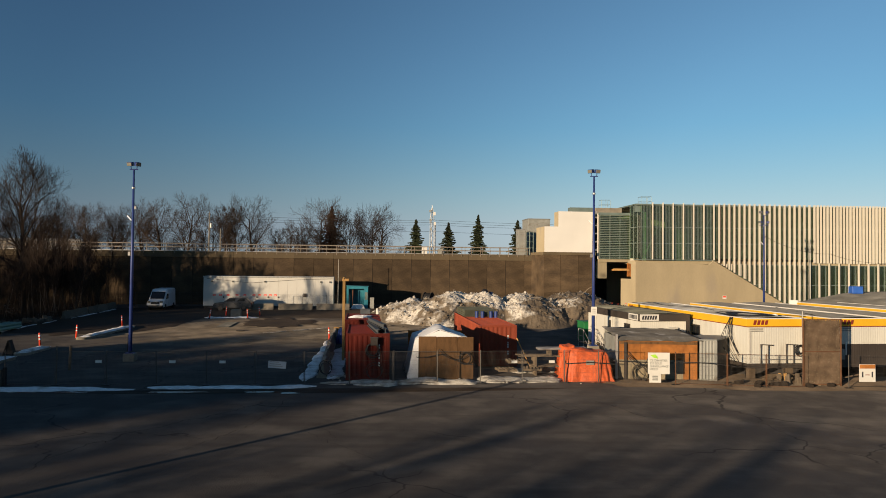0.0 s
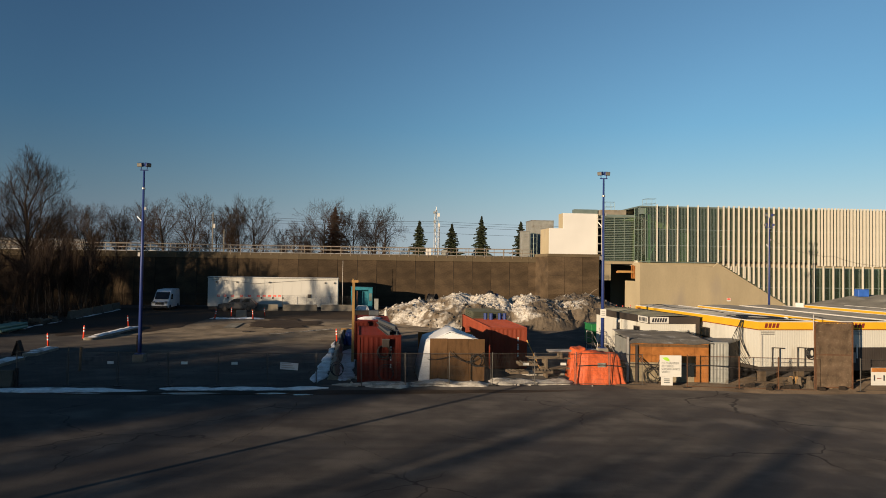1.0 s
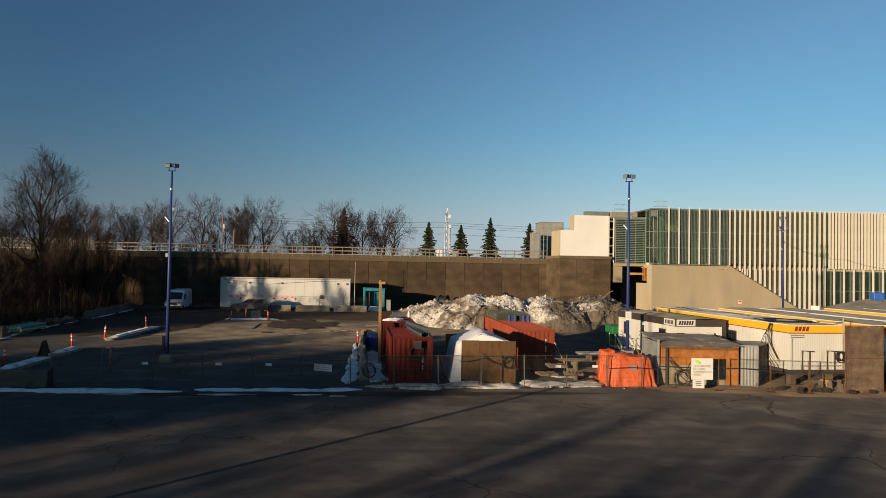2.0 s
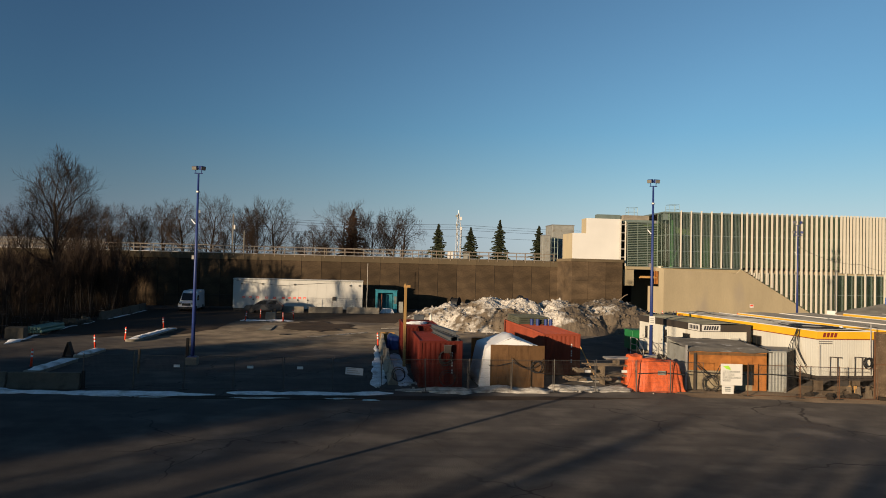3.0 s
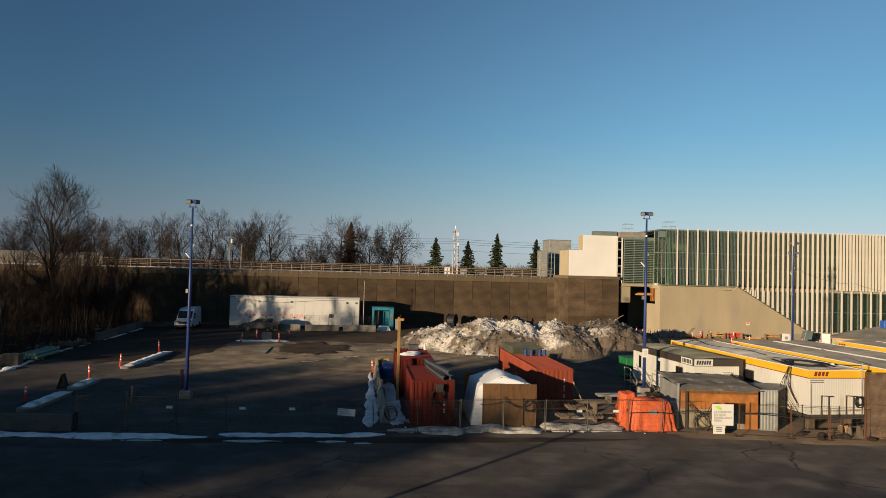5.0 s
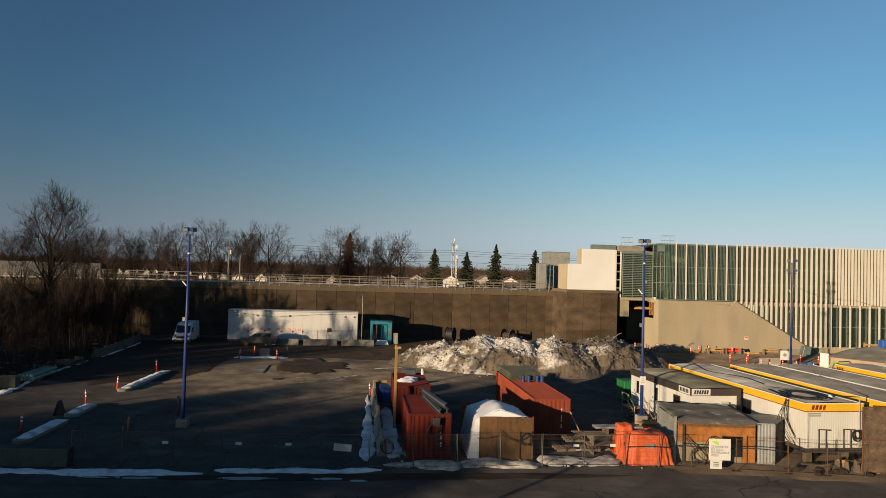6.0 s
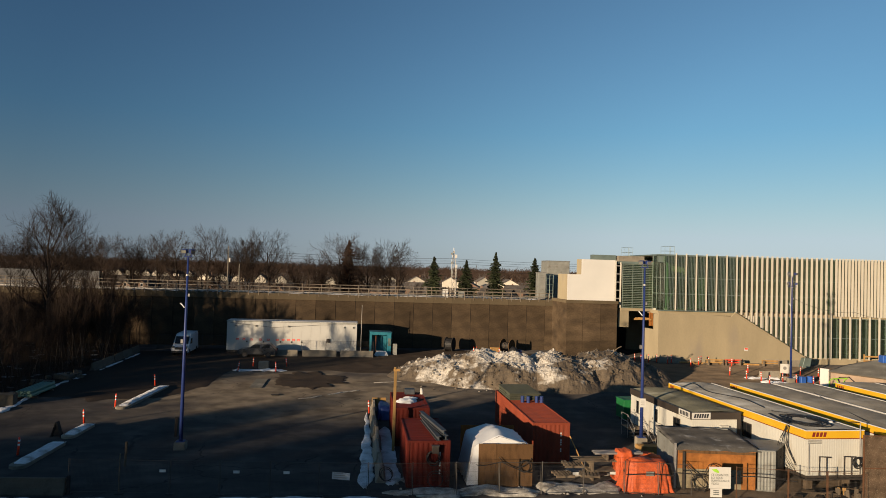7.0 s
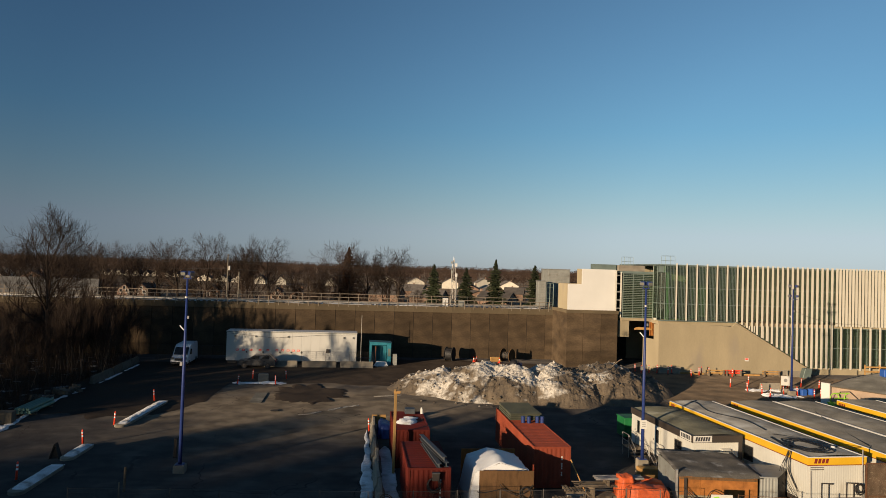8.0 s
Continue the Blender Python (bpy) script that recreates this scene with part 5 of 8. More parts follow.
rubble(*W(-31.6, 72.5), 16, 0.8, 1, "heap of broken concrete blocks at the wood's edge")
rubble(*W(-31.9, 68.8), 8, 0.6, 2, "few broken blocks and rubble on snow")
solo("concrete_block", box(-0.7, -0.5, 0, 0.7, 0.5, 0.9), M_SHADECONCRETE, pose(*W(-31.5, 60.2), gz(0, 60), 0, 0, 15), "grey concrete block at the wood's edge", "concrete block", bevel=0.06)


def pipe_stack():
    x, y = W(-31.2, 64.6)
    p = thing("pipe_stack", x, y, None, YAW + 90, "stack of pale green plastic pipes on skids", "pipes")
    for i, (a, z) in enumerate(((-0.6, 0.2), (-0.3, 0.2), (0, 0.2), (0.3, 0.2), (0.6, 0.2), (-0.45, 0.46), (-0.15, 0.46), (0.15, 0.46), (0.45, 0.46))):
        part("pipe", tube([(-2.2, a, z + 0.12), (2.4 + 0.1 * (i % 3), a, z + 0.12)], 0.14, 10), M_PIPE, p)
    for q in (-1.5, 1.5):
        part("skid", box(q - 0.1, -0.9, 0, q + 0.1, 0.9, 0.17), M_GREYWOOD, p)


M_PIPE = mat("pale_green_plastic", (0.10, 0.20, 0.155), 0.5, size=0.7, grain=0.03, var=0.15, shade=0.1)
pipe_stack()

# ---- containers and sheds ----
def container(u, v, L, material, label, z=0.12, yaw=YAW, H=2.59):
    """A shipping container: origin at its near left corner, length going back."""
    x, y = W(u, v)
    w = 2.44
    c = thing("shipping_container", x, y, gz(x, y + L / 2) + z - 0.1, yaw, label, "shipping container", "red containers on the site")
    z0, z1 = 0.16, H - 0.12
    part("end_wall", corrugated(0.08, 0.06, w - 0.08, 0.06, z0, z1), material, c)
    part("side_wall", corrugated(0.05, L - 0.08, 0.05, 0.08, z0, z1), material, c)
    part("side_wall", corrugated(w - 0.05, 0.08, w - 0.05, L - 0.08, z0, z1), material, c)
    part("end_wall", corrugated(w - 0.08, L - 0.06, 0.08, L - 0.06, z0, z1), material, c)
    part("roof", box(0.08, 0.1, H - 0.06, w - 0.08, L - 0.1, H - 0.03), material, c)
    rib = mesh_of("roof_rib", box(0.1, -0.09, 0, w - 0.1, 0.09, 0.006), material)
    for k in range(int(L / 0.42)):
        piece("roof_rib", rib, c, pose(0, 0.35 + k * 0.42, H - 0.029))
    for a in (0.0, w - 0.15):
        for b in (0.0, L - 0.15):
            part("corner_post", box(a, b, 0, a + 0.15, b + 0.15, H), material, c, bevel=0.012)
    for b in (0.0, L - 0.1):
        part("top_rail", box(0.15, b, H - 0.13, w - 0.15, b + 0.1, H - 0.004), material, c)
        part("bottom_rail", box(0.15, b, 0.0, w - 0.15, b + 0.1, 0.16), material, c)
    for a in (0.0, w - 0.08):
        part("top_rail", box(a, 0.15, H - 0.1, a + 0.08, L - 0.15, H - 0.006), material, c)
        part("bottom_rail", box(a, 0.15, 0.0, a + 0.08, L - 0.15, 0.16), material, c)
    part("floor", box(0.1, 0.1, 0.1, w - 0.1, L - 0.1, 0.15), M_GREYWOOD, c)
    for k in range(9):
        if k not in (2, 6):
            part("code_bar", box(w - 0.62, 0.016, 0.75 + 0.14 * k, w - 0.54, 0.021, 0.85 + 0.14 * k), M_SIGNWHITE, c)
    return c


c1 = container(-0.62, 38.9, 5.9, M_RED, "dark red shipping container standing in snow by the fence")
container(-0.9, 47.5, 5.9, M_RED, "dark red shipping container behind another, snow on its roof")
c2 = container(7.62, 43.1, 11.8, M_ORANGERED, "long orange-red shipping container, faded and scratched")


def ring_hose(parent_pose, r, n, thick, label, name="hose_coil"):
    h = thing(name, 0, 0, 0, 0, label, "hose")
    h.matrix_world = parent_pose
    rnd = random.Random(n)
    for k in range(n):
        rr = r * rnd.uniform(0.9, 1.08)
        dx, dy = rnd.gauss(0, 0.04), rnd.gauss(0, 0.05)
        pts = [(rr * math.cos(a) + dx, 0.03 * k, rr * math.sin(a) + dy) for a in (i * math.tau / 20 for i in range(21))]
        part("loop", tube(pts, thick, 6), M_BLACK, h, smooth=True)


def cable(points, r, label, material=None, name="cable", sag=0.0):
    pts = []
    for k, (a, b) in enumerate(zip(points, points[1:])):
        for i in range(8):
            f = i / 8
            p, q = Vector(points[max(0, k - 1)]), Vector(points[min(len(points) - 1, k + 2)])
            bend = (Vector(b) - p) * 0.5 * (f - 2 * f * f + f ** 3) + (q - Vector(a)) * 0.5 * (f ** 3 - f * f)
            at = Vector(a) * (1 - 3 * f * f + 2 * f ** 3) + Vector(b) * (3 * f * f - 2 * f ** 3) + bend
            pts.append(at - Vector((0, 0, sag * 4 * f * (1 - f))))
    pts.append(Vector(points[-1]))
    return solo(name, tube(pts, r, 6), material or M_BLACK, Matrix(), label, "cable", smooth=True)


x, y = W(0.85, 38.78)
ring_hose(pose(x, y, 1.75, 0, 0, YAW), 0.36, 4, 0.03, "black hose coiled on the red container's end")
ring_hose(pose(*W(0.95, 38.62), 0.62, 0, 0, YAW), 0.42, 2, 0.018, "black hose loops on the container's end")
ring_hose(pose(*W(-1.75, 39.2), 0.75, 0, 0, YAW - 20), 0.36, 2, 0.03, "black hose ring hung on a barrier")

for k, (off, turn, z) in enumerate(((0.95, 5, 2.66), (1.3, 7, 2.66), (1.12, 9, 2.92))):
    beam = thing("steel_beam", *W(off, 41.2 + 0.2 * k), z, YAW + turn, "blue-grey steel beam lying along a red container's roof", "steel beam", "steel beams on the container")
    part("web", box(-0.015, -2.3, 0, 0.015, 3.0, 0.2), M_BEAM, beam)
    part("flange", box(-0.13, -2.3, 0.202, 0.13, 3.0, 0.225), M_BEAM, beam)
    part("flange", box(-0.13, -2.3, -0.025, 0.13, 3.0, -0.002), M_BEAM, beam)
hang = thing("hanging_box", *W(0.95, 38.62), 2.0, YAW, "dark steel box hung on the container's end", "box")
part("case", box(-0.2, 0.0, 0, 0.2, 0.2, 0.42), M_BROWNBAND, hang, bevel=0.02)
part("lid", box(-0.22, -0.02, 0.422, 0.22, 0.22, 0.45), M_BEAM, hang)
sn = snow_strip([W(-0.4, 49.2), W(0.2, 50.3), W(0.6, 51.6)], 0.8, 0.18, 21, "melting snow on the container's roof", "snow on roofs")
sn.location.z += 2.55
bx = thing("light_stand", *W(0.6, 52.6), 2.75, YAW, "small metal case with a pale cone-shaped lamp on a container", "work light")
part("case", box(-0.45, -0.3, 0, 0.3, 0.3, 0.4), M_BEAM, bx, bevel=0.03)
part("lamp_cone", tube([(0.85, 0, 0), (0.82, 0, 0.3), (0.8, 0, 0.45)], [0.12, 0.1, 0.05], 8), M_SIGNWHITE, bx)

# things on the long container
M_OLIVE = mat("dark_olive_boards", (0.06, 0.062, 0.045), 0.8, size=0.8, grain=0.04, var=0.25)
crate = thing("crate_stack", *W(7.8, 50.6), gz(0, 49) + 2.6, YAW, "stack of green-grey roofing boards on the container", "boards")
for k in range(3):
    part("board", box(0.02 * k, 0, 0.14 * k, 2.2 + 0.02 * k, 4.0, 0.14 * k + 0.12), M_OLIVE, crate)
part("cover", box(0.0, -0.05, 0.43, 2.35, 4.1, 0.5), M_OLIVE, crate, "dark green cover sheet")


def drum(x, y, z, r, h, material, label):
    d = thing("drum", x, y, z, 0, label, "drum", "blue drums on the container")
    part("shell", tube([(0, 0, 0), (0, 0, h)], r, 14), material, d, smooth=False)
    for f in (0.02, 0.35, 0.66, 0.97):
        part("hoop", tube([(0, 0, h * f - 0.02), (0, 0, h * f + 0.02)], r + 0.015, 14), material, d)


for u, v in ((8.6, 49.9), (9.0, 49.75), (9.65, 49.85), (10.0, 49.8)):
    x, y = W(u, v)
    drum(x, y, gz(0, 49.2) + 2.6, 0.13, 0.44, M_BLUE, "small blue plastic drum on the container's roof")
xa, ya = W(10.0, 42.95)
xb, yb = W(10.75, 42.1)
solo("plank", tube([(xa, ya, 1.95), (xb, yb, 0.1)], 0.04, 4), M_TIMBER, Matrix(), "pale plank leaning against the container", "plank")

# plywood crate with the white tent
def ply_crate():
    x, y = W(3.45, 39.0)
    c = thing("plywood_screen", x, y, None, YAW, "brown plywood screen of three sheets before a tent", "plywood screen")
    for i, (a, b) in enumerate(((0, 1.0), (1.01, 2.22), (2.23, 3.14))):
        part("sheet", box(a, 0.012 * (i % 2), 0.02, b, 0.05 + 0.012 * (i % 2), 2.44 - 0.02 * i), M_PLY, c, bevel=0.006)
    for q in (0.1, 1.6, 3.0):
        part("stud", box(q, 0.07, 0, q + 0.09, 0.16, 2.35), M_TIMBER, c)


ply_crate()


def tent():
    x, y = W(3.35, 39.25)
    t = thing("tarp_tent", x, y, None, YAW, "white tarpaulin draped over a low frame, ridged and creased", "tent")
    V, F, n, m = [], [], 26, 18
    for i in range(n):
        f = i / (n - 1)
        yv = 0.05 + 3.9 * f
        for j in range(m):
            g = j / (m - 1)
            peak = 0.45
            if g < 0.28:
                k = g / 0.28
                xx, zz = -0.5 + 0.45 * k ** 0.7, 0.1 + 2.1 * k
            else:
                k = (g - 0.28) / 0.72
                xx = -0.05 + 3.1 * k
                zz = 2.2 + (0.85 * min(1, k / peak) - 0.75 * max(0, (k - peak) / (1 - peak))) * (0.55 + 0.45 * math.sin(math.pi * min(1, f * 1.05 + 0.12)))
            cr = 0.05 * noise.noise((xx * 1.1 + zz * 0.6, yv * 2.3, 4)) + 0.03 * noise.noise((xx * 3, yv * 4, 2))
            V.append((xx + cr, yv, zz + cr * 1.2))
    F = [(i * m + j, i * m + j + 1, (i + 1) * m + j + 1, (i + 1) * m + j) for i in range(n - 1) for j in range(m - 1)]
    s = new("tarpaulin", soup("tarpaulin", V, F, M_TARPWHITE, True))
    s.parent = t
    so = s.modifiers.new("cloth", "SOLIDIFY")
    so.thickness = 0.015
    flap = bmesh.new()
    vs = [flap.verts.new(q) for q in ((-0.52, 0.04, 0.02), (0.25, 0.03, 0.02), (0.2, 0.03, 2.25), (-0.08, 0.05, 2.2), (-0.3, 0.05, 1.2))]
    flap.faces.new(vs)
    part("flap", flap, M_TARPWHITE, t)
    part("gable", prism([(-0.02, 2.2), (3.0, 2.2), (3.0, 2.27), (1.36, 2.76), (0.02, 2.3)], 0.06, 0.09), M_TARPWHITE, t)
    for yv in (0.2, 3.8):
        part("frame_post", box(0.1, yv, 0, 0.18, yv + 0.08, 2.2), M_TIMBER, t)
        part("frame_post", box(2.8, yv, 0, 2.88, yv + 0.08, 2.1), M_TIMBER, t)


tent()
ply2 = thing("plywood_hoarding", *W(3.2, 44.2), None, YAW, "ochre plywood hoarding behind the tent", "plywood screen")
for i in range(3):
    part("sheet", box(i * 1.17, 0, 0, i * 1.17 + 1.15, 0.05, 2.25), M_ORANGEPLY, ply2)
M_MAST = mat("weathered_pine", (0.34, 0.21, 0.08), 0.8, size=0.5, grain=0.02, var=0.2, stretch=(1, 1, 0.15))
post = thing("timber_mast", *W(-0.95, 46.4), None, YAW, "tall fresh timber post beside the red containers", "post")
part("pole", box(-0.09, -0.09, 0, 0.09, 0.09, 5.55), M_MAST, post, bevel=0.01)
part("cross_piece", box(-0.14, -0.11, 5.3, 0.3, -0.092, 5.46), M_TIMBER, post)
part("rope", tube([(0.0, -0.1, 5.4), (0.1, -0.1, 5.72)], 0.02, 5), M_BLACK, post)


def pallet(x, y, z, yaw, seed, label):
    rnd = random.Random(seed)
    p = thing("pallet", x, y, z, yaw, label, "pallet", "broken pallets and planks")
    for i in range(6):
        part("deck_board", box(i * 0.2, 0, 0.11, i * 0.2 + 0.12, 1.0 + rnd.uniform(-0.15, 0.25), 0.135), M_GREYWOOD, p)
    for q in (0, 0.45, 0.9):
        part("bearer", box(0, q, 0.0, 1.12, q + 0.09, 0.108), M_GREYWOOD, p)


for i, (x, y, z, w) in enumerate(((3.3, 40.2, 0.35, 10), (4.7, 40.3, 0.42, -6), (3.9, 40.9, 0.75, 4), (5.4, 41.0, 0.3, 15))):
    pallet(x, y, z, w, i, "broken grey pallet on dirty snow")


def timber_rack():
    """Trestle with planks and pipes behind the fence."""
    t = thing("timber_rack", 5.2, 40.9, None, 4, "rack of long planks and grey pipes behind the fence", "timber rack")
    for q in (0.3, 2.6):
        part("trestle", box(q, 0, 0, q + 0.1, 1.2, 1.1), M_GREYWOOD, t)
    for i in range(7):
        part("plank", box(-0.7 + 0.22 * (i % 3), 0.1 + 0.16 * i, 1.105 + 0.02 * (i % 2), 3.1 - 0.2 * (i % 2), 0.22 + 0.16 * i, 1.15 + 0.02 * (i % 2)), M_GREYWOOD, t)
    for i in range(3):
        part("pipe", tube([(0.5, 0.2 + 0.3 * i, 1.55), (3.4, 0.2 + 0.3 * i, 1.6)], 0.07, 8), M_STEEL, t)
    part("trestle", box(1.2, 0.1, 1.16, 1.3, 1.1, 1.48), M_GREYWOOD, t)
    part("lower_shelf", box(0.1, 0.1, 0.5, 2.9, 1.1, 0.58), M_GREYWOOD, t)


timber_rack()


def drape(name, label, L, D, H, material, seed, m, ruffle=0.12):
    """A tarpaulin pulled over a heap of goods: sagging top, folded skirts."""
    t = new(name)
    t.matrix_world = m
    tagged(t, label, "tarpaulin", "orange tarpaulins over goods")
    V, F, n = [], [], 110
    knots = ((0.0, 1.14), (0.28, 1.06), (0.6, 0.97), (0.86, 0.89), (0.97, 0.78), (1.0, 0.5), (1.02, 0.2))
    rings = [(p[0] + (q[0] - p[0]) * g / 3, p[1] + (q[1] - p[1]) * g / 3) for p, q in zip(knots, knots[1:]) for g in range(3)] + [knots[-1]]
    for hz, rr in rings:
        for k in range(n):
            a = k * math.tau / n
            sx, sy = math.copysign(abs(math.cos(a)) ** 0.4, math.cos(a)), math.copysign(abs(math.sin(a)) ** 0.4, math.sin(a))
            f = ruffle * (1.05 - hz) * (math.sin(a * 9 + seed) + 0.6 * math.sin(a * 17 + 2 * seed) + 0.5 * math.sin(a * 31 + hz * 5))
            crease = 0.07 * (abs(noise.noise((sx * 2.2, sy * 2.2, hz * 2.5 + seed))) + 0.5 * abs(noise.noise((sx * 5, sy * 5, hz * 6 + seed))))
            q = 1 + f * 0.4 - crease
            xx, yy = sx * L / 2 * rr * q, sy * D / 2 * rr * q
            zz = H * hz + 0.16 * H * hz * noise.noise((xx * 1.2, yy * 1.2, seed)) + 0.07 * hz * abs(noise.noise((xx * 3.5, yy * 3.5, seed + 3)))
            V.append((xx, yy, max(0.02, zz)))
    F = [(i * n + k, i * n + (k + 1) % n, (i + 1) * n + (k + 1) % n, (i + 1) * n + k) for i in range(len(rings) - 1) for k in range(n)]
    F.append(tuple((len(rings) - 1) * n + k for k in range(n)))
    c = new("cover", soup("cover", V, F, material, True))
    c.parent = t
    return t


d1 = drape("covered_goods", "bright orange tarpaulin over a tall heap of goods", 2.65, 1.5, 1.75, M_TARPORANGE, 1, pose(8.3, 39.7, 0.03, 0, 0, 3))
part("label_patch", box(-0.25, -0.8, 0.98, 0.2, -0.78, 1.22), M_GREYMETAL, d1)
part("strap", tube([(-1.4, -0.84, 1.05), (0, -0.86, 1.12), (1.38, -0.8, 1.02)], 0.03, 5), M_BLACK, d1)
drape("covered_goods", "orange tarpaulin over a long low stack", 2.7, 1.3, 1.35, M_TARPORANGE, 3, pose(8.75, 42.0, 0.05, 0, 0, 5))
drape("covered_goods", "folded orange tarpaulin bundled upright", 1.0, 1.1, 1.75, M_TARPORANGE, 5, pose(7.45, 41.4, 0.05, 0, 0, 10), 0.2)
solo("black_bag", tube([(0, 0, 0), (0, 0, 0.5), (0, 0, 0.95)], [0.55, 0.6, 0.25], 10), M_BLACK, pose(10.0, 41.6, 0.1), "black plastic bag of goods beside the tarpaulin", "bag", smooth=True)
lb = thing("block_stack", 10.4, 47.2, None, 4, "stacked pale timber crates at the lamp's foot", "crate")
part("crate", box(-0.5, -0.5, 0, 1.0, 0.3, 0.62), M_TIMBER, lb, bevel=0.02)
part("crate", box(1.05, -0.6, 0, 2.2, 0.2, 0.5), M_GREYWOOD, lb, bevel=0.02)

# orange shed and the grey container
def orange_shed():
    s = thing("tool_shed", 10.25, 40.05, None, -1.5, "orange plywood shed under a grey sheet roof", "shed")
    for i, (a, b) in enumerate(((0, 1.2), (1.21, 2.42), (2.43, 3.64), (3.65, 4.45))):
        part("front_sheet", box(a, 0, (1.15, 1.15, 1.15, 0.05)[i], b, 0.05, 2.32), M_ORANGEPLY, s, bevel=0.006)
    for a, b in ((0, 1.2), (1.21, 2.42), (2.43, 3.64)):
        part("lower_sheet", box(a, 0.004, 0.05, b, 0.054, 1.14), M_WORNPLY, s, "worn grey-beige plywood")
    part("head_beam", box(0.02, -0.045, 2.05, 4.43, -0.003, 2.2), M_PLY, s)
    part("side_wall", box(0, 0.07, 0.05, 0.06, 4.2, 2.35), M_GREYMETAL, s)
    part("side_wall", box(4.4, 0.07, 0.05, 4.45, 4.2, 2.35), M_GREYMETAL, s)
    part("back_wall", box(0.0, 4.21, 0.05, 4.45, 4.26, 2.6), M_GREYMETAL, s)
    V, F, n, m = [], [], 20, 14
    for i in range(n):
        for j in range(m):
            a, b = -0.15 + 4.85 * i / (n - 1), -0.2 + 4.6 * j / (m - 1)
            V.append((a, b, 2.40 + 0.14 * (j / (m - 1)) * 2 * (1 - i / (n - 1) * 0.5) + 0.07 * noise.noise((a * 1.3, b * 1.3, 3)) - (0.12 if j == 0 else 0)))
    F = [(i * m + j, (i + 1) * m + j, (i + 1) * m + j + 1, i * m + j + 1) for i in range(n - 1) for j in range(m - 1)]
    r = new("roof_sheet", soup("roof_sheet", V, F, M_SHEDROOF, True))
    r.parent = s
    so = r.modifiers.new("sheet", "SOLIDIFY")
    so.thickness = 0.03
    part("post", box(0.25, -0.14, 0, 0.37, -0.03, 2.15), M_BROWNBAND, s)
    part("post", box(-0.25, -0.1, 0, -0.12, 0.02, 2.6), M_STEEL, s, "grey gate post with hoops")


orange_shed()
gc = thing("grey_container", 14.78, 39.85, None, 0, "small grey corrugated container with a dark side", "shipping container")
part("end_wall", corrugated(0, 0, 0.92, -0.02, 0.1, 2.3, 0.2, 0.03), M_GREYMETAL, gc)
part("side_wall", corrugated(0.94, 0, 2.9, 2.5, 0.1, 2.3, 0.2, 0.03), M_BROWNBAND, gc, "dark corrugated side")
part("roof", prism([(-0.02, -0.05), (0.98, -0.06), (2.98, 2.5), (0, 2.6)], 2.302, 2.38, "z"), M_GREYMETAL, gc)
part("back_wall", box(0.0, 2.5, 0.1, 2.9, 2.56, 2.3), M_GREYMETAL, gc)
part("floor", prism([(0, 0.02), (0.92, 0.02), (2.88, 2.48), (0, 2.48)], 0.02, 0.1, "z"), M_GREYMETAL, gc)
part("corner_post", box(0.88, -0.06, 0, 1.0, 0.06, 2.3), M_GREYMETAL, gc)

# camera-notice board on the fence
def site_notice():
    s = thing("site_notice", 11.95, 38.2, 0.32, 0, "white notice board with lime mark and black wording", "sign")
    part("board", box(-0.6, 0, 0.32, 0.6, 0.03, 1.5), M_SIGNWHITE, s, bevel=0.008)
    part("lower_board", box(-0.52, 0.002, -0.15, 0.12, 0.03, 0.315), M_SIGNWHITE, s)
    part("lime_mark", prism([(-0.48, 1.36), (-0.2, 1.4), (-0.08, 1.28), (-0.06, 1.16), (-0.3, 1.22)], -0.008, -0.003, "y"), M_LIME, s)
    for i, t in enumerate(("CE CHANTIER", "EST SOUS", "SURVEILLANCE", "VIDÉO")):
        words(t, 0.165, M_GREYPRINT, s, pose(-0.5, -0.004, 0.98 - 0.16 * i, 90), squash=0.92)
    for i in range(3):
        part("print_bar", box(-0.36, -0.004, 0.18 - 0.1 * i, -0.05, -0.001, 0.23 - 0.1 * i), M_GREYPRINT, s)


site_notice()
fs = thing("fence_sign", -8.75, 36.8, 0.95, 4, "small white sign with grey print on the fence", "sign")
part("board", box(-0.47, -0.06, 0, 0.47, -0.035, 0.37), M_SIGNSHADE, fs, at=pose(0, 0, 0, 0, 4, 0))
for i in range(3):
    part("print_bar", box(-0.4, -0.066, 0.08 + 0.11 * i, 0.3 - 0.1 * i, -0.062, 0.13 + 0.11 * i), M_STEEL, fs, at=pose(0, 0, 0, 0, 4, 0))
rs = thing("rules_sign", 23.1, 37.75, 0.42, 3, "white notice with an orange head and small symbols", "sign")
part("board", box(-0.45, -0.03, 0, 0.45, 0, 0.95), M_SIGNWHITE, rs)
part("orange_head", box(-0.44, -0.036, 0.72, 0.44, -0.032, 0.94), M_ORANGEPLY, rs)
for q in (-0.27, 0.27):
    part("symbol", box(q - 0.04, -0.036, 0.25, q + 0.04, -0.032, 0.55), M_INK, rs)
part("print_bar", box(-0.12, -0.036, 0.36, 0.12, -0.032, 0.4), M_REDPRINT, rs)
for i, (x, y) in enumerate(((-14.2, 36.5), (-11.6, 36.65), (-18, 36.3), (4.0, 38.3), (6.1, 38.55))):
    solo("tag", box(-0.16, -0.05, 0, 0.16, -0.03, 0.14), M_SIGNWHITE, pose(x, y, 1.2 if i < 3 else 1.15, 0, 0, 4), "small white plate tied to the fence", "sign", "small plates on the fence")


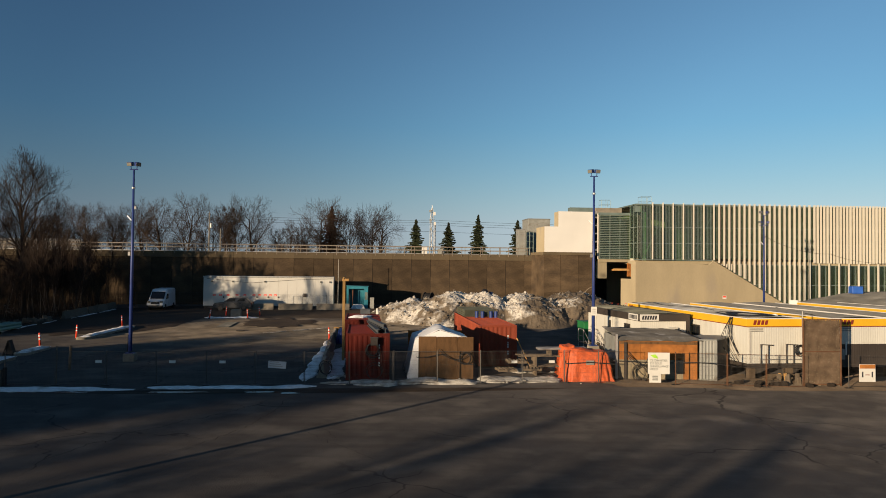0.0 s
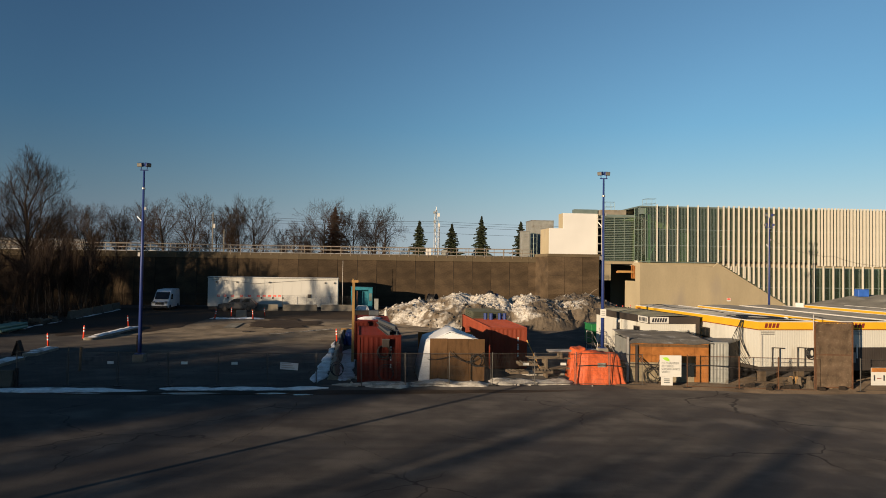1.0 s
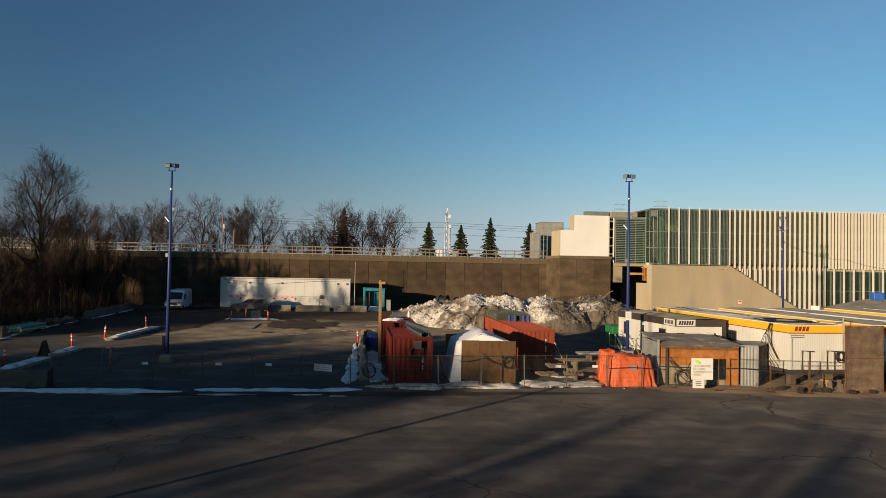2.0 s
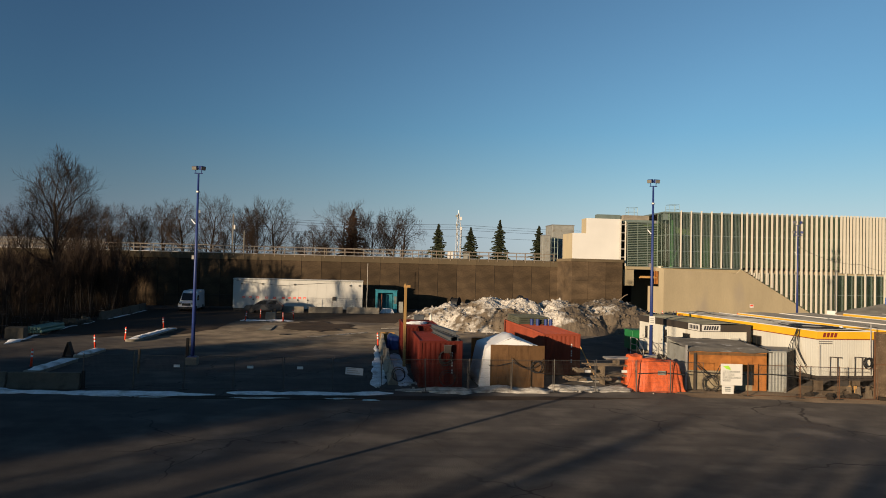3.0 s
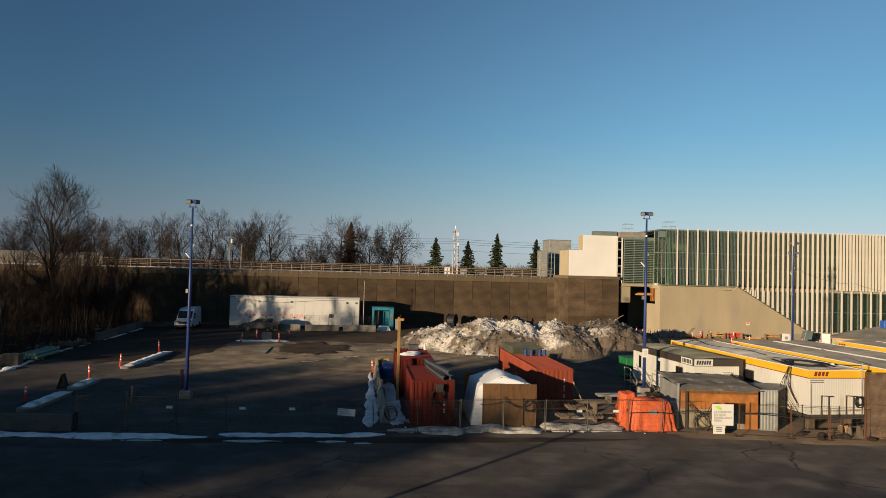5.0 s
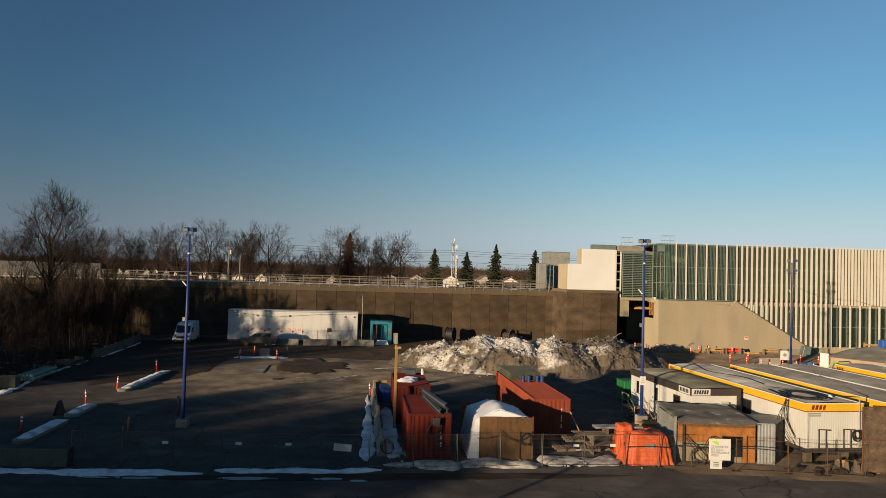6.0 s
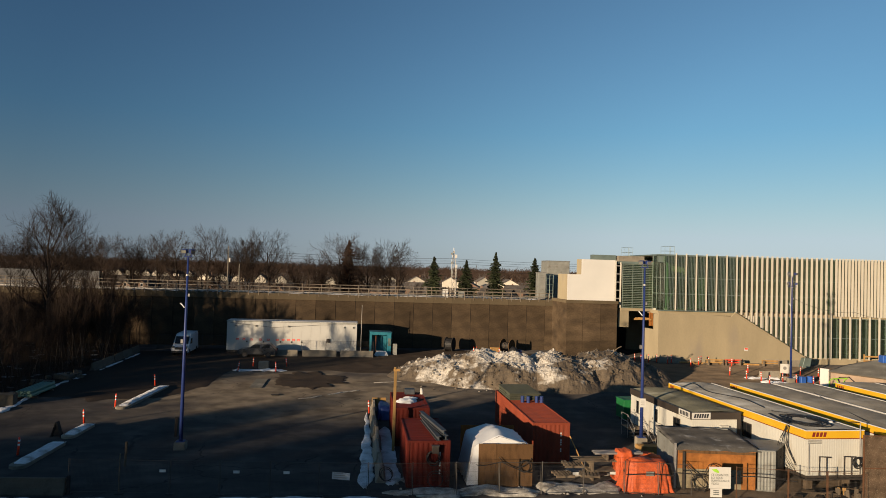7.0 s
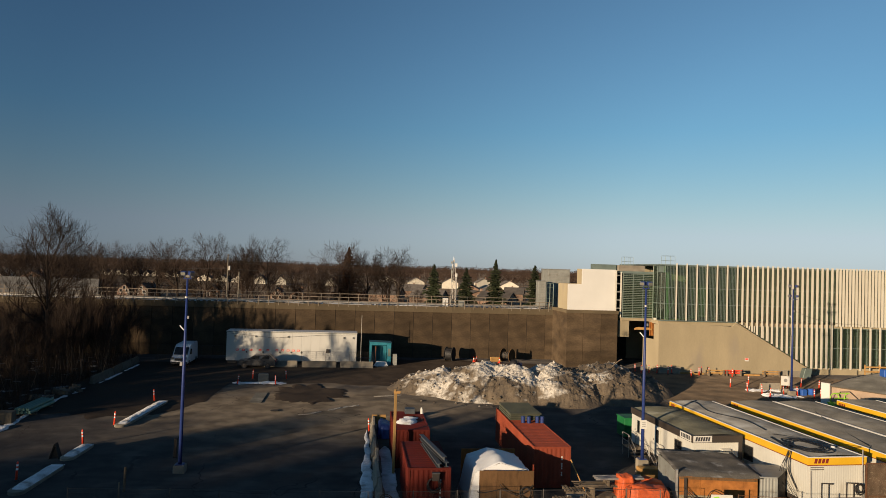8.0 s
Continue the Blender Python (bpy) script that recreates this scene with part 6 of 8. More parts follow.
# ---- office trailers ----
def brand_mark(parent, x, y, z, w, h, colour, n=4):
    """A row of slanting blocks in place of a maker's name."""
    for i in range(n):
        a = x + i * w / n
        part("mark_block", prism([(a, z), (a + w / n * 0.72, z), (a + w / n * 0.72 + h * 0.25, z + h), (a + h * 0.25, z + h)], y - 0.006, y - 0.002, "y"), colour, parent)


def window(parent, m, w, h):
    f = part("window", box(0, -0.03, 0, w, 0.0, h), M_BROWNBAND, parent, at=m)
    part("pane", box(0.06, -0.036, 0.06, w / 2 - 0.02, -0.032, h - 0.06), M_CARGLASS, f)
    part("pane", box(w / 2 + 0.02, -0.036, 0.06, w - 0.06, -0.032, h - 0.06), M_CARGLASS, f)
    part("sill", box(-0.04, -0.06, -0.05, w + 0.04, 0.0, -0.002), M_OFFICE, f)


def door(parent, m, w=0.95, h=2.05):
    d = part("door", box(0, -0.045, 0, w, 0, h), M_OFFICE, parent, at=m, bevel=0.01)
    part("door_window", box(w * 0.42, -0.052, h * 0.42, w * 0.85, -0.047, h * 0.88), M_CARGLASS, d)
    part("handle", box(0.08, -0.1, h * 0.47, 0.14, -0.05, h * 0.53), M_STEEL, d)


def office_trailer(x, y, yaw, w, L, z0, z1, fascia, label, lower=None, roof=None):
    """A site office on blocks: ribbed walls, deep fascia, flat roof. Origin at the near left corner."""
    t = thing("office_trailer", x, y, gz(x, y + L / 2), yaw, label, "office trailer", "office trailers")
    F = 0.42
    split = z0 + (z1 - z0) * 0.42
    for z_a, z_b, m in (((z0, split, lower), (split + 0.002, z1 - F, M_OFFICE)) if lower else ((z0, z1 - F, M_OFFICE),)):
        part("front_wall", corrugated(0, 0, w, 0, z_a, z_b, 0.15, 0.004), m, t)
    part("left_wall", corrugated(0, L, 0, 0, z0, z1 - F, 0.15, 0.004), M_OFFICE, t)
    part("right_wall", corrugated(w, 0, w, L, z0, z1 - F, 0.15, 0.004), M_OFFICE, t)
    part("back_wall", corrugated(w, L, 0, L, z0, z1 - F, 0.15, 0.004), M_OFFICE, t)
    o = 0.06
    part("fascia", box(-o, -o, z1 - F + 0.002, w + o, 0.0, z1), fascia, t)
    part("fascia", box(-o, L, z1 - F + 0.002, w + o, L + o, z1), fascia, t)
    part("fascia", box(-o, 0.002, z1 - F + 0.002, 0.0, L - 0.002, z1), fascia, t)
    part("fascia", box(w, 0.002, z1 - F + 0.002, w + o, L - 0.002, z1), fascia, t)
    if fascia is M_YELLOW:
        part("stripe", box(-o - 0.003, -o - 0.004, z1 - F - 0.045, w + o, -0.006, z1 - F), M_REDPRINT, t, "dark red line under the fascia")
        part("stripe", box(-o - 0.004, -0.002, z1 - F - 0.045, -0.006, L - 0.002, z1 - F), M_REDPRINT, t, "dark red line under the fascia")
    for a, b, c, d in ((-o - 0.02, -o - 0.02, w + o + 0.02, 0.02), (-o - 0.02, 0.022, 0.02, L), (w - 0.02, 0.022, w + o + 0.02, L)):
        part("drip_edge", box(a, b, z1 + 0.002, c, d, z1 + 0.05), M_BOXWHITE if fascia is not M_BROWNBAND else fascia, t)
    V, F2, n, m = [], [], 24, 9
    for i in range(n):
        for j in range(m):
            a, b = 0.025 + (w - 0.05) * j / (m - 1), 0.03 + (L - 0.04) * i / (n - 1)
            V.append((a, b, z1 + 0.01 + 0.10 * (1 - (2 * j / (m - 1) - 1) ** 2) + 0.012 * noise.noise((a, b, x))))
    F2 = [(i * m + j, i * m + j + 1, (i + 1) * m + j + 1, (i + 1) * m + j) for i in range(n - 1) for j in range(m - 1)]
    r = new("roof", soup("roof", V, F2, roof or M_TRAILERROOF, True))
    r.parent = t
    part("floor_frame", box(0.02, 0.02, z0 - 0.28, w - 0.02, L - 0.02, z0 - 0.002), M_BROWNBAND, t)
    for k in range(5):
        for q in (0.4, w - 0.8):
            part("block_pier", box(q, 0.5 + k * (L - 1.4) / 4, 0, q + 0.4, 0.9 + k * (L - 1.4) / 4, z0 - 0.282), M_SHADEWOOD, t)
    return t


a1 = office_trailer(17.5, 39.75, 9.0, 3.62, 16.3, 0.95, 3.5, M_YELLOW, "cream office trailer with yellow fascia and grey roof", None, M_FROSTROOF)
brand_mark(a1, 0.3, -0.065, 3.17, 0.95, 0.26, M_REDPRINT)
for i in range(2):
    part("print_bar", box(0.1, -0.032, 2.9 - 0.12 * i, 0.95, -0.028, 2.96 - 0.12 * i), M_STEEL, a1)
window(a1, pose(-0.02, 6.2, 1.75, 0, 0, -90), 1.0, 0.95)
for q in (0.75, 2.35):
    s = part("rack_stand", tube([(q, -0.12, 0.95), (q, -0.12, 2.05), (q + 0.75, -0.12, 2.0)], 0.04, 6), M_BROWNBAND, a1)
    part("rack_leg", tube([(q + 0.45, -0.14, 0.95), (q + 0.45, -0.14, 2.05)], 0.03, 6), M_BROWNBAND, s)
part("wall_rail", box(0.75, -0.1, 1.15, 3.3, -0.05, 1.2), M_STEEL, a1)
part("down_pipe", tube([(0.12, -0.06, 1.0), (0.12, -0.06, 2.75)], 0.03, 6), M_STEEL, a1)
part("mast_pipe", tube([(3.35, -0.14, 1.0), (3.35, -0.14, 3.95)], 0.035, 6), M_STEEL, a1)
part("ledge", box(-0.05, -0.3, 0.76, 3.55, -0.08, 0.82), M_BROWNBAND, a1, "dark step boards along the front")
a2 = office_trailer(22.75, 40.55, 9.0, 3.62, 16.2, 0.95, 3.5, M_YELLOW, "cream and brown office trailer with yellow fascia", M_BROWNBAND)
brand_mark(a2, 0.45, -0.065, 3.17, 0.95, 0.26, M_REDPRINT)
for i in range(2):
    part("print_bar", box(0.45, -0.032, 2.9 - 0.12 * i, 1.25, -0.028, 2.96 - 0.12 * i), M_STEEL, a2)
part("meter_box", box(0.3, -0.2, 1.15, 0.7, -0.02, 1.75), M_GREYMETAL, a2)
part("down_pipe", tube([(0.45, -0.08, 1.7), (0.4, -0.1, 2.6), (0.2, -0.1, 3.5)], 0.03, 6), M_BLACK, a2)
part("vent_pipe", tube([(0.85, -0.1, 1.4), (0.85, -0.1, 2.2)], 0.05, 6), M_BOXWHITE, a2)
a3 = office_trailer(26.45, 41.1, 9.0, 3.62, 16.0, 0.95, 3.52, M_BOXWHITE, "grey-roofed office trailer joined to its neighbour")
a4 = office_trailer(32.3, 42.4, 9.0, 3.62, 16.0, 0.95, 3.55, M_YELLOW, "cream office trailer with yellow fascia further along")
# marks on the far ends of the side fascias
for t, L in ((a1, 16.3), (a2, 16.2), (a4, 16.0)):
    for i in range(4):
        part("mark_block", box(-0.068, L - 0.9 + i * 0.2, 3.2, -0.062, L - 0.76 + i * 0.2, 3.4), M_REDPRINT, t)
pr = office_trailer(12.75, 44.85, 9.5, 3.42, 9.0, 0.75, 3.3, M_BROWNBAND, "white office trailer with dark fascia and olive-grey roof", None, M_OLIVEROOF)
part("name_board", box(-0.02, -0.09, 2.92, 1.28, -0.066, 3.34), M_SIGNWHITE, pr)
brand_mark(pr, 0.1, -0.094, 3.0, 1.05, 0.26, M_INK, 6)
nb = part("name_board", box(-0.09, 0.1, 2.92, -0.066, 1.5, 3.34), M_SIGNWHITE, pr)
for i in range(6):
    part("mark_block", box(-0.098, 0.25 + i * 0.19, 3.0, -0.094, 0.38 + i * 0.19, 3.26), M_INK, nb)
ac = part("air_conditioner", box(1.9, -0.28, 2.15, 2.5, -0.02, 2.5), M_OFFICE, pr, bevel=0.02)
part("grille", box(1.97, -0.286, 2.22, 2.43, -0.282, 2.44), M_GREYMETAL, ac)
part("corner_trim", box(3.2, -0.05, 0.75, 3.46, 0.02, 3.3), M_BROWNBAND, pr)
window(pr, pose(-0.02, 2.3, 1.5, 0, 0, -90), 0.9, 1.1)
door(pr, pose(-0.02, 5.3, 0.8, 0, 0, -90))
door(pr, pose(-0.02, 8.3, 0.8, 0, 0, -90))


def steps(x, y, yaw, label):
    s = thing("entrance_steps", x, y, None, yaw, label, "steps", "steps at the trailer doors")
    for i in range(4):
        part("tread", box(0, 0.28 * i, 0.18 * i + 0.12, 1.1, 0.28 * i + 0.28, 0.18 * i + 0.17), M_GREYWOOD, s)
    part("landing", box(0, 1.12, 0.68, 1.1, 2.2, 0.75), M_GREYWOOD, s)
    for q in (0.03, 1.07):
        for h in (0.5, 1.0):
            part("hand_rail", tube([(q, 0, h), (q, 1.12, h + 0.7), (q, 2.2, h + 0.7)], 0.025, 6), M_STEEL, s)
        for yv in (0.02, 1.12, 2.18):
            part("post", tube([(q, yv, 0), (q, yv, 1.0 + min(0.7, yv * 0.62))], 0.025, 6), M_STEEL, s)


steps(11.2, 47.3, 9.5, "small wooden steps with steel handrails at a trailer door")
steps(10.6, 50.4, 9.5, "small wooden steps with steel handrails at a trailer door")


def netting():
    """Tall brown mesh screen between two trailers."""
    n = thing("mesh_screen", 19.95, 38.4, None, 3, "tall brown rusty mesh screen between the trailers", "mesh screen")
    w, h = 2.2, 3.75
    for q in (0, w - 0.06):
        part("post", box(q, -0.04, 0, q + 0.06, 0.04, h), RUSTY, n)
    for z in (0.1, 1.9, h - 0.06):
        part("frame_bar", box(0.06, -0.03, z, w - 0.06, 0.03, z + 0.05), RUSTY, n)
    V, F = [], []
    rnd = random.Random(3)
    for i in range(44):
        for j in range(75):
            x, z = 0.06 + i * 0.0475, 0.1 + j * 0.0485
            b = len(V)
            y = rnd.uniform(-0.01, 0.01)
            V += [(x, y, z), (x + 0.041, y, z), (x + 0.041, y, z + 0.042), (x, y, z + 0.042)]
            if rnd.random() < 0.93:
                F.append((b, b + 1, b + 2, b + 3))
    o = new("mesh_sheet", soup("mesh_sheet", V, F, M_MESH))
    o.parent = n
    part("backing_sheet", box(0.08, 0.05, 0.1, w - 0.08, 0.08, h - 0.1), M_GREYWOOD, n)


M_MESH = mat("brown_mesh", (0.11, 0.075, 0.05), 0.85, size=0.5, grain=0.05, var=0.4)
netting()
for i in range(12):
    x = 17.8 + 0.32 * i + random.uniform(-0.15, 0.15)
    solo("cribbing_block", box(-0.35, -0.12, 0, 0.35, 0.12, random.uniform(0.14, 0.24)), M_SHADEWOOD, pose(x, 39.1 + random.uniform(-0.3, 0.4), 0.03, 0, 0, random.uniform(-35, 35)), "rough timber block under the trailer", "timber block", "timber blocks before the trailer", bevel=0.015)
for i in range(7):
    solo("loose_plank", box(-0.9, -0.06, 0, 0.9, 0.06, 0.05), M_SHADEWOOD, pose(18 + i * 0.8, 39.2 + 0.1 * (i % 3), 0.25 + 0.08 * (i % 4), 0, random.uniform(-16, 16), random.uniform(-30, 30)), "loose plank among the blocks", "plank", "loose planks before the trailer")


def roof_cables():
    rnd = random.Random(9)
    base = pose(17.5, 39.75, gz(0, 47), 0, 0, 9)

    def on(a, b, z=None):
        return base @ Vector((a, b, z or 3.54 + 0.10 * max(0, 1 - (2 * a / 3.62 - 1) ** 2)))

    for k in range(5):
        pts = [on(1.55 + (0.75 + 0.1 * k) * math.cos(q + k) + rnd.gauss(0, 0.1), 2.2 + (0.95 + 0.2 * k) * math.sin(q + k) + rnd.gauss(0, 0.1)) for q in (i * 0.7 for i in range(19))]
        cable(pts, 0.022, "thick black cable looped on the trailer roof")
    cable([on(0.6, 4.2), on(0.4, 2.2), on(-0.05, 1.4, 3.56), on(-0.3, 1.3, 2.4), on(0.15, 0.6, 1.0)], 0.02, "black cable hanging down the trailer wall")
    cable([on(0.6, 4.4), on(0.2, 2.4), on(-0.05, 1.6, 3.56), on(-0.75, 1.5, 2.2), on(-0.3, 0.9, 0.9)], 0.02, "black cable hanging down the trailer wall")
    cable([on(0.7, 4.4), on(0.3, 2.6), on(-0.05, 1.5, 3.56), on(-0.15, 1.3, 2.0), on(0.4, 0.3, 0.7)], 0.02, "black cable hanging down the trailer wall")
    for k in range(3):
        cable([on(0.5, 3.4 + 0.2 * k), on(0.1, 1.9 + 0.15 * k), on(-0.05, 1.5 + 0.1 * k, 3.56), on(-0.35 - 0.2 * k, 1.4, 2.6 - 0.3 * k), on(0.1 - 0.15 * k, 0.7 + 0.1 * k, 0.95)], 0.016, "thin black cable hanging down the trailer wall")
    cable([on(1.4, 6), on(1.8, 9), on(0.9, 12), on(1.6, 15.5), on(0.2, 16.1)], 0.02, "black cable lying along the trailer roof")
    cable([on(1.2, 5), on(2.9, 3.4), on(3.3, 2.2), on(5.0, 1.9)], 0.02, "black cable lying across the trailer roof")
    b2 = pose(22.75, 40.55, gz(0, 47), 0, 0, 9)
    cable([b2 @ Vector(q) for q in ((0.3, 2.0, 3.6), (1.9, 6.5, 3.6), (3.5, 10.2, 3.56), (4.6, 12.4, 3.6), (6.2, 13,  3.58))], 0.02, "black cable lying along the trailer roofs")
    b3 = pose(12.75, 44.85, gz(0, 47), 0, 0, 9.5)
    cable([b3 @ Vector(q) for q in ((0.2, 7.6, 3.34), (1.8, 6.6, 3.38), (1.4, 4.2, 3.38), (2.6, 2.2, 3.38), (3.5, 1.2, 3.35))], 0.02, "black cable lying on the trailer roof")
    for a, b in ((2.9, 1.7),):
        solo("roof_vent", tube([(0, 0, 0), (0, 0, 0.14)], [0.16, 0.1], 8), M_BOXWHITE, Matrix.Translation(on(a, b, 3.55)), "small white roof vent", "roof vent", "vents on the trailer roofs")


roof_cables()
ring_hose(pose(20.62, 39.95, 1.85, 0, 0, 9), 0.27, 4, 0.03, "black hose coil hung on the trailer front")
cable([(9.6, 38.9, 1.25), (12.2, 38.75, 1.18), (14.4, 38.65, 1.22), (16.4, 38.5, 1.05)], 0.03, "black hose tied along the fence before the shed")
cable([(10.4, 39.6, 1.7), (10.9, 39.3, 1.0), (11.6, 39.3, 0.35), (12.6, 39.2, 0.9), (12.2, 39.2, 0.2)], 0.022, "black cable tangled before the shed")
cable([(10.6, 39.8, 1.5), (11.5, 39.7, 0.9), (12.0, 39.6, 1.6), (13.0, 39.6, 1.1)], 0.025, "black cable strung along the shed front")
ring_hose(pose(11.3, 39.45, 0.52, 0, 0, -20), 0.42, 5, 0.017, "large black cable coil leaning on the shed")
cable([W(4.6, 38.85) + (1.75,), W(5.6, 38.83) + (1.2,), W(6.5, 38.85) + (1.7,)], 0.022, "black cable slung across the plywood screen", sag=0.1)
cable([W(3.3, 38.8) + (1.35,), W(4.7, 38.8) + (1.5,), W(6.6, 38.8) + (0.9,)], 0.022, "black cable slung across the plywood screen", sag=0.15)
ring_hose(pose(*W(6.1, 38.8), 1.25, 0, 0, YAW), 0.34, 3, 0.022, "black cable coil hung on the plywood screen")


def dumpster():
    d = thing("dumpster", 11.5, 56.6, None, 10, "green steel rubbish skip on small wheels", "skip")
    part("body", prism([(0, 0.25), (1.7, 0.25), (1.85, 1.75), (0.0, 1.75)], 0, 1.5, "y"), M_GREEN, d, bevel=0.02)
    part("lid", box(-0.05, -0.05, 1.752, 1.9, 1.55, 1.82), M_GREEN, d)
    for a, b in ((0.2, 0.2), (1.4, 0.2), (0.2, 1.2), (1.4, 1.2)):
        part("wheel", tube([(a, b, 0.12), (a + 0.08, b, 0.12)], 0.12, 10), M_BLACK, d)


dumpster()

# ---- earth patches on the lot ----
M_EARTH = mat("trodden_earth", (0.12, 0.088, 0.06), 0.95, size=1.8, grain=0.08, var=0.35, bump=0.4, dirt=(0.055, 0.045, 0.036), dirt_amount=0.4, dirt_size=2.5)
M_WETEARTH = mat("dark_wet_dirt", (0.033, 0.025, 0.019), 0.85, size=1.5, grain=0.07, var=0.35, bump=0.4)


def ground_patch(name, x, y, a, b, yaw, seed, material, label, lift=0.03, rag=1.0):
    V, F, n, m = [], [], 96, 12
    c, s = math.cos(radians(yaw)), math.sin(radians(yaw))
    for j in range(m + 1):
        for k in range(n):
            t = k * math.tau / n
            r = (1 + rag * (0.22 * noise.noise((2.2 * math.cos(t), 2.2 * math.sin(t), seed)) + 0.12 * noise.noise((6 * math.cos(t), 6 * math.sin(t), seed)))) * j / m
            dx, dy = a * r * math.cos(t), b * r * math.sin(t)
            px, py = x + c * dx - s * dy, y + s * dx + c * dy
            V.append((px, py, gz(px, py) + lift * (0.3 if j == m else 1) + 0.03 * noise.noise((px * 0.12, py * 0.12, 3)) + (0.025 * noise.noise((px, py, seed)) if j < m else 0)))
    F = [(j * n + k, j * n + (k + 1) % n, (j + 1) * n + (k + 1) % n, (j + 1) * n + k) for j in range(m) for k in range(n)]
    tagged(new(name, soup(name, V, F, material, True)), label, "ground", kind="structure")


ground_patch("ground_earth", 35, 82, 17, 12, 5, 1, M_EARTH, "trodden brown earth before the station", 0.06)
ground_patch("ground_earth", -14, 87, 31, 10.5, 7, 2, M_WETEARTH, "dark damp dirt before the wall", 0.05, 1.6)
ground_patch("ground_patch", -17.2, 71.6, 3.6, 4.8, 12, 3, M_WETEARTH, "dark wet dirt on the worn asphalt", 0.06, 2.2)
# damp dirt; this dark sheet also paints in the shade cast by the wood
ground_patch("ground_patch", -34, 73, 8, 15, 6, 5, M_WETEARTH, "damp dirt along the wood's edge, darkened for the wood's shade", 0.05)
solo("cover_slab", box(-0.6, -2.4, 0, 0.6, 2.4, 0.04), M_ROOFGREY, pose(-21.55, 68.7, gz(0, 68.7) + 0.015, 0.66, 0, 7), "flat grey concrete slab laid on the asphalt", "slab", bevel=0.02)
ground_patch("ground_wet", -6.5, 35.55, 12.5, 0.62, 6, 23, M_WETEARTH, "dark wet strip of mud along the fence", 0.02)
ground_patch("ground_earth", 21, 39.9, 13, 2.6, 3, 13, M_EARTH, "trodden brown earth before the office trailers", 0.03)
for k, line in enumerate(([(-16.2, 61.9), (-15.2, 62.5), (-14.4, 63.6)], [(-14.0, 64.0), (-12.9, 65.4), (-11.4, 66.8)], [(-10.4, 71.2), (-9.0, 71.6), (-7.6, 72.3)])):
    snow_strip(line, 0.16, 0.03, 41 + k, "thin line of dirty ice lying on the asphalt", "ice on the lot", rag=1.4, material=M_DIRTYSNOW)
M_LITTER = mat("leaf_litter", (0.040, 0.030, 0.022), 0.95, size=1.2, grain=0.06, var=0.4, bump=0.5, dirt=(0.55, 0.55, 0.56), dirt_amount=0.02, dirt_size=1.6)
ground_patch("ground_wood", -60, 58, 21, 62, 7, 6, M_LITTER, "dark leaf litter on the wood's floor with specks of snow", 0.04)
solo("manhole_cover", tube([(0, 0, 0), (0, 0, 0.03)], 0.4, 16), M_DARK, pose(-18.6, 63.2, gz(0, 63) + 0.04), "round iron manhole cover in asphalt", "manhole cover")


# ---- the ploughed snow heap ----
def pile_material():
    m = bpy.data.materials.new("dirty_snow")
    m.use_nodes = True
    t = m.node_tree
    b = t.nodes["Principled BSDF"]
    b.inputs["Roughness"].default_value = 0.85
    co = t.nodes.new("ShaderNodeTexCoord")

    def nz(scale, detail):
        n = t.nodes.new("ShaderNodeTexNoise")
        n.inputs["Scale"].default_value, n.inputs["Detail"].default_value = scale, detail
        t.links.new(co.outputs["Object"], n.inputs["Vector"])
        return n.outputs[0]

    def math_node(op, a, c):
        n = t.nodes.new("ShaderNodeMath")
        n.operation = op
        for s, v in ((n.inputs[0], a), (n.inputs[1], c)):
            if isinstance(v, bpy.types.NodeSocket):
                t.links.new(v, s)
            else:
                s.default_value = v
        return n.outputs[0]

    def rng(x, lo, hi, p, q):
        n = t.nodes.new("ShaderNodeMapRange")
        for i, v in enumerate((lo, hi, p, q)):
            n.inputs[i + 1].default_value = v
        t.links.new(x, n.inputs[0])
        return n.outputs[0]

    sep = t.nodes.new("ShaderNodeSeparateXYZ")
    t.links.new(co.outputs["Object"], sep.inputs[0])
    more = rng(sep.outputs[0], 4, 15, -0.03, 0.15)
    zones = math_node("ADD", math_node("MULTIPLY", nz(0.24, 5), 0.72), math_node("MULTIPLY", nz(1.3, 10), 0.28))
    amount = math_node("ADD", math_node("ADD", zones, more), rng(sep.outputs[2], 0.8, 3.6, 0.1, -0.06))
    fac = rng(amount, 0.465, 0.54, 0, 0.95)
    earth = t.nodes.new("ShaderNodeMix")
    earth.data_type = "RGBA"
    t.links.new(rng(nz(1.3, 8), 0.35, 0.65, 0, 1), earth.inputs[0])
    earth.inputs[6].default_value, earth.inputs[7].default_value = (0.05, 0.034, 0.02, 1), (0.135, 0.098, 0.06, 1)
    mx = t.nodes.new("ShaderNodeMix")
    mx.data_type = "RGBA"
    t.links.new(fac, mx.inputs[0])
    mx.inputs[6].default_value = (0.6, 0.55, 0.475, 1)
    t.links.new(earth.outputs[2], mx.inputs[7])
    spk = t.nodes.new("ShaderNodeMix")
    spk.data_type = "RGBA"
    t.links.new(rng(nz(4.0, 12), 0.46, 0.64, 0, 0.65), spk.inputs[0])
    t.links.new(mx.outputs[2], spk.inputs[6])
    spk.inputs[7].default_value = (0.13, 0.095, 0.06, 1)
    t.links.new(spk.outputs[2], b.inputs["Base Color"])
    bn = t.nodes.new("ShaderNodeBump")
    bn.inputs["Strength"].default_value, bn.inputs["Distance"].default_value = 0.55, 0.12
    t.links.new(nz(4.5, 8), bn.inputs["Height"])
    t.links.new(bn.outputs[0], b.inputs["Normal"])
    return m


M_PILE = pile_material()


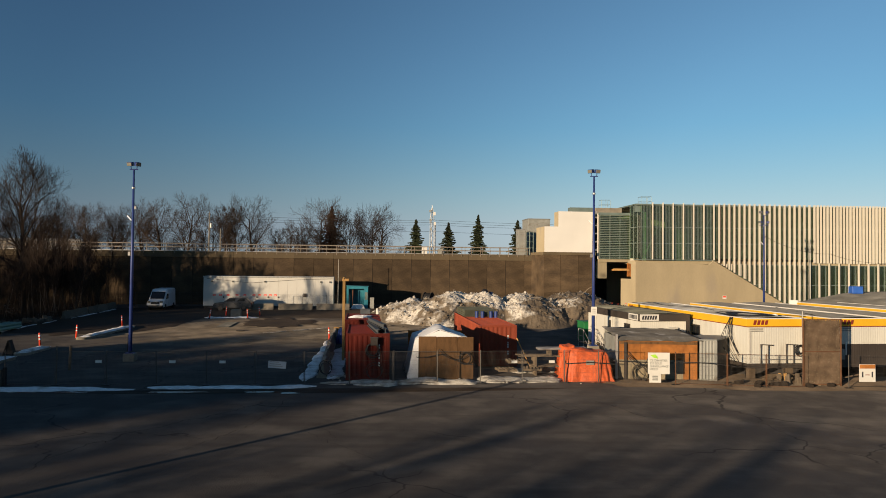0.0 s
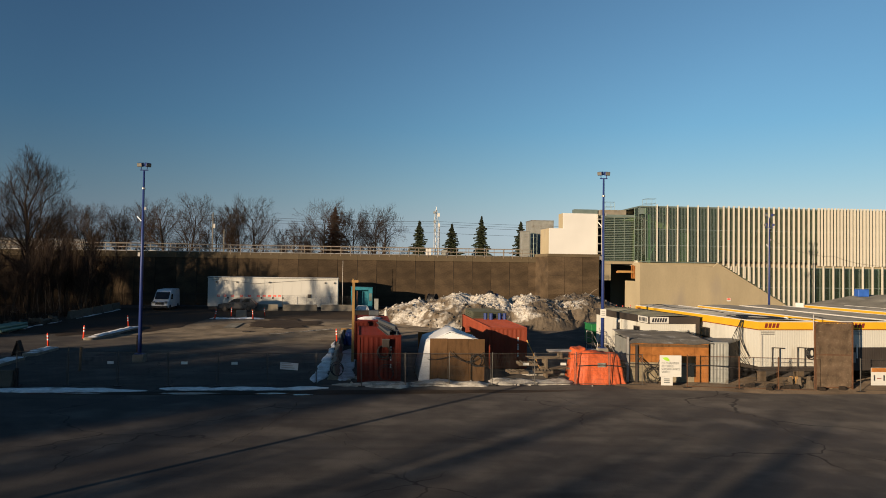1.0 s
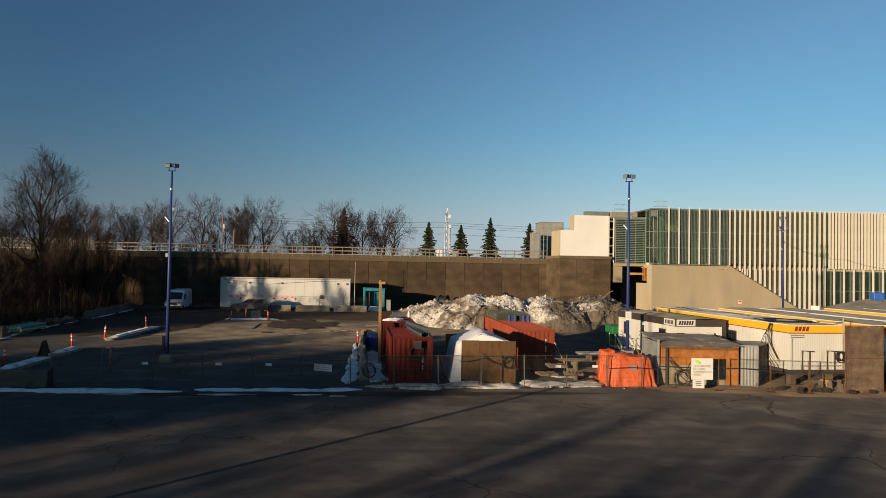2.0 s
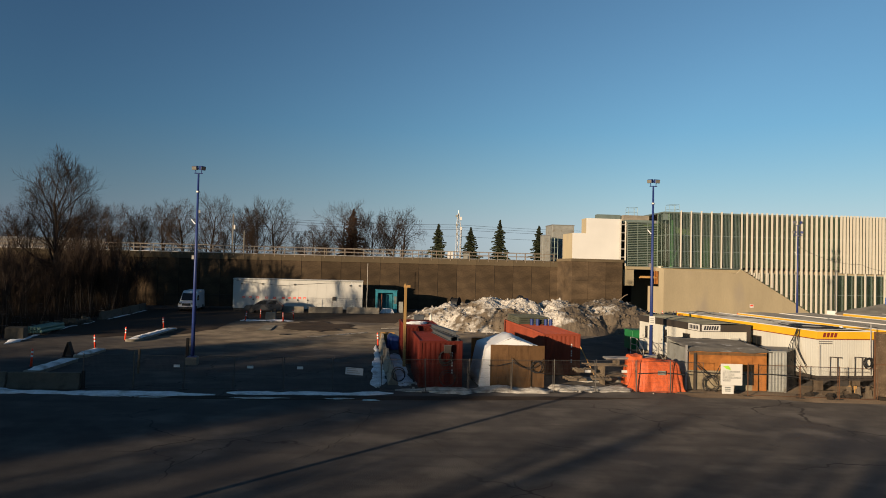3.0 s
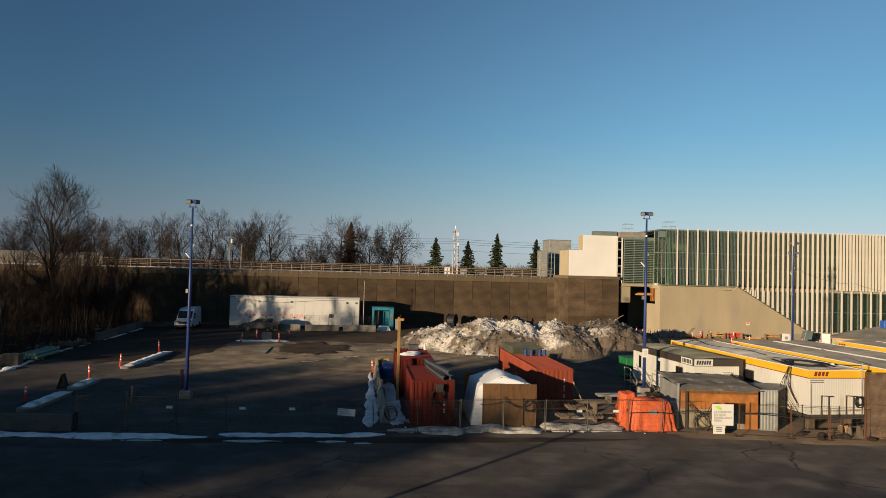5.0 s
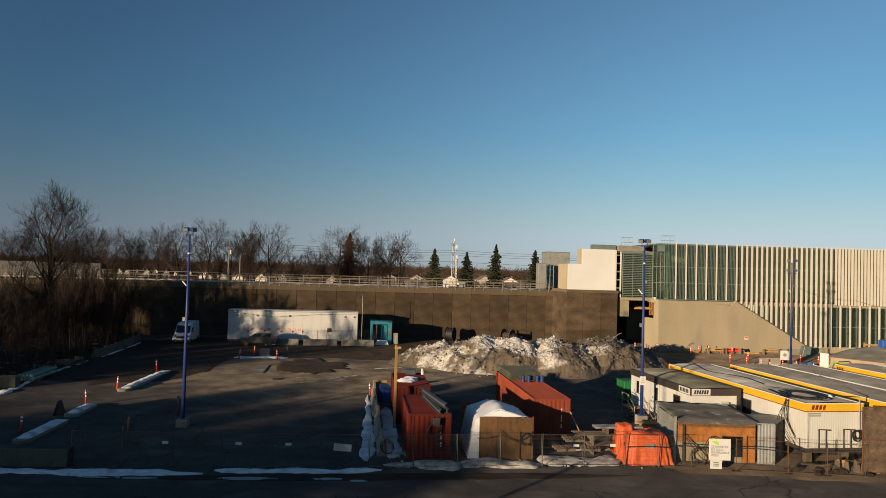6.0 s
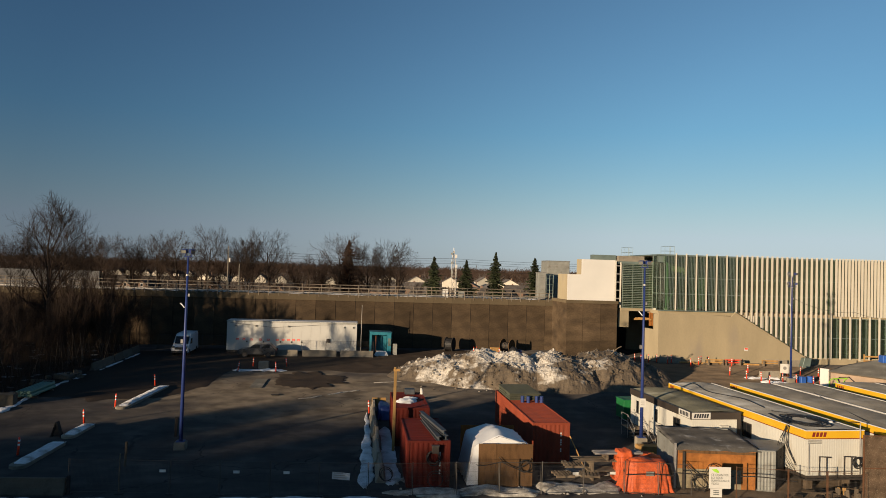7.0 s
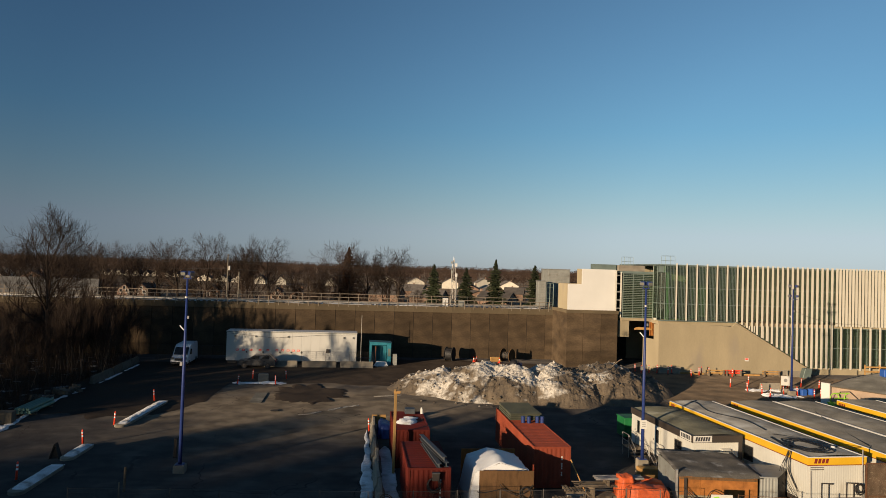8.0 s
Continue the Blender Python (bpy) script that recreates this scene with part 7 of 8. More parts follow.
def pile_h(x, y):
    """Height of the heap over the lot."""
    h = 0.0
    for cx, cy, rx, ry, top in ((-3.3, 76.2, 6.3, 4.6, 2.3), (0.6, 75.3, 5.8, 6.2, 3.2), (4, 74.9, 5.2, 6.6, 3.2), (9, 75.2, 5.8, 7.2, 3.2), (14.5, 76.6, 6.2, 6.8, 3.2), (17.6, 78.4, 5.0, 5.6, 2.2)):
        d = ((x - cx) / rx) ** 2 + ((y - cy) / ry) ** 2
        if d < 1:
            h = max(h, top * (1 - d) ** (1.1 if cx < 2 else 0.85))
    if h > 0:
        e = min(1, h / 1.2)
        h += e * (0.5 * noise.noise((x * 0.35, y * 0.35, 1)) + 0.3 * noise.noise((x * 0.95, y * 0.95, 2)) + 0.07 * noise.noise((x * 3.7, y * 3.7, 7)) + 0.05 * noise.noise((x * 8, y * 8, 3)))
        # broken crust: flat-topped blocks with steps between them
        for sc, am in ((0.8, 0.2), (1.7, 0.09), (3.4, 0.035)):
            h += e * am * (noise.cell((x * sc + 0.8 * noise.noise((x * 0.9, y * 0.9, 4)), y * sc + 0.8 * noise.noise((x * 0.9, y * 0.9, 6)), sc * 10)) * 0.5 + abs(noise.noise((x * sc, y * sc, 5))) * 0.8 - 0.2)
    return h


def snow_heap():
    xs, ys = np.arange(-12, 27.01, 0.16), np.arange(66, 86.01, 0.18)
    V = [(x, y, gz(x, y) - 0.1 + pile_h(x, y)) for y in ys for x in xs]
    n = len(xs)
    F = [(j * n + i, j * n + i + 1, (j + 1) * n + i + 1, (j + 1) * n + i) for j in range(len(ys) - 1) for i in range(n - 1)
         if max(V[j * n + i][2], V[j * n + i + 1][2], V[(j + 1) * n + i][2]) > gz(0, ys[j]) - 0.05]
    h = new("snow_heap")
    h.matrix_world = Matrix()
    tagged(h, "high ploughed heap of dirty snow mixed with earth", "snow heap")
    s = new("mound", soup("mound", V, F, M_PILE))
    s.parent = h
    rnd = random.Random(5)
    V, F = [], []
    for i in range(520):
        x, y = rnd.uniform(-9, 23), rnd.uniform(67.5, 80)
        ph = pile_h(x, y)
        if ph < 0.15 and rnd.random() > 0.1:
            continue
        r = 0.06 + 0.22 * rnd.random() ** 3 * (0.6 if ph < 0.6 else 1)
        z = gz(x, y) + ph
        b = len(V)
        top, bot = (x, y, z + r * rnd.uniform(0.5, 1)), (x, y, z - r)
        ring = [(x + r * rnd.uniform(0.7, 1.3) * math.cos(a), y + r * rnd.uniform(0.7, 1.3) * math.sin(a), z + r * rnd.uniform(-0.3, 0.4)) for a in (k * math.tau / 6 for k in range(6))]
        V += [top, bot] + ring
        for k in range(6):
            F += [(b, b + 2 + k, b + 2 + (k + 1) % 6), (b + 1, b + 2 + (k + 1) % 6, b + 2 + k)]
    c = new("lump", soup("lump", V, F, M_PILE))
    c.parent = h
    tagged(c, "frozen lumps on the heap", kind="stuff")


snow_heap()
bt = thing("rubbish_bag", 4.4, 76.2, gz(0, 76) + pile_h(4.4, 76.2) - 0.1, 30, "black rubbish bag and blue rag on the snow heap", "rubbish bag")
part("bag", tube([(0, 0, 0), (0.05, 0, 0.4), (0.15, 0, 0.75)], [0.5, 0.5, 0.25], 9), M_BLACK, bt, smooth=True)
part("rag", tube([(0.5, -0.3, 0), (0.62, -0.35, 0.32), (0.9, -0.3, 0.36)], [0.3, 0.28, 0.1], 8), M_BLUE, bt, "blue cloth", smooth=True)
cable([(15.0, 76.0, gz(0, 76) + pile_h(15, 76) - 0.2), (15.9, 76.3, gz(0, 76) + pile_h(15, 76) + 0.55), (16.4, 76.4, gz(0, 76) + pile_h(15, 76) + 0.8)], 0.05, "dark stick jutting from the snow heap", M_GREYWOOD, "stick")


# ---- by the railway wall: long trailer, booth, cable drums, vehicles ----
def long_trailer():
    x, y = W(-20.24, 92.9)
    t = thing("storage_trailer", x, y, None, YAW, "long white storage trailer with a row of red labels", "trailer")
    L, D, z0, z1 = 16.75, 2.7, 0.35, 4.2
    sheet = mesh_of("wall_sheet", box(0.004, 0, z0, 1.192, 0.04, z1 - 0.1), M_WHITE, 0.004)
    for i in range(14):
        piece("wall_sheet", sheet, t, pose(i * 1.196, 0.004 * (i % 2), 0))
    part("back_wall", box(0, D - 0.05, z0, L, D, z1 - 0.1), M_WHITE, t)
    part("end_wall", corrugated(L, 0.05, L, D - 0.05, z0, z1 - 0.1, 0.3, 0.02), M_WHITE, t)
    part("end_wall", corrugated(0, D - 0.05, 0, 0.05, z0, z1 - 0.1, 0.3, 0.02), M_WHITE, t)
    part("roof", box(-0.05, -0.06, z1 - 0.098, L + 0.05, D + 0.05, z1), M_BOXWHITE, t, bevel=0.02)
    part("roof_trim", box(-0.06, -0.075, z1 - 0.16, L + 0.06, -0.062, z1 - 0.05), M_GREYMETAL, t)
    part("chassis", box(0.1, 0.1, 0.0, L - 0.1, D - 0.1, z0 - 0.002), M_BROWNBAND, t)
    for i, q in enumerate((1.2, 2.0, 2.95, 4.1, 5.1, 6.25, 7.0, 7.7, 8.35, 9.0)):
        b = part("red_label", box(q, -0.012, 1.62, q + 0.36, -0.004, 1.86), M_REDORANGE, t)
        part("print_bar", box(q + 0.05, -0.018, 1.7, q + 0.3, -0.014, 1.77), M_SIGNWHITE, b)
        if i % 2:
            part("outlet_box", box(q + 0.5, -0.09, 1.38, q + 0.66, -0.004, 1.58), M_BROWNBAND, t)
    for q in (1.0, 3.6, 7.75, 15.0, 16.2):
        l = part("wall_lamp", box(q, -0.16, 3.42, q + 0.18, -0.004, 3.62), M_BROWNBAND, t)
        part("lamp_glass", box(q + 0.03, -0.17, 3.44, q + 0.15, -0.162, 3.55), M_LENS, l)
    part("power_box", box(12.8, -0.16, 1.5, 13.25, -0.004, 2.0), M_BROWNBAND, t)
    part("door", box(15.2, -0.03, 0.4, 16.1, -0.003, 2.5), M_WHITE, t)
    part("cable_run", tube([(0.4, -0.05, 3.9), (6, -0.06, 3.35), (12, -0.05, 3.8), (16.6, -0.05, 3.95)], 0.02, 5), M_BLACK, t)


long_trailer()
fence_run([W(-10.5, 91.2), W(-1.2, 91.2)], 3.0, 1.9, "thin wire fence panel before the white trailer", 0.2)
fence_run([W(-29.5, 95.5), W(-21.0, 95.5)], 3.0, 1.9, "thin wire fence panel by the railway wall", 0.2)


def booth():
    x, y = W(-1.75, 92.6)
    b = thing("turquoise_booth", x, y, None, YAW, "turquoise steel booth with a dark open front", "booth")
    part("post", box(0, 0, 0, 0.28, 0.2, 3.0), M_CYAN, b, bevel=0.02)
    part("post", box(2.3, 0, 0, 2.85, 0.2, 2.9), M_CYAN, b, bevel=0.02)
    part("lintel", box(0.282, 0, 2.62, 2.298, 0.2, 3.0), M_CYAN, b, bevel=0.02)
    part("side_wall", box(2.78, 0.202, 0, 2.85, 2.3, 2.9), M_CYAN, b)
    part("side_wall", box(0, 0.202, 0, 0.07, 2.3, 3.0), M_CYAN, b)
    part("roof", prism([(-0.05, 3.01), (2.9, 2.92), (2.9, 2.98), (-0.05, 3.07)], -0.05, 2.35), M_CYAN, b)
    part("back_wall", box(0.07, 2.25, 0, 2.78, 2.3, 2.88), M_CYAN, b)
    part("inner_panel", box(1.5, 1.2, 0, 2.28, 1.26, 2.5), M_CYAN, b)
    part("inner_post", box(0.75, 0.3, 0, 0.86, 0.42, 2.5), M_BROWNSTRIP, b)
    part("window_frame", box(2.4, -0.03, 1.2, 2.78, -0.004, 2.2), M_FRAME, b)
    drape("rag_heap", "crumpled pale plastic sheets by the booth", 1.5, 0.8, 0.6, M_TARPWHITE, 8, pose(*W(-0.2, 91.8), gz(0, 92), 0, 0, 20), 0.25)
    solo("steel_cabinet", box(0, 0, 0, 0.55, 0.6, 1.5), M_GREYMETAL, pose(*W(1.35, 92.4), gz(0, 92), 0, 0, YAW), "grey steel cabinet beside the booth", "cabinet", bevel=0.02)


booth()


def cable_drum(x, y, r, w, yaw, label, full):
    d = thing("cable_drum", x, y, gz(x, y), yaw, label, "cable drum", "cable drums by the wall")
    for q in (-w / 2, w / 2 - 0.09):
        fl = part("flange", tube([(q, 0, r), (q + 0.09, 0, r)], r, 24), M_PLY if not full else M_DARK, d)
    part("barrel", tube([(-w / 2 + 0.09, 0, r), (w / 2 - 0.09, 0, r)], r * (0.86 if full else 0.5), 20), M_BLACK if full else M_GREYWOOD, d)
    for k in range(5):
        part("winding", tube([(-w / 2 + 0.15 + k * (w - 0.3) / 5, 0, r), (-w / 2 + 0.13 + (k + 0.8) * (w - 0.3) / 5, 0, r)], r * (0.89 if full else 0.53), 20), M_BLACK, d)


cable_drum(-2.3, 97.6, 1.0, 1.15, -20, "full black cable drum lying against the wall", True)
cable_drum(5.9, 98.4, 0.95, 1.5, -35, "wooden cable drum with pale flanges by the wall", False)
lumber = thing("timber_pile", 3.6, 98.3, None, 5, "low pile of pale timber by the wall", "timber")
for i in range(6):
    part("beam", box(0, 0.28 * (i % 3), 0.3 * (i // 3), 1.5, 0.28 * (i % 3) + 0.24, 0.3 * (i // 3) + 0.26), M_TIMBER, lumber)


def cone(x, y, label="orange traffic cone with a white collar"):
    c = thing("traffic_cone", x, y, None, random.uniform(0, 90), label, "traffic cone", "traffic cones")
    part("base", box(-0.19, -0.19, 0, 0.19, 0.19, 0.05), M_REDORANGE, c)
    part("body", tube([(0, 0, 0.05), (0, 0, 0.75)], [0.15, 0.03], 10), M_REDORANGE, c, smooth=True)
    part("collar", tube([(0, 0, 0.4), (0, 0, 0.56)], [0.098, 0.068], 10), M_BANDWHITE, c)


for x, y in ((1.1, 97.3), (1.5, 97.9), (4.7, 97.2)):
    cone(x, y)


def wheel(parent, x, y, r, w):
    t = part("tyre", tube([(x, y - w / 2, r), (x, y + w / 2, r)], r, 18), M_BLACK, parent, bevel=0.0)
    part("rim", tube([(x, y - w / 2 - 0.01, r), (x, y + w / 2 + 0.01, r)], r * 0.6, 12), M_BROWNBAND, t)


def shell(profile, half, tuck, z_tuck):
    """A body pushed across from its side outline, narrowing above z_tuck."""
    bm = prism(profile, -half, half, "y")
    for v in bm.verts:
        if v.co.z > z_tuck:
            v.co.y *= 1 - tuck * (v.co.z - z_tuck)
    return bm


def suv(x, y, yaw):
    c = thing("parked_car", x, y, None, yaw, "dark grey parked estate car, sunlit roof rails", "car")
    part("body", shell([(-2.3, 0.35), (2.3, 0.35), (2.32, 0.75), (2.15, 0.95), (1.1, 1.08), (-2.2, 1.12), (-2.35, 0.8)], 0.92, 0.1, 0.9), M_CAR, c, bevel=0.05)
    part("cabin", shell([(1.15, 1.06), (0.35, 1.58), (-1.6, 1.64), (-2.15, 1.1)], 0.86, 0.25, 1.1), M_CAR, c, bevel=0.05)
    for s in (-1, 1):
        for a, b in (((0.85, 1.12), (-0.35, 1.5)), ((-0.45, 1.13), (-1.55, 1.52))):
            bm = prism([(a[0], a[1]), (a[0] - 0.5, b[1]), (b[0], b[1] + 0.02), (b[0], a[1])], s * 0.815, s * 0.84, "y")
            part("side_window", bm, M_CARGLASS, c)
        part("roof_rail", tube([(0.3, s * 0.62, 1.68), (-1.6, s * 0.62, 1.7)], 0.025, 6), M_STEEL, c)
        part("headlight", box(2.16, s * 0.6 - 0.16, 0.72, 2.3, s * 0.6 + 0.16, 0.86), M_LENS, c)
        part("tail_light", box(-2.38, s * 0.68 - 0.1, 0.8, -2.25, s * 0.68 + 0.1, 1.02), M_REDPRINT, c)
    part("windscreen", prism([(1.12, 1.1), (0.4, 1.56), (0.36, 1.56), (1.08, 1.1)], -0.7, 0.7, "y"), M_CARGLASS, c)
    for px in (-1.42, 1.42):
        for s in (-1, 1):
            wheel(c, px, s * 0.83, 0.35, 0.22)
    part("door_sticker", box(-1.15, -0.945, 0.7, -0.8, -0.935, 0.95), M_SIGNWHITE, c)


suv(-26.6, 87.0, 186)


def van(x, y, yaw):
    c = thing("parked_van", x, y, None, yaw, "white high-roofed delivery van facing out of the corner", "van")
    part("body", shell([(-2.9, 0.35), (2.75, 0.35), (2.85, 0.7), (2.75, 1.05), (1.95, 1.3), (1.15, 2.25), (0.7, 2.55), (-2.75, 2.6), (-2.92, 2.4)], 1.0, 0.07, 1.2), M_VAN, c, bevel=0.06)
    part("windscreen", prism([(1.94, 1.38), (1.22, 2.2), (1.26, 2.24), (1.98, 1.42)], -0.82, 0.82, "y"), M_CARGLASS, c)
    for s in (-1, 1):
        part("side_window", prism([(1.65, 1.35), (1.12, 2.0), (0.55, 2.0), (0.55, 1.35)], s * 0.965, s * 1.0, "y"), M_CARGLASS, c)
        h = part("headlight", box(2.62, s * 0.75 - 0.16, 0.9, 2.86, s * 0.75 + 0.16, 1.15), M_LENS, c)
        m = part("mirror", box(1.5, s * 1.1 - 0.08, 1.4, 1.62, s * 1.1 + 0.08, 1.75), M_BLACK, c)
    part("grille", box(2.8, -0.5, 0.75, 2.87, 0.5, 1.05), M_BLACK, c)
    part("bumper", box(2.7, -0.95, 0.35, 2.95, 0.95, 0.6), M_BLACK, c, bevel=0.03)
    for px in (-1.85, 1.85):
        for s in (-1, 1):
            wheel(c, px, s * 0.9, 0.36, 0.24)


van(-36.2, 88.2, YAW - 90)

# ---- before the station: markers, barriers, bins ----
rs2 = random.Random(12)
for mx, my in ((24.2, 92.2), (25.4, 92.6), (26.6, 91.8), (27.4, 92.6), (28.9, 89.5), (30.6, 91.4), (22.6, 93.0), (32.0, 91.8), (34.8, 91.0), (23.0, 91.6), (31.2, 92.2)):
    delineator(mx, my, rs2.uniform(-5, 5), "orange marker post with white bands by the station wall", "marker posts by the station", 1.1)
for mx, my in ((31.2, 83.0), (32.2, 80.6), (34.5, 85.5), (33.3, 79.3), (33.1, 77.0), (35.5, 78.7), (38.3, 83.5), (36.9, 78.4), (42.0, 83.3), (38.0, 76.9), (39.0, 77.4), (40.5, 84.6), (41.3, 81.0)):
    delineator(mx, my, rs2.uniform(-5, 5), "orange marker post with white bands round the works", "marker posts round the works", 1.15)
for i, (x, y, w) in enumerate(((31.8, 91.4, 4), (34.2, 91.6, 8), (39.4, 92.0, 3))):
    s = thing("timber_rail_barrier", x, y, None, w, "low orange and timber barrier by the station wall", "barrier", "barriers by the station")
    for q in (0, 2.0):
        part("foot", box(q, -0.3, 0, q + 0.1, 0.3, 0.8), M_GREYWOOD, s)
    for z in (0.35, 0.66):
        part("board", box(-0.2, -0.05, z, 2.3, -0.002, z + 0.18), M_REDORANGE if i == 1 else M_TIMBER, s)
for i in range(9):
    solo("timber_board", box(-1.0, -0.15, 0, 1.0, 0.15, 0.22), rs2.choice((M_TIMBER, M_GREYWOOD, M_GREYWOOD)), pose(29.5 + i * 1.5, 92.6 + rs2.uniform(-0.6, 0.4), gz(0, 92) + 0.02, 0, 0, rs2.uniform(-15, 25)), "squared timber lying by the station wall", "timber", "timber by the station wall", bevel=0.02)
for x in (27.2, 41.6, 44.8):
    jersey(x, 92.9, 5, 3.0, "tan concrete barrier by the station wall", "barriers by the station")
jersey(35.6, 82.2, 10, 2.6, "grey concrete barrier among snow and marker posts", "barriers by the station")
snow_strip([(32.2, 82.0), (35.0, 81.0), (40.0, 82.4)], 1.5, 0.22, 33, "flattened dirty snow by the marker posts", "snow by the station")
snow_strip([(32.8, 78.6), (35.0, 78.0), (37.4, 78.4)], 1.6, 0.28, 31, "dirty snow heaped round the marker posts", "snow by the station")
sb = thing("easel_sign", 36.8, 81.0, None, -8, "white notice board on a timber stand by the lamp", "sign")
part("board", box(-0.5, -0.05, 0.8, 0.5, 0.0, 1.9), M_SIGNWHITE, sb)
part("symbol", tube([(0, -0.06, 1.4), (0, -0.055, 1.4)], 0.2, 16), M_STEEL, sb)
for q in (-0.5, 0.42):
    part("leg", box(q, 0.0, 0, q + 0.08, 0.08, 1.4), M_TIMBER, sb)
part("plinth", box(-0.6, -0.4, 0.0, 0.6, 0.5, 0.35), M_BARRIER, sb)
for i, (x, y) in enumerate(((37.9, 79.2), (39.1, 79.6))):
    solo("blue_bin", box(-0.34, -0.3, 0, 0.34, 0.3, 0.75), M_BLUEBOX, pose(x, y, gz(x, y), 0, 0, 12 + 20 * i), "blue plastic bin in the works yard", "bin", "blue bins", bevel=0.05)
solo("dark_cabinet", prism([(-0.6, 0), (0.5, 0), (0.75, 1.3), (-0.25, 1.3)], -0.4, 0.4), M_FRAME, pose(45.0, 92.1, gz(0, 92), 0, 0, 5), "tilted dark green cabinet by the slope", "cabinet", bevel=0.03)
g2 = thing("timber_gate", 52.9, 92.2, None, 5, "orange timber barrier before the hall windows", "barrier", "barriers by the station")
for z in (0.5, 1.0, 1.6):
    part("board", box(0, -0.05, z, 4.5, 0.02, z + 0.2), M_TIMBER, g2)
for q in (0.1, 2.2, 4.3):
    part("post", box(q, 0.022, 0, q + 0.12, 0.14, 2.0), M_TIMBER, g2)


def shelter_roof(a, c):
    """Height of the shelter's sagging roof sheet, a along its front and c going back."""
    return 2.78 + 0.98 * math.sin(math.pi * 0.5 * max(0, min(1, c / 7))) * min(1, 0.45 + 0.3 * max(0, a)) + 0.07 * noise.noise((a * 0.6, c * 0.6, 3))


SHELTER = pose(35.9, 69.9, gz(0, 70), 0, 0, -53)


def covered_pit():
    """Works shelter with a grey sheet roof and pale insulated walls."""
    b = thing("works_shelter", 35.9, 69.9, None, -53, "low works shelter with grey sheet roof and pale walls", "shelter")
    part("front_wall", prism([(0, 0), (13, 0), (13, 2.7), (0, 2.7)], 0, 0.2), M_TARPPINK, b, bevel=0.03)
    part("side_wall", box(0, 0.202, 0, 0.2, 14, 2.7), M_TARPPINK, b)
    V, F, n, m = [], [], 28, 24
    for i in range(n):
        for j in range(m):
            a, c = -0.25 + 13.6 * i / (n - 1), -0.3 + 15 * j / (m - 1)
            V.append((a, c, shelter_roof(a, c)))
    F = [(i * m + j, (i + 1) * m + j, (i + 1) * m + j + 1, i * m + j + 1) for i in range(n - 1) for j in range(m - 1)]
    r = new("roof_sheet", soup("roof_sheet", V, F, M_ROOFGREY, True))
    r.parent = b
    so = r.modifiers.new("sheet", "SOLIDIFY")
    so.thickness = 0.06
    part("white_door", box(-0.9, -0.3, 0, -0.05, -0.1, 3.0), M_BOXWHITE, b, bevel=0.02)
    part("hose", tube([(0.6, -0.1, 1.2), (0.9, -0.15, 2.3), (1.8, -0.15, 2.45), (2.6, -0.12, 1.8)], 0.05, 6), M_BLACK, b)
    part("edge_batten", box(0, -0.34, 2.68, 13, -0.27, 2.76), M_GREYWOOD, b)


M_TARPPINK = mat("pale_insulation", (0.40, 0.30, 0.22), 0.85, size=1.0, grain=0.06, var=0.18, dirt=(0.3, 0.22, 0.16), dirt_amount=0.25, bump=0.3)
covered_pit()
solo("blue_bin", box(-0.55, -0.4, 0, 0.55, 0.4, 0.75), M_BLUEBOX, SHELTER @ pose(3.0, 5.5, shelter_roof(3.0, 5.5) - 0.02, 0, 0, 53), "blue plastic tank on the shelter's roof", "bin", "blue bins", bevel=0.05)
gf = thing("green_hose_reel", 35.3, 68.3, gz(0, 68) + 1.25, 10, "bright green steel frame with coiled hose", "hose reel")
for q in (0, 1.6):
    part("hoop", tube([(q + 0.5 * math.cos(a), 0, 0.55 + 0.5 * math.sin(a)) for a in (k * math.tau / 14 for k in range(15))], 0.05, 6), M_LIME, gf)
for a in (0.05, 0.55, 1.05):
    part("bar", tube([(0, 0, a), (1.7, 0.1, a)], 0.05, 6), M_LIME, gf)
part("tray", box(-0.4, -0.3, 0.0, 2.2, 0.5, 0.12), M_LIME, gf)
for q in (-0.35, 2.05):
    part("leg", box(q, -0.25, -1.25, q + 0.1, 0.45, -0.002), M_LIME, gf)

M_PANELGREY = mat("grey_screen_panel", (0.18, 0.175, 0.172), 0.9, size=3, grain=0.1, var=0.2)

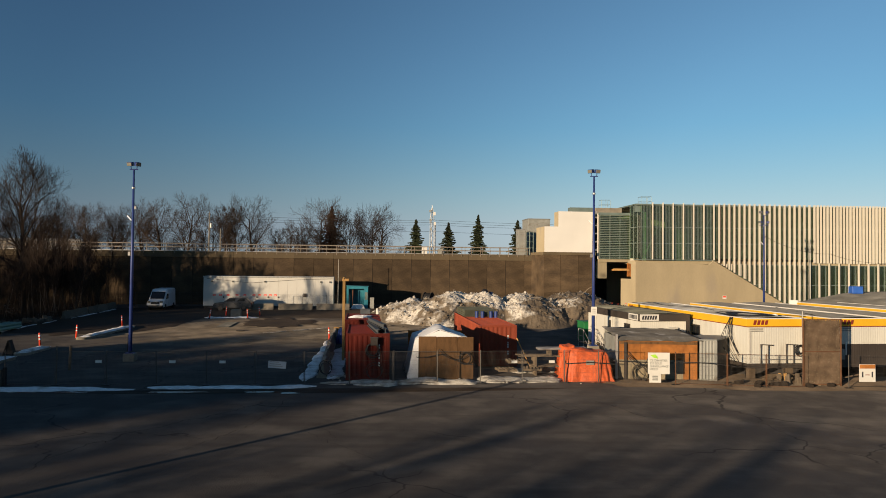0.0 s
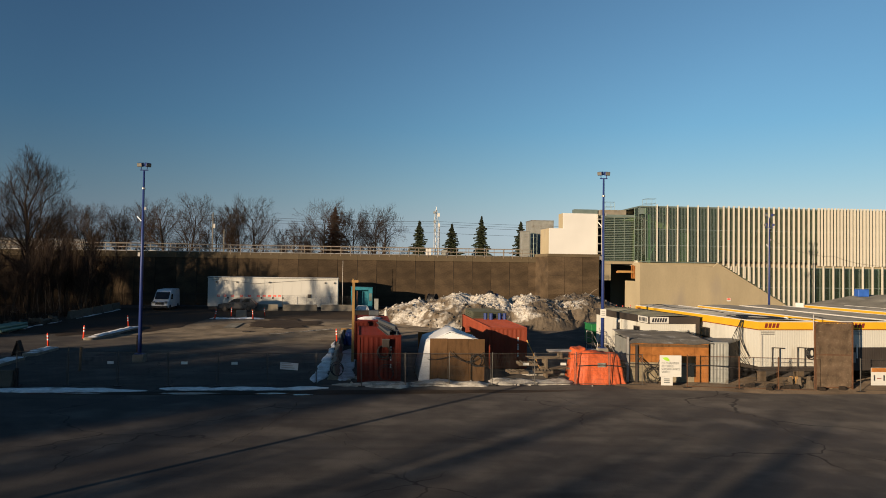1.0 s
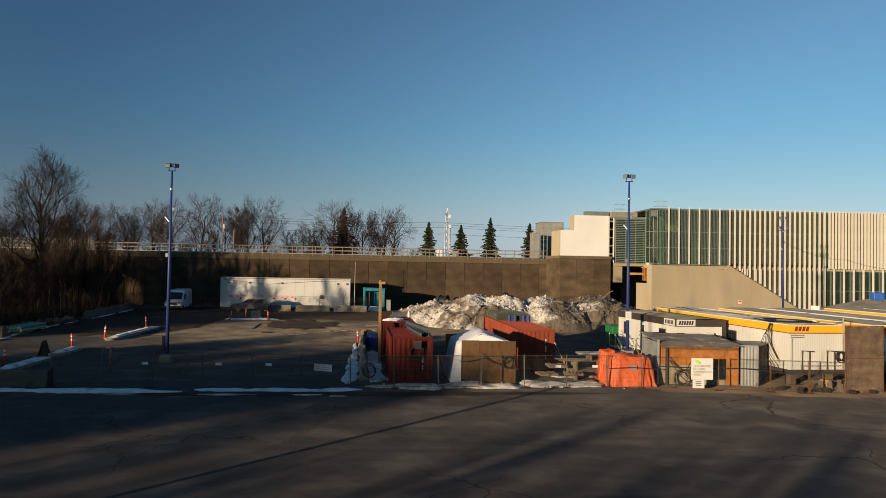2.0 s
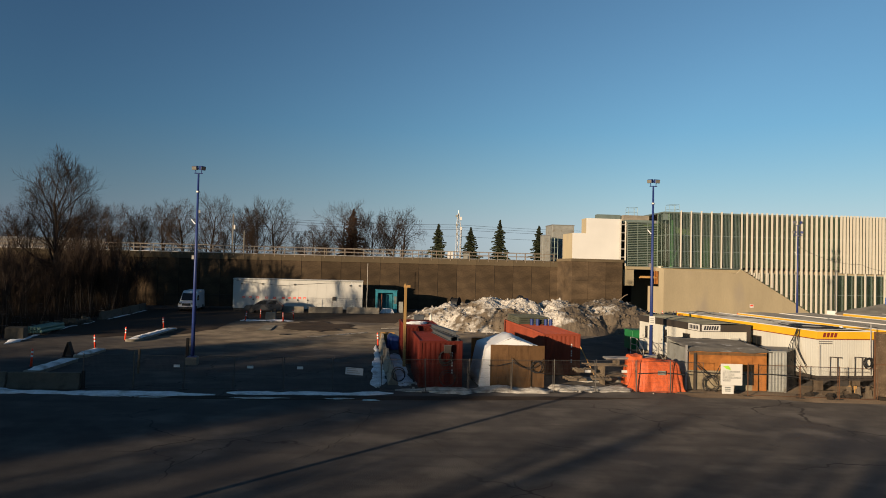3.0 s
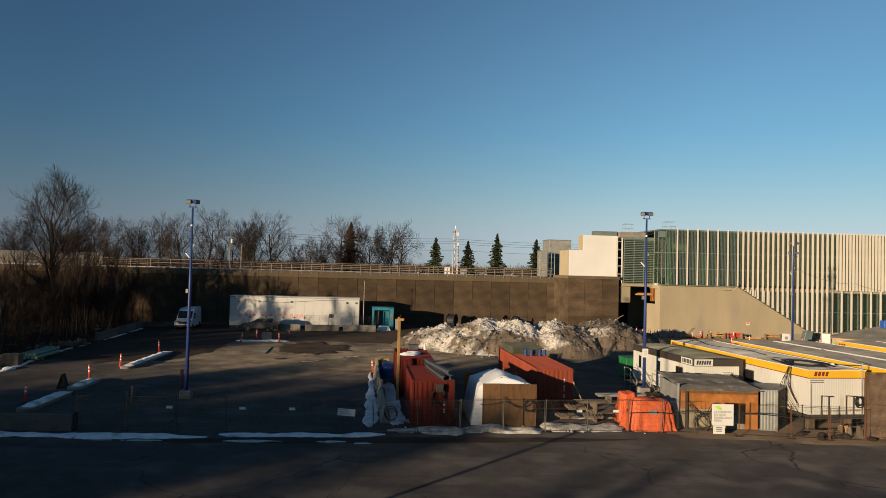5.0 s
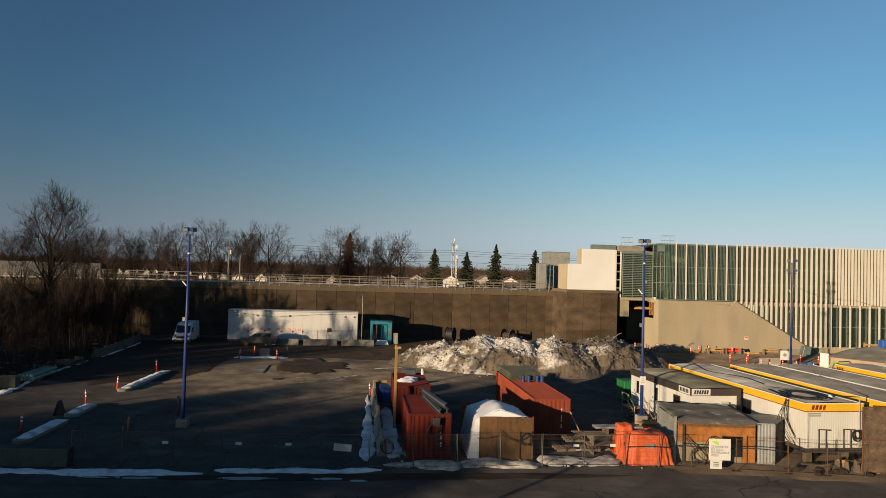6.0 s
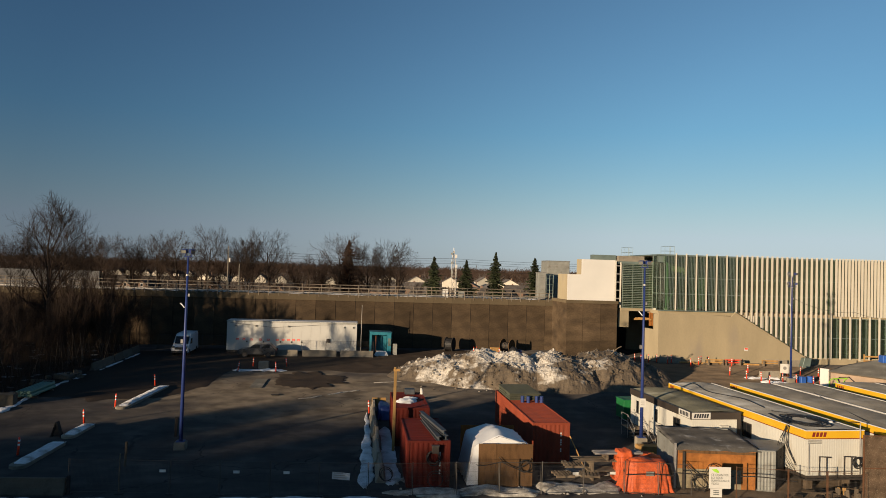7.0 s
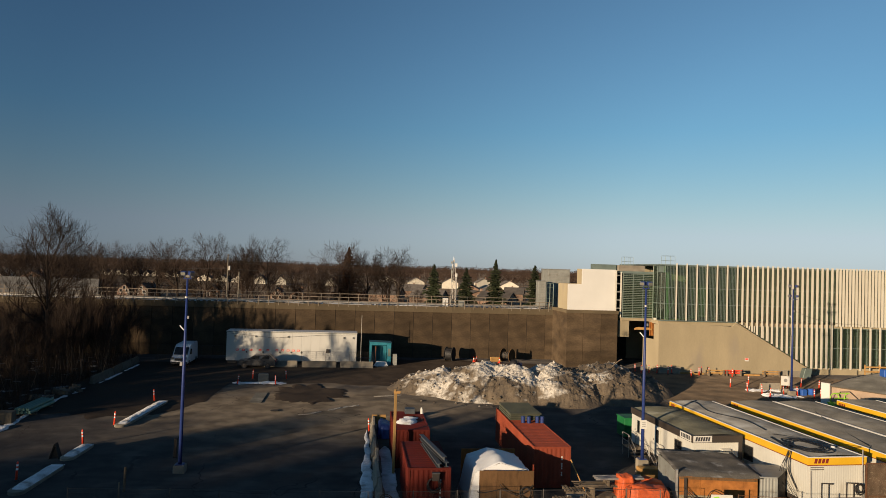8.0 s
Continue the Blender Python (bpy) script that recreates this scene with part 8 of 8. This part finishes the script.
# ---- railway mast, poles and wires ----
def mast(x, y, z, top):
    """A three-legged lattice mast, narrow above, with boxes and a thin pole beside it."""
    m = thing("signal_mast", x, y, z, 7, "pale steel lattice mast with small boxes", "mast")
    feet, knee = ((-0.3, 0), (0.3, 0), (0, 0.5)), 0.72

    def leg_at(k, f):
        w = 1.0 if f < knee else 1 - 0.75 * (f - knee) / (0.94 - knee)
        return Vector((feet[k][0] * w, feet[k][1] * w, top * f))

    for k in range(3):
        part("leg", tube([leg_at(k, 0), leg_at(k, knee), leg_at(k, 0.94)], 0.035, 6), M_STEEL, m)
    for i in range(14):
        a, b = 0.94 * i / 14, 0.94 * (i + 1) / 14
        for k in range(3):
            part("brace", tube([leg_at(k, a), leg_at((k + 1 + i % 2) % 3, b)], 0.022, 4), M_STEEL, m)
    part("tip", tube([(0, 0.1, top * 0.9), (0, 0.1, top)], 0.05, 6), M_BANDWHITE, m)
    part("cabinet", box(-1.5, -0.3, 0, -0.75, 0.4, 1.3), M_BOXWHITE, m)
    part("cabinet", box(0.9, -0.35, 0, 1.7, 0.35, 1.05), M_GREYMETAL, m)
    for k, (q, f) in enumerate(((-0.45, 0.86), (0.2, 0.8), (-0.4, 0.68), (0.25, 0.6), (-0.35, 0.5))):
        part("signal_box", box(q, -0.25, top * f, q + 0.28, 0.05, top * f + (0.5 if k % 2 else 0.32)), M_BOXWHITE if k % 2 else M_GREYMETAL, m)
    part("side_pole", tube([(0.5, 0.3, 0), (0.5, 0.3, top * 0.62)], 0.08, 8), M_STEEL, m)


mast(-2.0, 103.6, 7.95, 7.55)


def utility_pole(x, y, z, h):
    p = thing("utility_pole", x, y, z, 10, "pale weathered utility pole with short insulator pegs", "utility pole", "utility poles")
    part("pole", tube([(0, 0, 0), (0, 0, h)], [0.12, 0.09], 8), M_BARRIER, p)
    for k in range(3):
        part("insulator", tube([(0, -0.1, h - 0.25 - 0.5 * k), (0, -0.34, h - 0.2 - 0.5 * k)], 0.04, 6), M_DARK, p)
    part("transformer", tube([(0.3, -0.1, h - 2.6), (0.3, -0.1, h - 1.9)], 0.2, 10), M_STEEL, p) if h > 6 else None


utility_pole(-38.9, 113.2, 7.9, 7.0)
utility_pole(-36.9, 112.8, 7.9, 4.2)
utility_pole(-90, 128, 0.8, 14)
utility_pole(40, 128, 0.8, 14)
for h in (14.3, 13.9, 13.5, 12.4):
    cable([(-90, 127, h), (-38.8, 113.5, h + 0.1), (-2.0, 115.5, h - 0.25), (40, 127, h)], 0.022, "thin overhead wire along the railway", name="overhead_wire", sag=0.35)
solo("thin_mast", tube([(0, 0, 0), (0, 0, 6.5)], [0.045, 0.025], 8), M_STEEL, pose(-14.25, 92.3, gz(0, 92)), "thin grey mast at the white trailer's end", "mast")
solo("noise_wall", box(0, 0, 0, 26, 0.3, 2.6), M_PANELGREY, pose(-85.5, 110.2, 7.6, 0, 0, 5), "long grey panelled screen behind the wood", "screen wall")

# ---- houses and woods towards the horizon ----
def house(x, y, yaw, w, d, h, rise, wall, label):
    """A small house with its gable to the front."""
    g = thing("house", x, y, 0.7, yaw, label, "house", "houses beyond the railway")
    body = prism([(-w / 2, 0), (w / 2, 0), (w / 2, h), (0, h + rise), (-w / 2, h)], 0, d, "y")
    part("wall", body, wall, g)
    for s in (-1, 1):
        part("roof", prism([(s * (w / 2 + 0.35), h - 0.2), (0, h + rise + 0.08), (0, h + rise + 0.28), (s * (w / 2 + 0.35), h)], -0.35, d + 0.35, "y"), M_SHINGLE, g)
    for a, z in ((-w * 0.25, 1.0), (w * 0.22, 1.0), (0, h * 0.95)) if y < 350 else ():
        wd = part("window", box(a - 0.5, -0.06, z, a + 0.5, -0.01, z + 1.2), M_BOXWHITE, g)
        part("pane", box(a - 0.42, -0.075, z + 0.08, a + 0.42, -0.062, z + 1.12), M_CARGLASS, wd)
    if y < 350:
        part("door", box(w * 0.36 - 0.45, -0.05, 0, w * 0.36 + 0.45, -0.008, 2.0), M_BROWNBAND, g)
    part("chimney", box(w * 0.2, d * 0.6, h + rise * 0.4, w * 0.2 + 0.6, d * 0.6 + 0.6, h + rise + 0.8), M_BRICK, g)


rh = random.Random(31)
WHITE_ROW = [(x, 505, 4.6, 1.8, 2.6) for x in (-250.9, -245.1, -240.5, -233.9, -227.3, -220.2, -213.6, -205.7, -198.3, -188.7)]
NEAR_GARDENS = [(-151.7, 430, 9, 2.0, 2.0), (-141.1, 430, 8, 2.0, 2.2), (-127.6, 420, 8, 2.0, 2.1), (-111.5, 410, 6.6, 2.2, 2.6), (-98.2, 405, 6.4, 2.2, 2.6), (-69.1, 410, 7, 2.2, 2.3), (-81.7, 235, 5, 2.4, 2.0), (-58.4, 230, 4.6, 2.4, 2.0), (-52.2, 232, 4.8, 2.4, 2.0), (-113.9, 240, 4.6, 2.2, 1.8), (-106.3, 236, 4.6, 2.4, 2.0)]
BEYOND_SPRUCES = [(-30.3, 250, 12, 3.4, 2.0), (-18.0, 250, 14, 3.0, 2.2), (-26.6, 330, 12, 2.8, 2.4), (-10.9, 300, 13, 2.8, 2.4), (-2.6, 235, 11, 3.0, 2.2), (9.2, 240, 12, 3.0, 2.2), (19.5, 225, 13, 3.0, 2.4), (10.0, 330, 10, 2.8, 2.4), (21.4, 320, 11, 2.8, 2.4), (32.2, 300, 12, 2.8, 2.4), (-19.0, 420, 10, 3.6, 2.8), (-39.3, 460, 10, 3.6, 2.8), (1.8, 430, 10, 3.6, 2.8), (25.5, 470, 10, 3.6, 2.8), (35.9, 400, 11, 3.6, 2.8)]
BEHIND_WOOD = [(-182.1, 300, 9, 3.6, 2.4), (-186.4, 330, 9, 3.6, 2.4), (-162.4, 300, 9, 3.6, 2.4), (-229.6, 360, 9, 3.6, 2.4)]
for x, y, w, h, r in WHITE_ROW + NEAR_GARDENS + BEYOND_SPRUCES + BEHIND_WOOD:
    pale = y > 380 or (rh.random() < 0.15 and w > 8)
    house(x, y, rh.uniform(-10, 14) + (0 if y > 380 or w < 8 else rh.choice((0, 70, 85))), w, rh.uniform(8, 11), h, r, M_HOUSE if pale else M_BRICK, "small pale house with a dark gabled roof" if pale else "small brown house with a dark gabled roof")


def far_woods():
    """Leafless woods between and behind the houses."""
    rnd = random.Random(8)
    V, F = [], []
    for i in range(4200):
        y = 525 + 1400 * rnd.random() ** 1.6
        x = rnd.uniform(-0.78, 0.72) * y
        h = rnd.uniform(7, 10) if y < 600 else rnd.uniform(10, 16)
        w = h * rnd.uniform(0.26, 0.42)
        z = 0.5
        b = len(V)
        V += [(x - 0.14, y, z), (x + 0.14, y, z), (x, y, z + h * 0.8)]
        F.append((b, b + 1, b + 2))
        t = 0.05 + 0.00022 * y
        for k in range(38 if y < 900 else 24):
            a, c, q = rnd.uniform(0, math.tau), rnd.uniform(-1, 1), rnd.random() ** 0.5
            sx, sz = x + w * q * math.sqrt(1 - c * c) * math.cos(a), z + h * (0.62 + 0.36 * q * c)
            L, lean = h * rnd.uniform(0.08, 0.2), rnd.gauss(0, 0.7)
            b = len(V)
            V += [(sx - t, y, sz), (sx + t, y, sz), (sx + L * lean * 0.6, y + rnd.uniform(-1, 1), sz + L)]
            F.append((b, b + 1, b + 2))
    ob = new("far_woods", soup("far_woods", V, F, M_FARWOOD))
    tagged(ob, "brown leafless woods among the houses", "woods", kind="stuff")


def garden_trees():
    """Small bare trees and hedges among the houses."""
    rnd = random.Random(18)
    V, F = [], []
    for i in range(760):
        y = rnd.uniform(150, 330)
        x = rnd.uniform(-0.75, 0.25) * y
        h, w = rnd.uniform(1.5, 4.0), rnd.uniform(1.0, 2.6)
        for k in range(36):
            a, f = rnd.uniform(0, math.tau), rnd.uniform(0.0, 0.6)
            r, t = w * rnd.uniform(0.3, 1.0), 0.04
            b = len(V)
            V += [(x - t, y, 0.7 + h * f), (x + t, y, 0.7 + h * f), (x + r * math.cos(a), y + r * math.sin(a), 0.7 + h * min(1, f + rnd.uniform(0.2, 0.5)))]
            F.append((b, b + 1, b + 2))
    tagged(new("garden_brush", soup("garden_brush", V, F, M_FARWOOD)), "bare garden trees and hedges among the houses", "brush", kind="stuff")


M_FARWOOD = mat("far_bare_twigs", (0.065, 0.043, 0.033), 0.95, size=25, grain=3.0, var=0.4, bump=0)
far_woods()
garden_trees()

# ---- last small things ----
drape("covered_goods", "dark blue tarpaulin over goods between barriers and container", 1.1, 2.6, 1.0, M_BLUE, 9, pose(*W(-1.15, 56.6), gz(0, 56.6), 0, 0, YAW), 0.15)
solo("pallet_board", box(-0.6, -0.05, 0, 0.6, 0.05, 0.9), M_TIMBER, pose(*W(-1.5, 59.6), gz(0, 59.6), -8, 0, YAW), "pale board standing at the end of the barriers", "board", bevel=0.01)
cable([(36.4, 78.8, 10.3), (48, 86, 8.4), (60, 91, 7.6)], 0.018, "thin black wire strung before the station's fins", name="overhead_wire", sag=0.5)
ro = random.Random(77)
for i in range(15):
    h = ro.uniform(0.3, 0.65)
    w = ro.uniform(0.05, 0.11)
    solo("timber_offcut", box(-w, -w, 0, w, w, h), ro.choice((M_TIMBER, M_GREYWOOD, M_GREYWOOD)), pose(19.0 + ro.uniform(0, 2.0), 38.75 + ro.uniform(-0.2, 0.35), 0.04, ro.uniform(-9, 9), ro.uniform(-9, 9), ro.uniform(0, 90)), "short timber offcut standing under the trailer's edge", "timber", "timber offcuts before the trailer", bevel=0.008)
for i in range(12):
    w = ro.uniform(0.12, 0.3)
    solo("rubble_stone", box(-w, -w * 0.7, 0, w, w * 0.7, w * 0.8), M_WETEARTH, pose(ro.uniform(15.4, 21.5), ro.uniform(37.9, 39.0), 0.02, 0, 0, ro.uniform(0, 90)), "broken lump of concrete on brown earth", "rubble", "rubble before the trailers", bevel=0.05)
for i in range(46):
    w = ro.uniform(0.03, 0.1)
    solo("snow_lump", tube([(0, 0, 0), (0, 0, w * 0.6), (0, 0, w)], [w, w * 0.8, w * 0.3], 6), M_DIRTYSNOW, pose(ro.uniform(-6.8, 8.5), ro.uniform(38.3, 40.2), 0.03, 0, 0, ro.uniform(0, 90)), "frozen lump of dirty snow by the fence", "snow", "snow lumps by the fence")
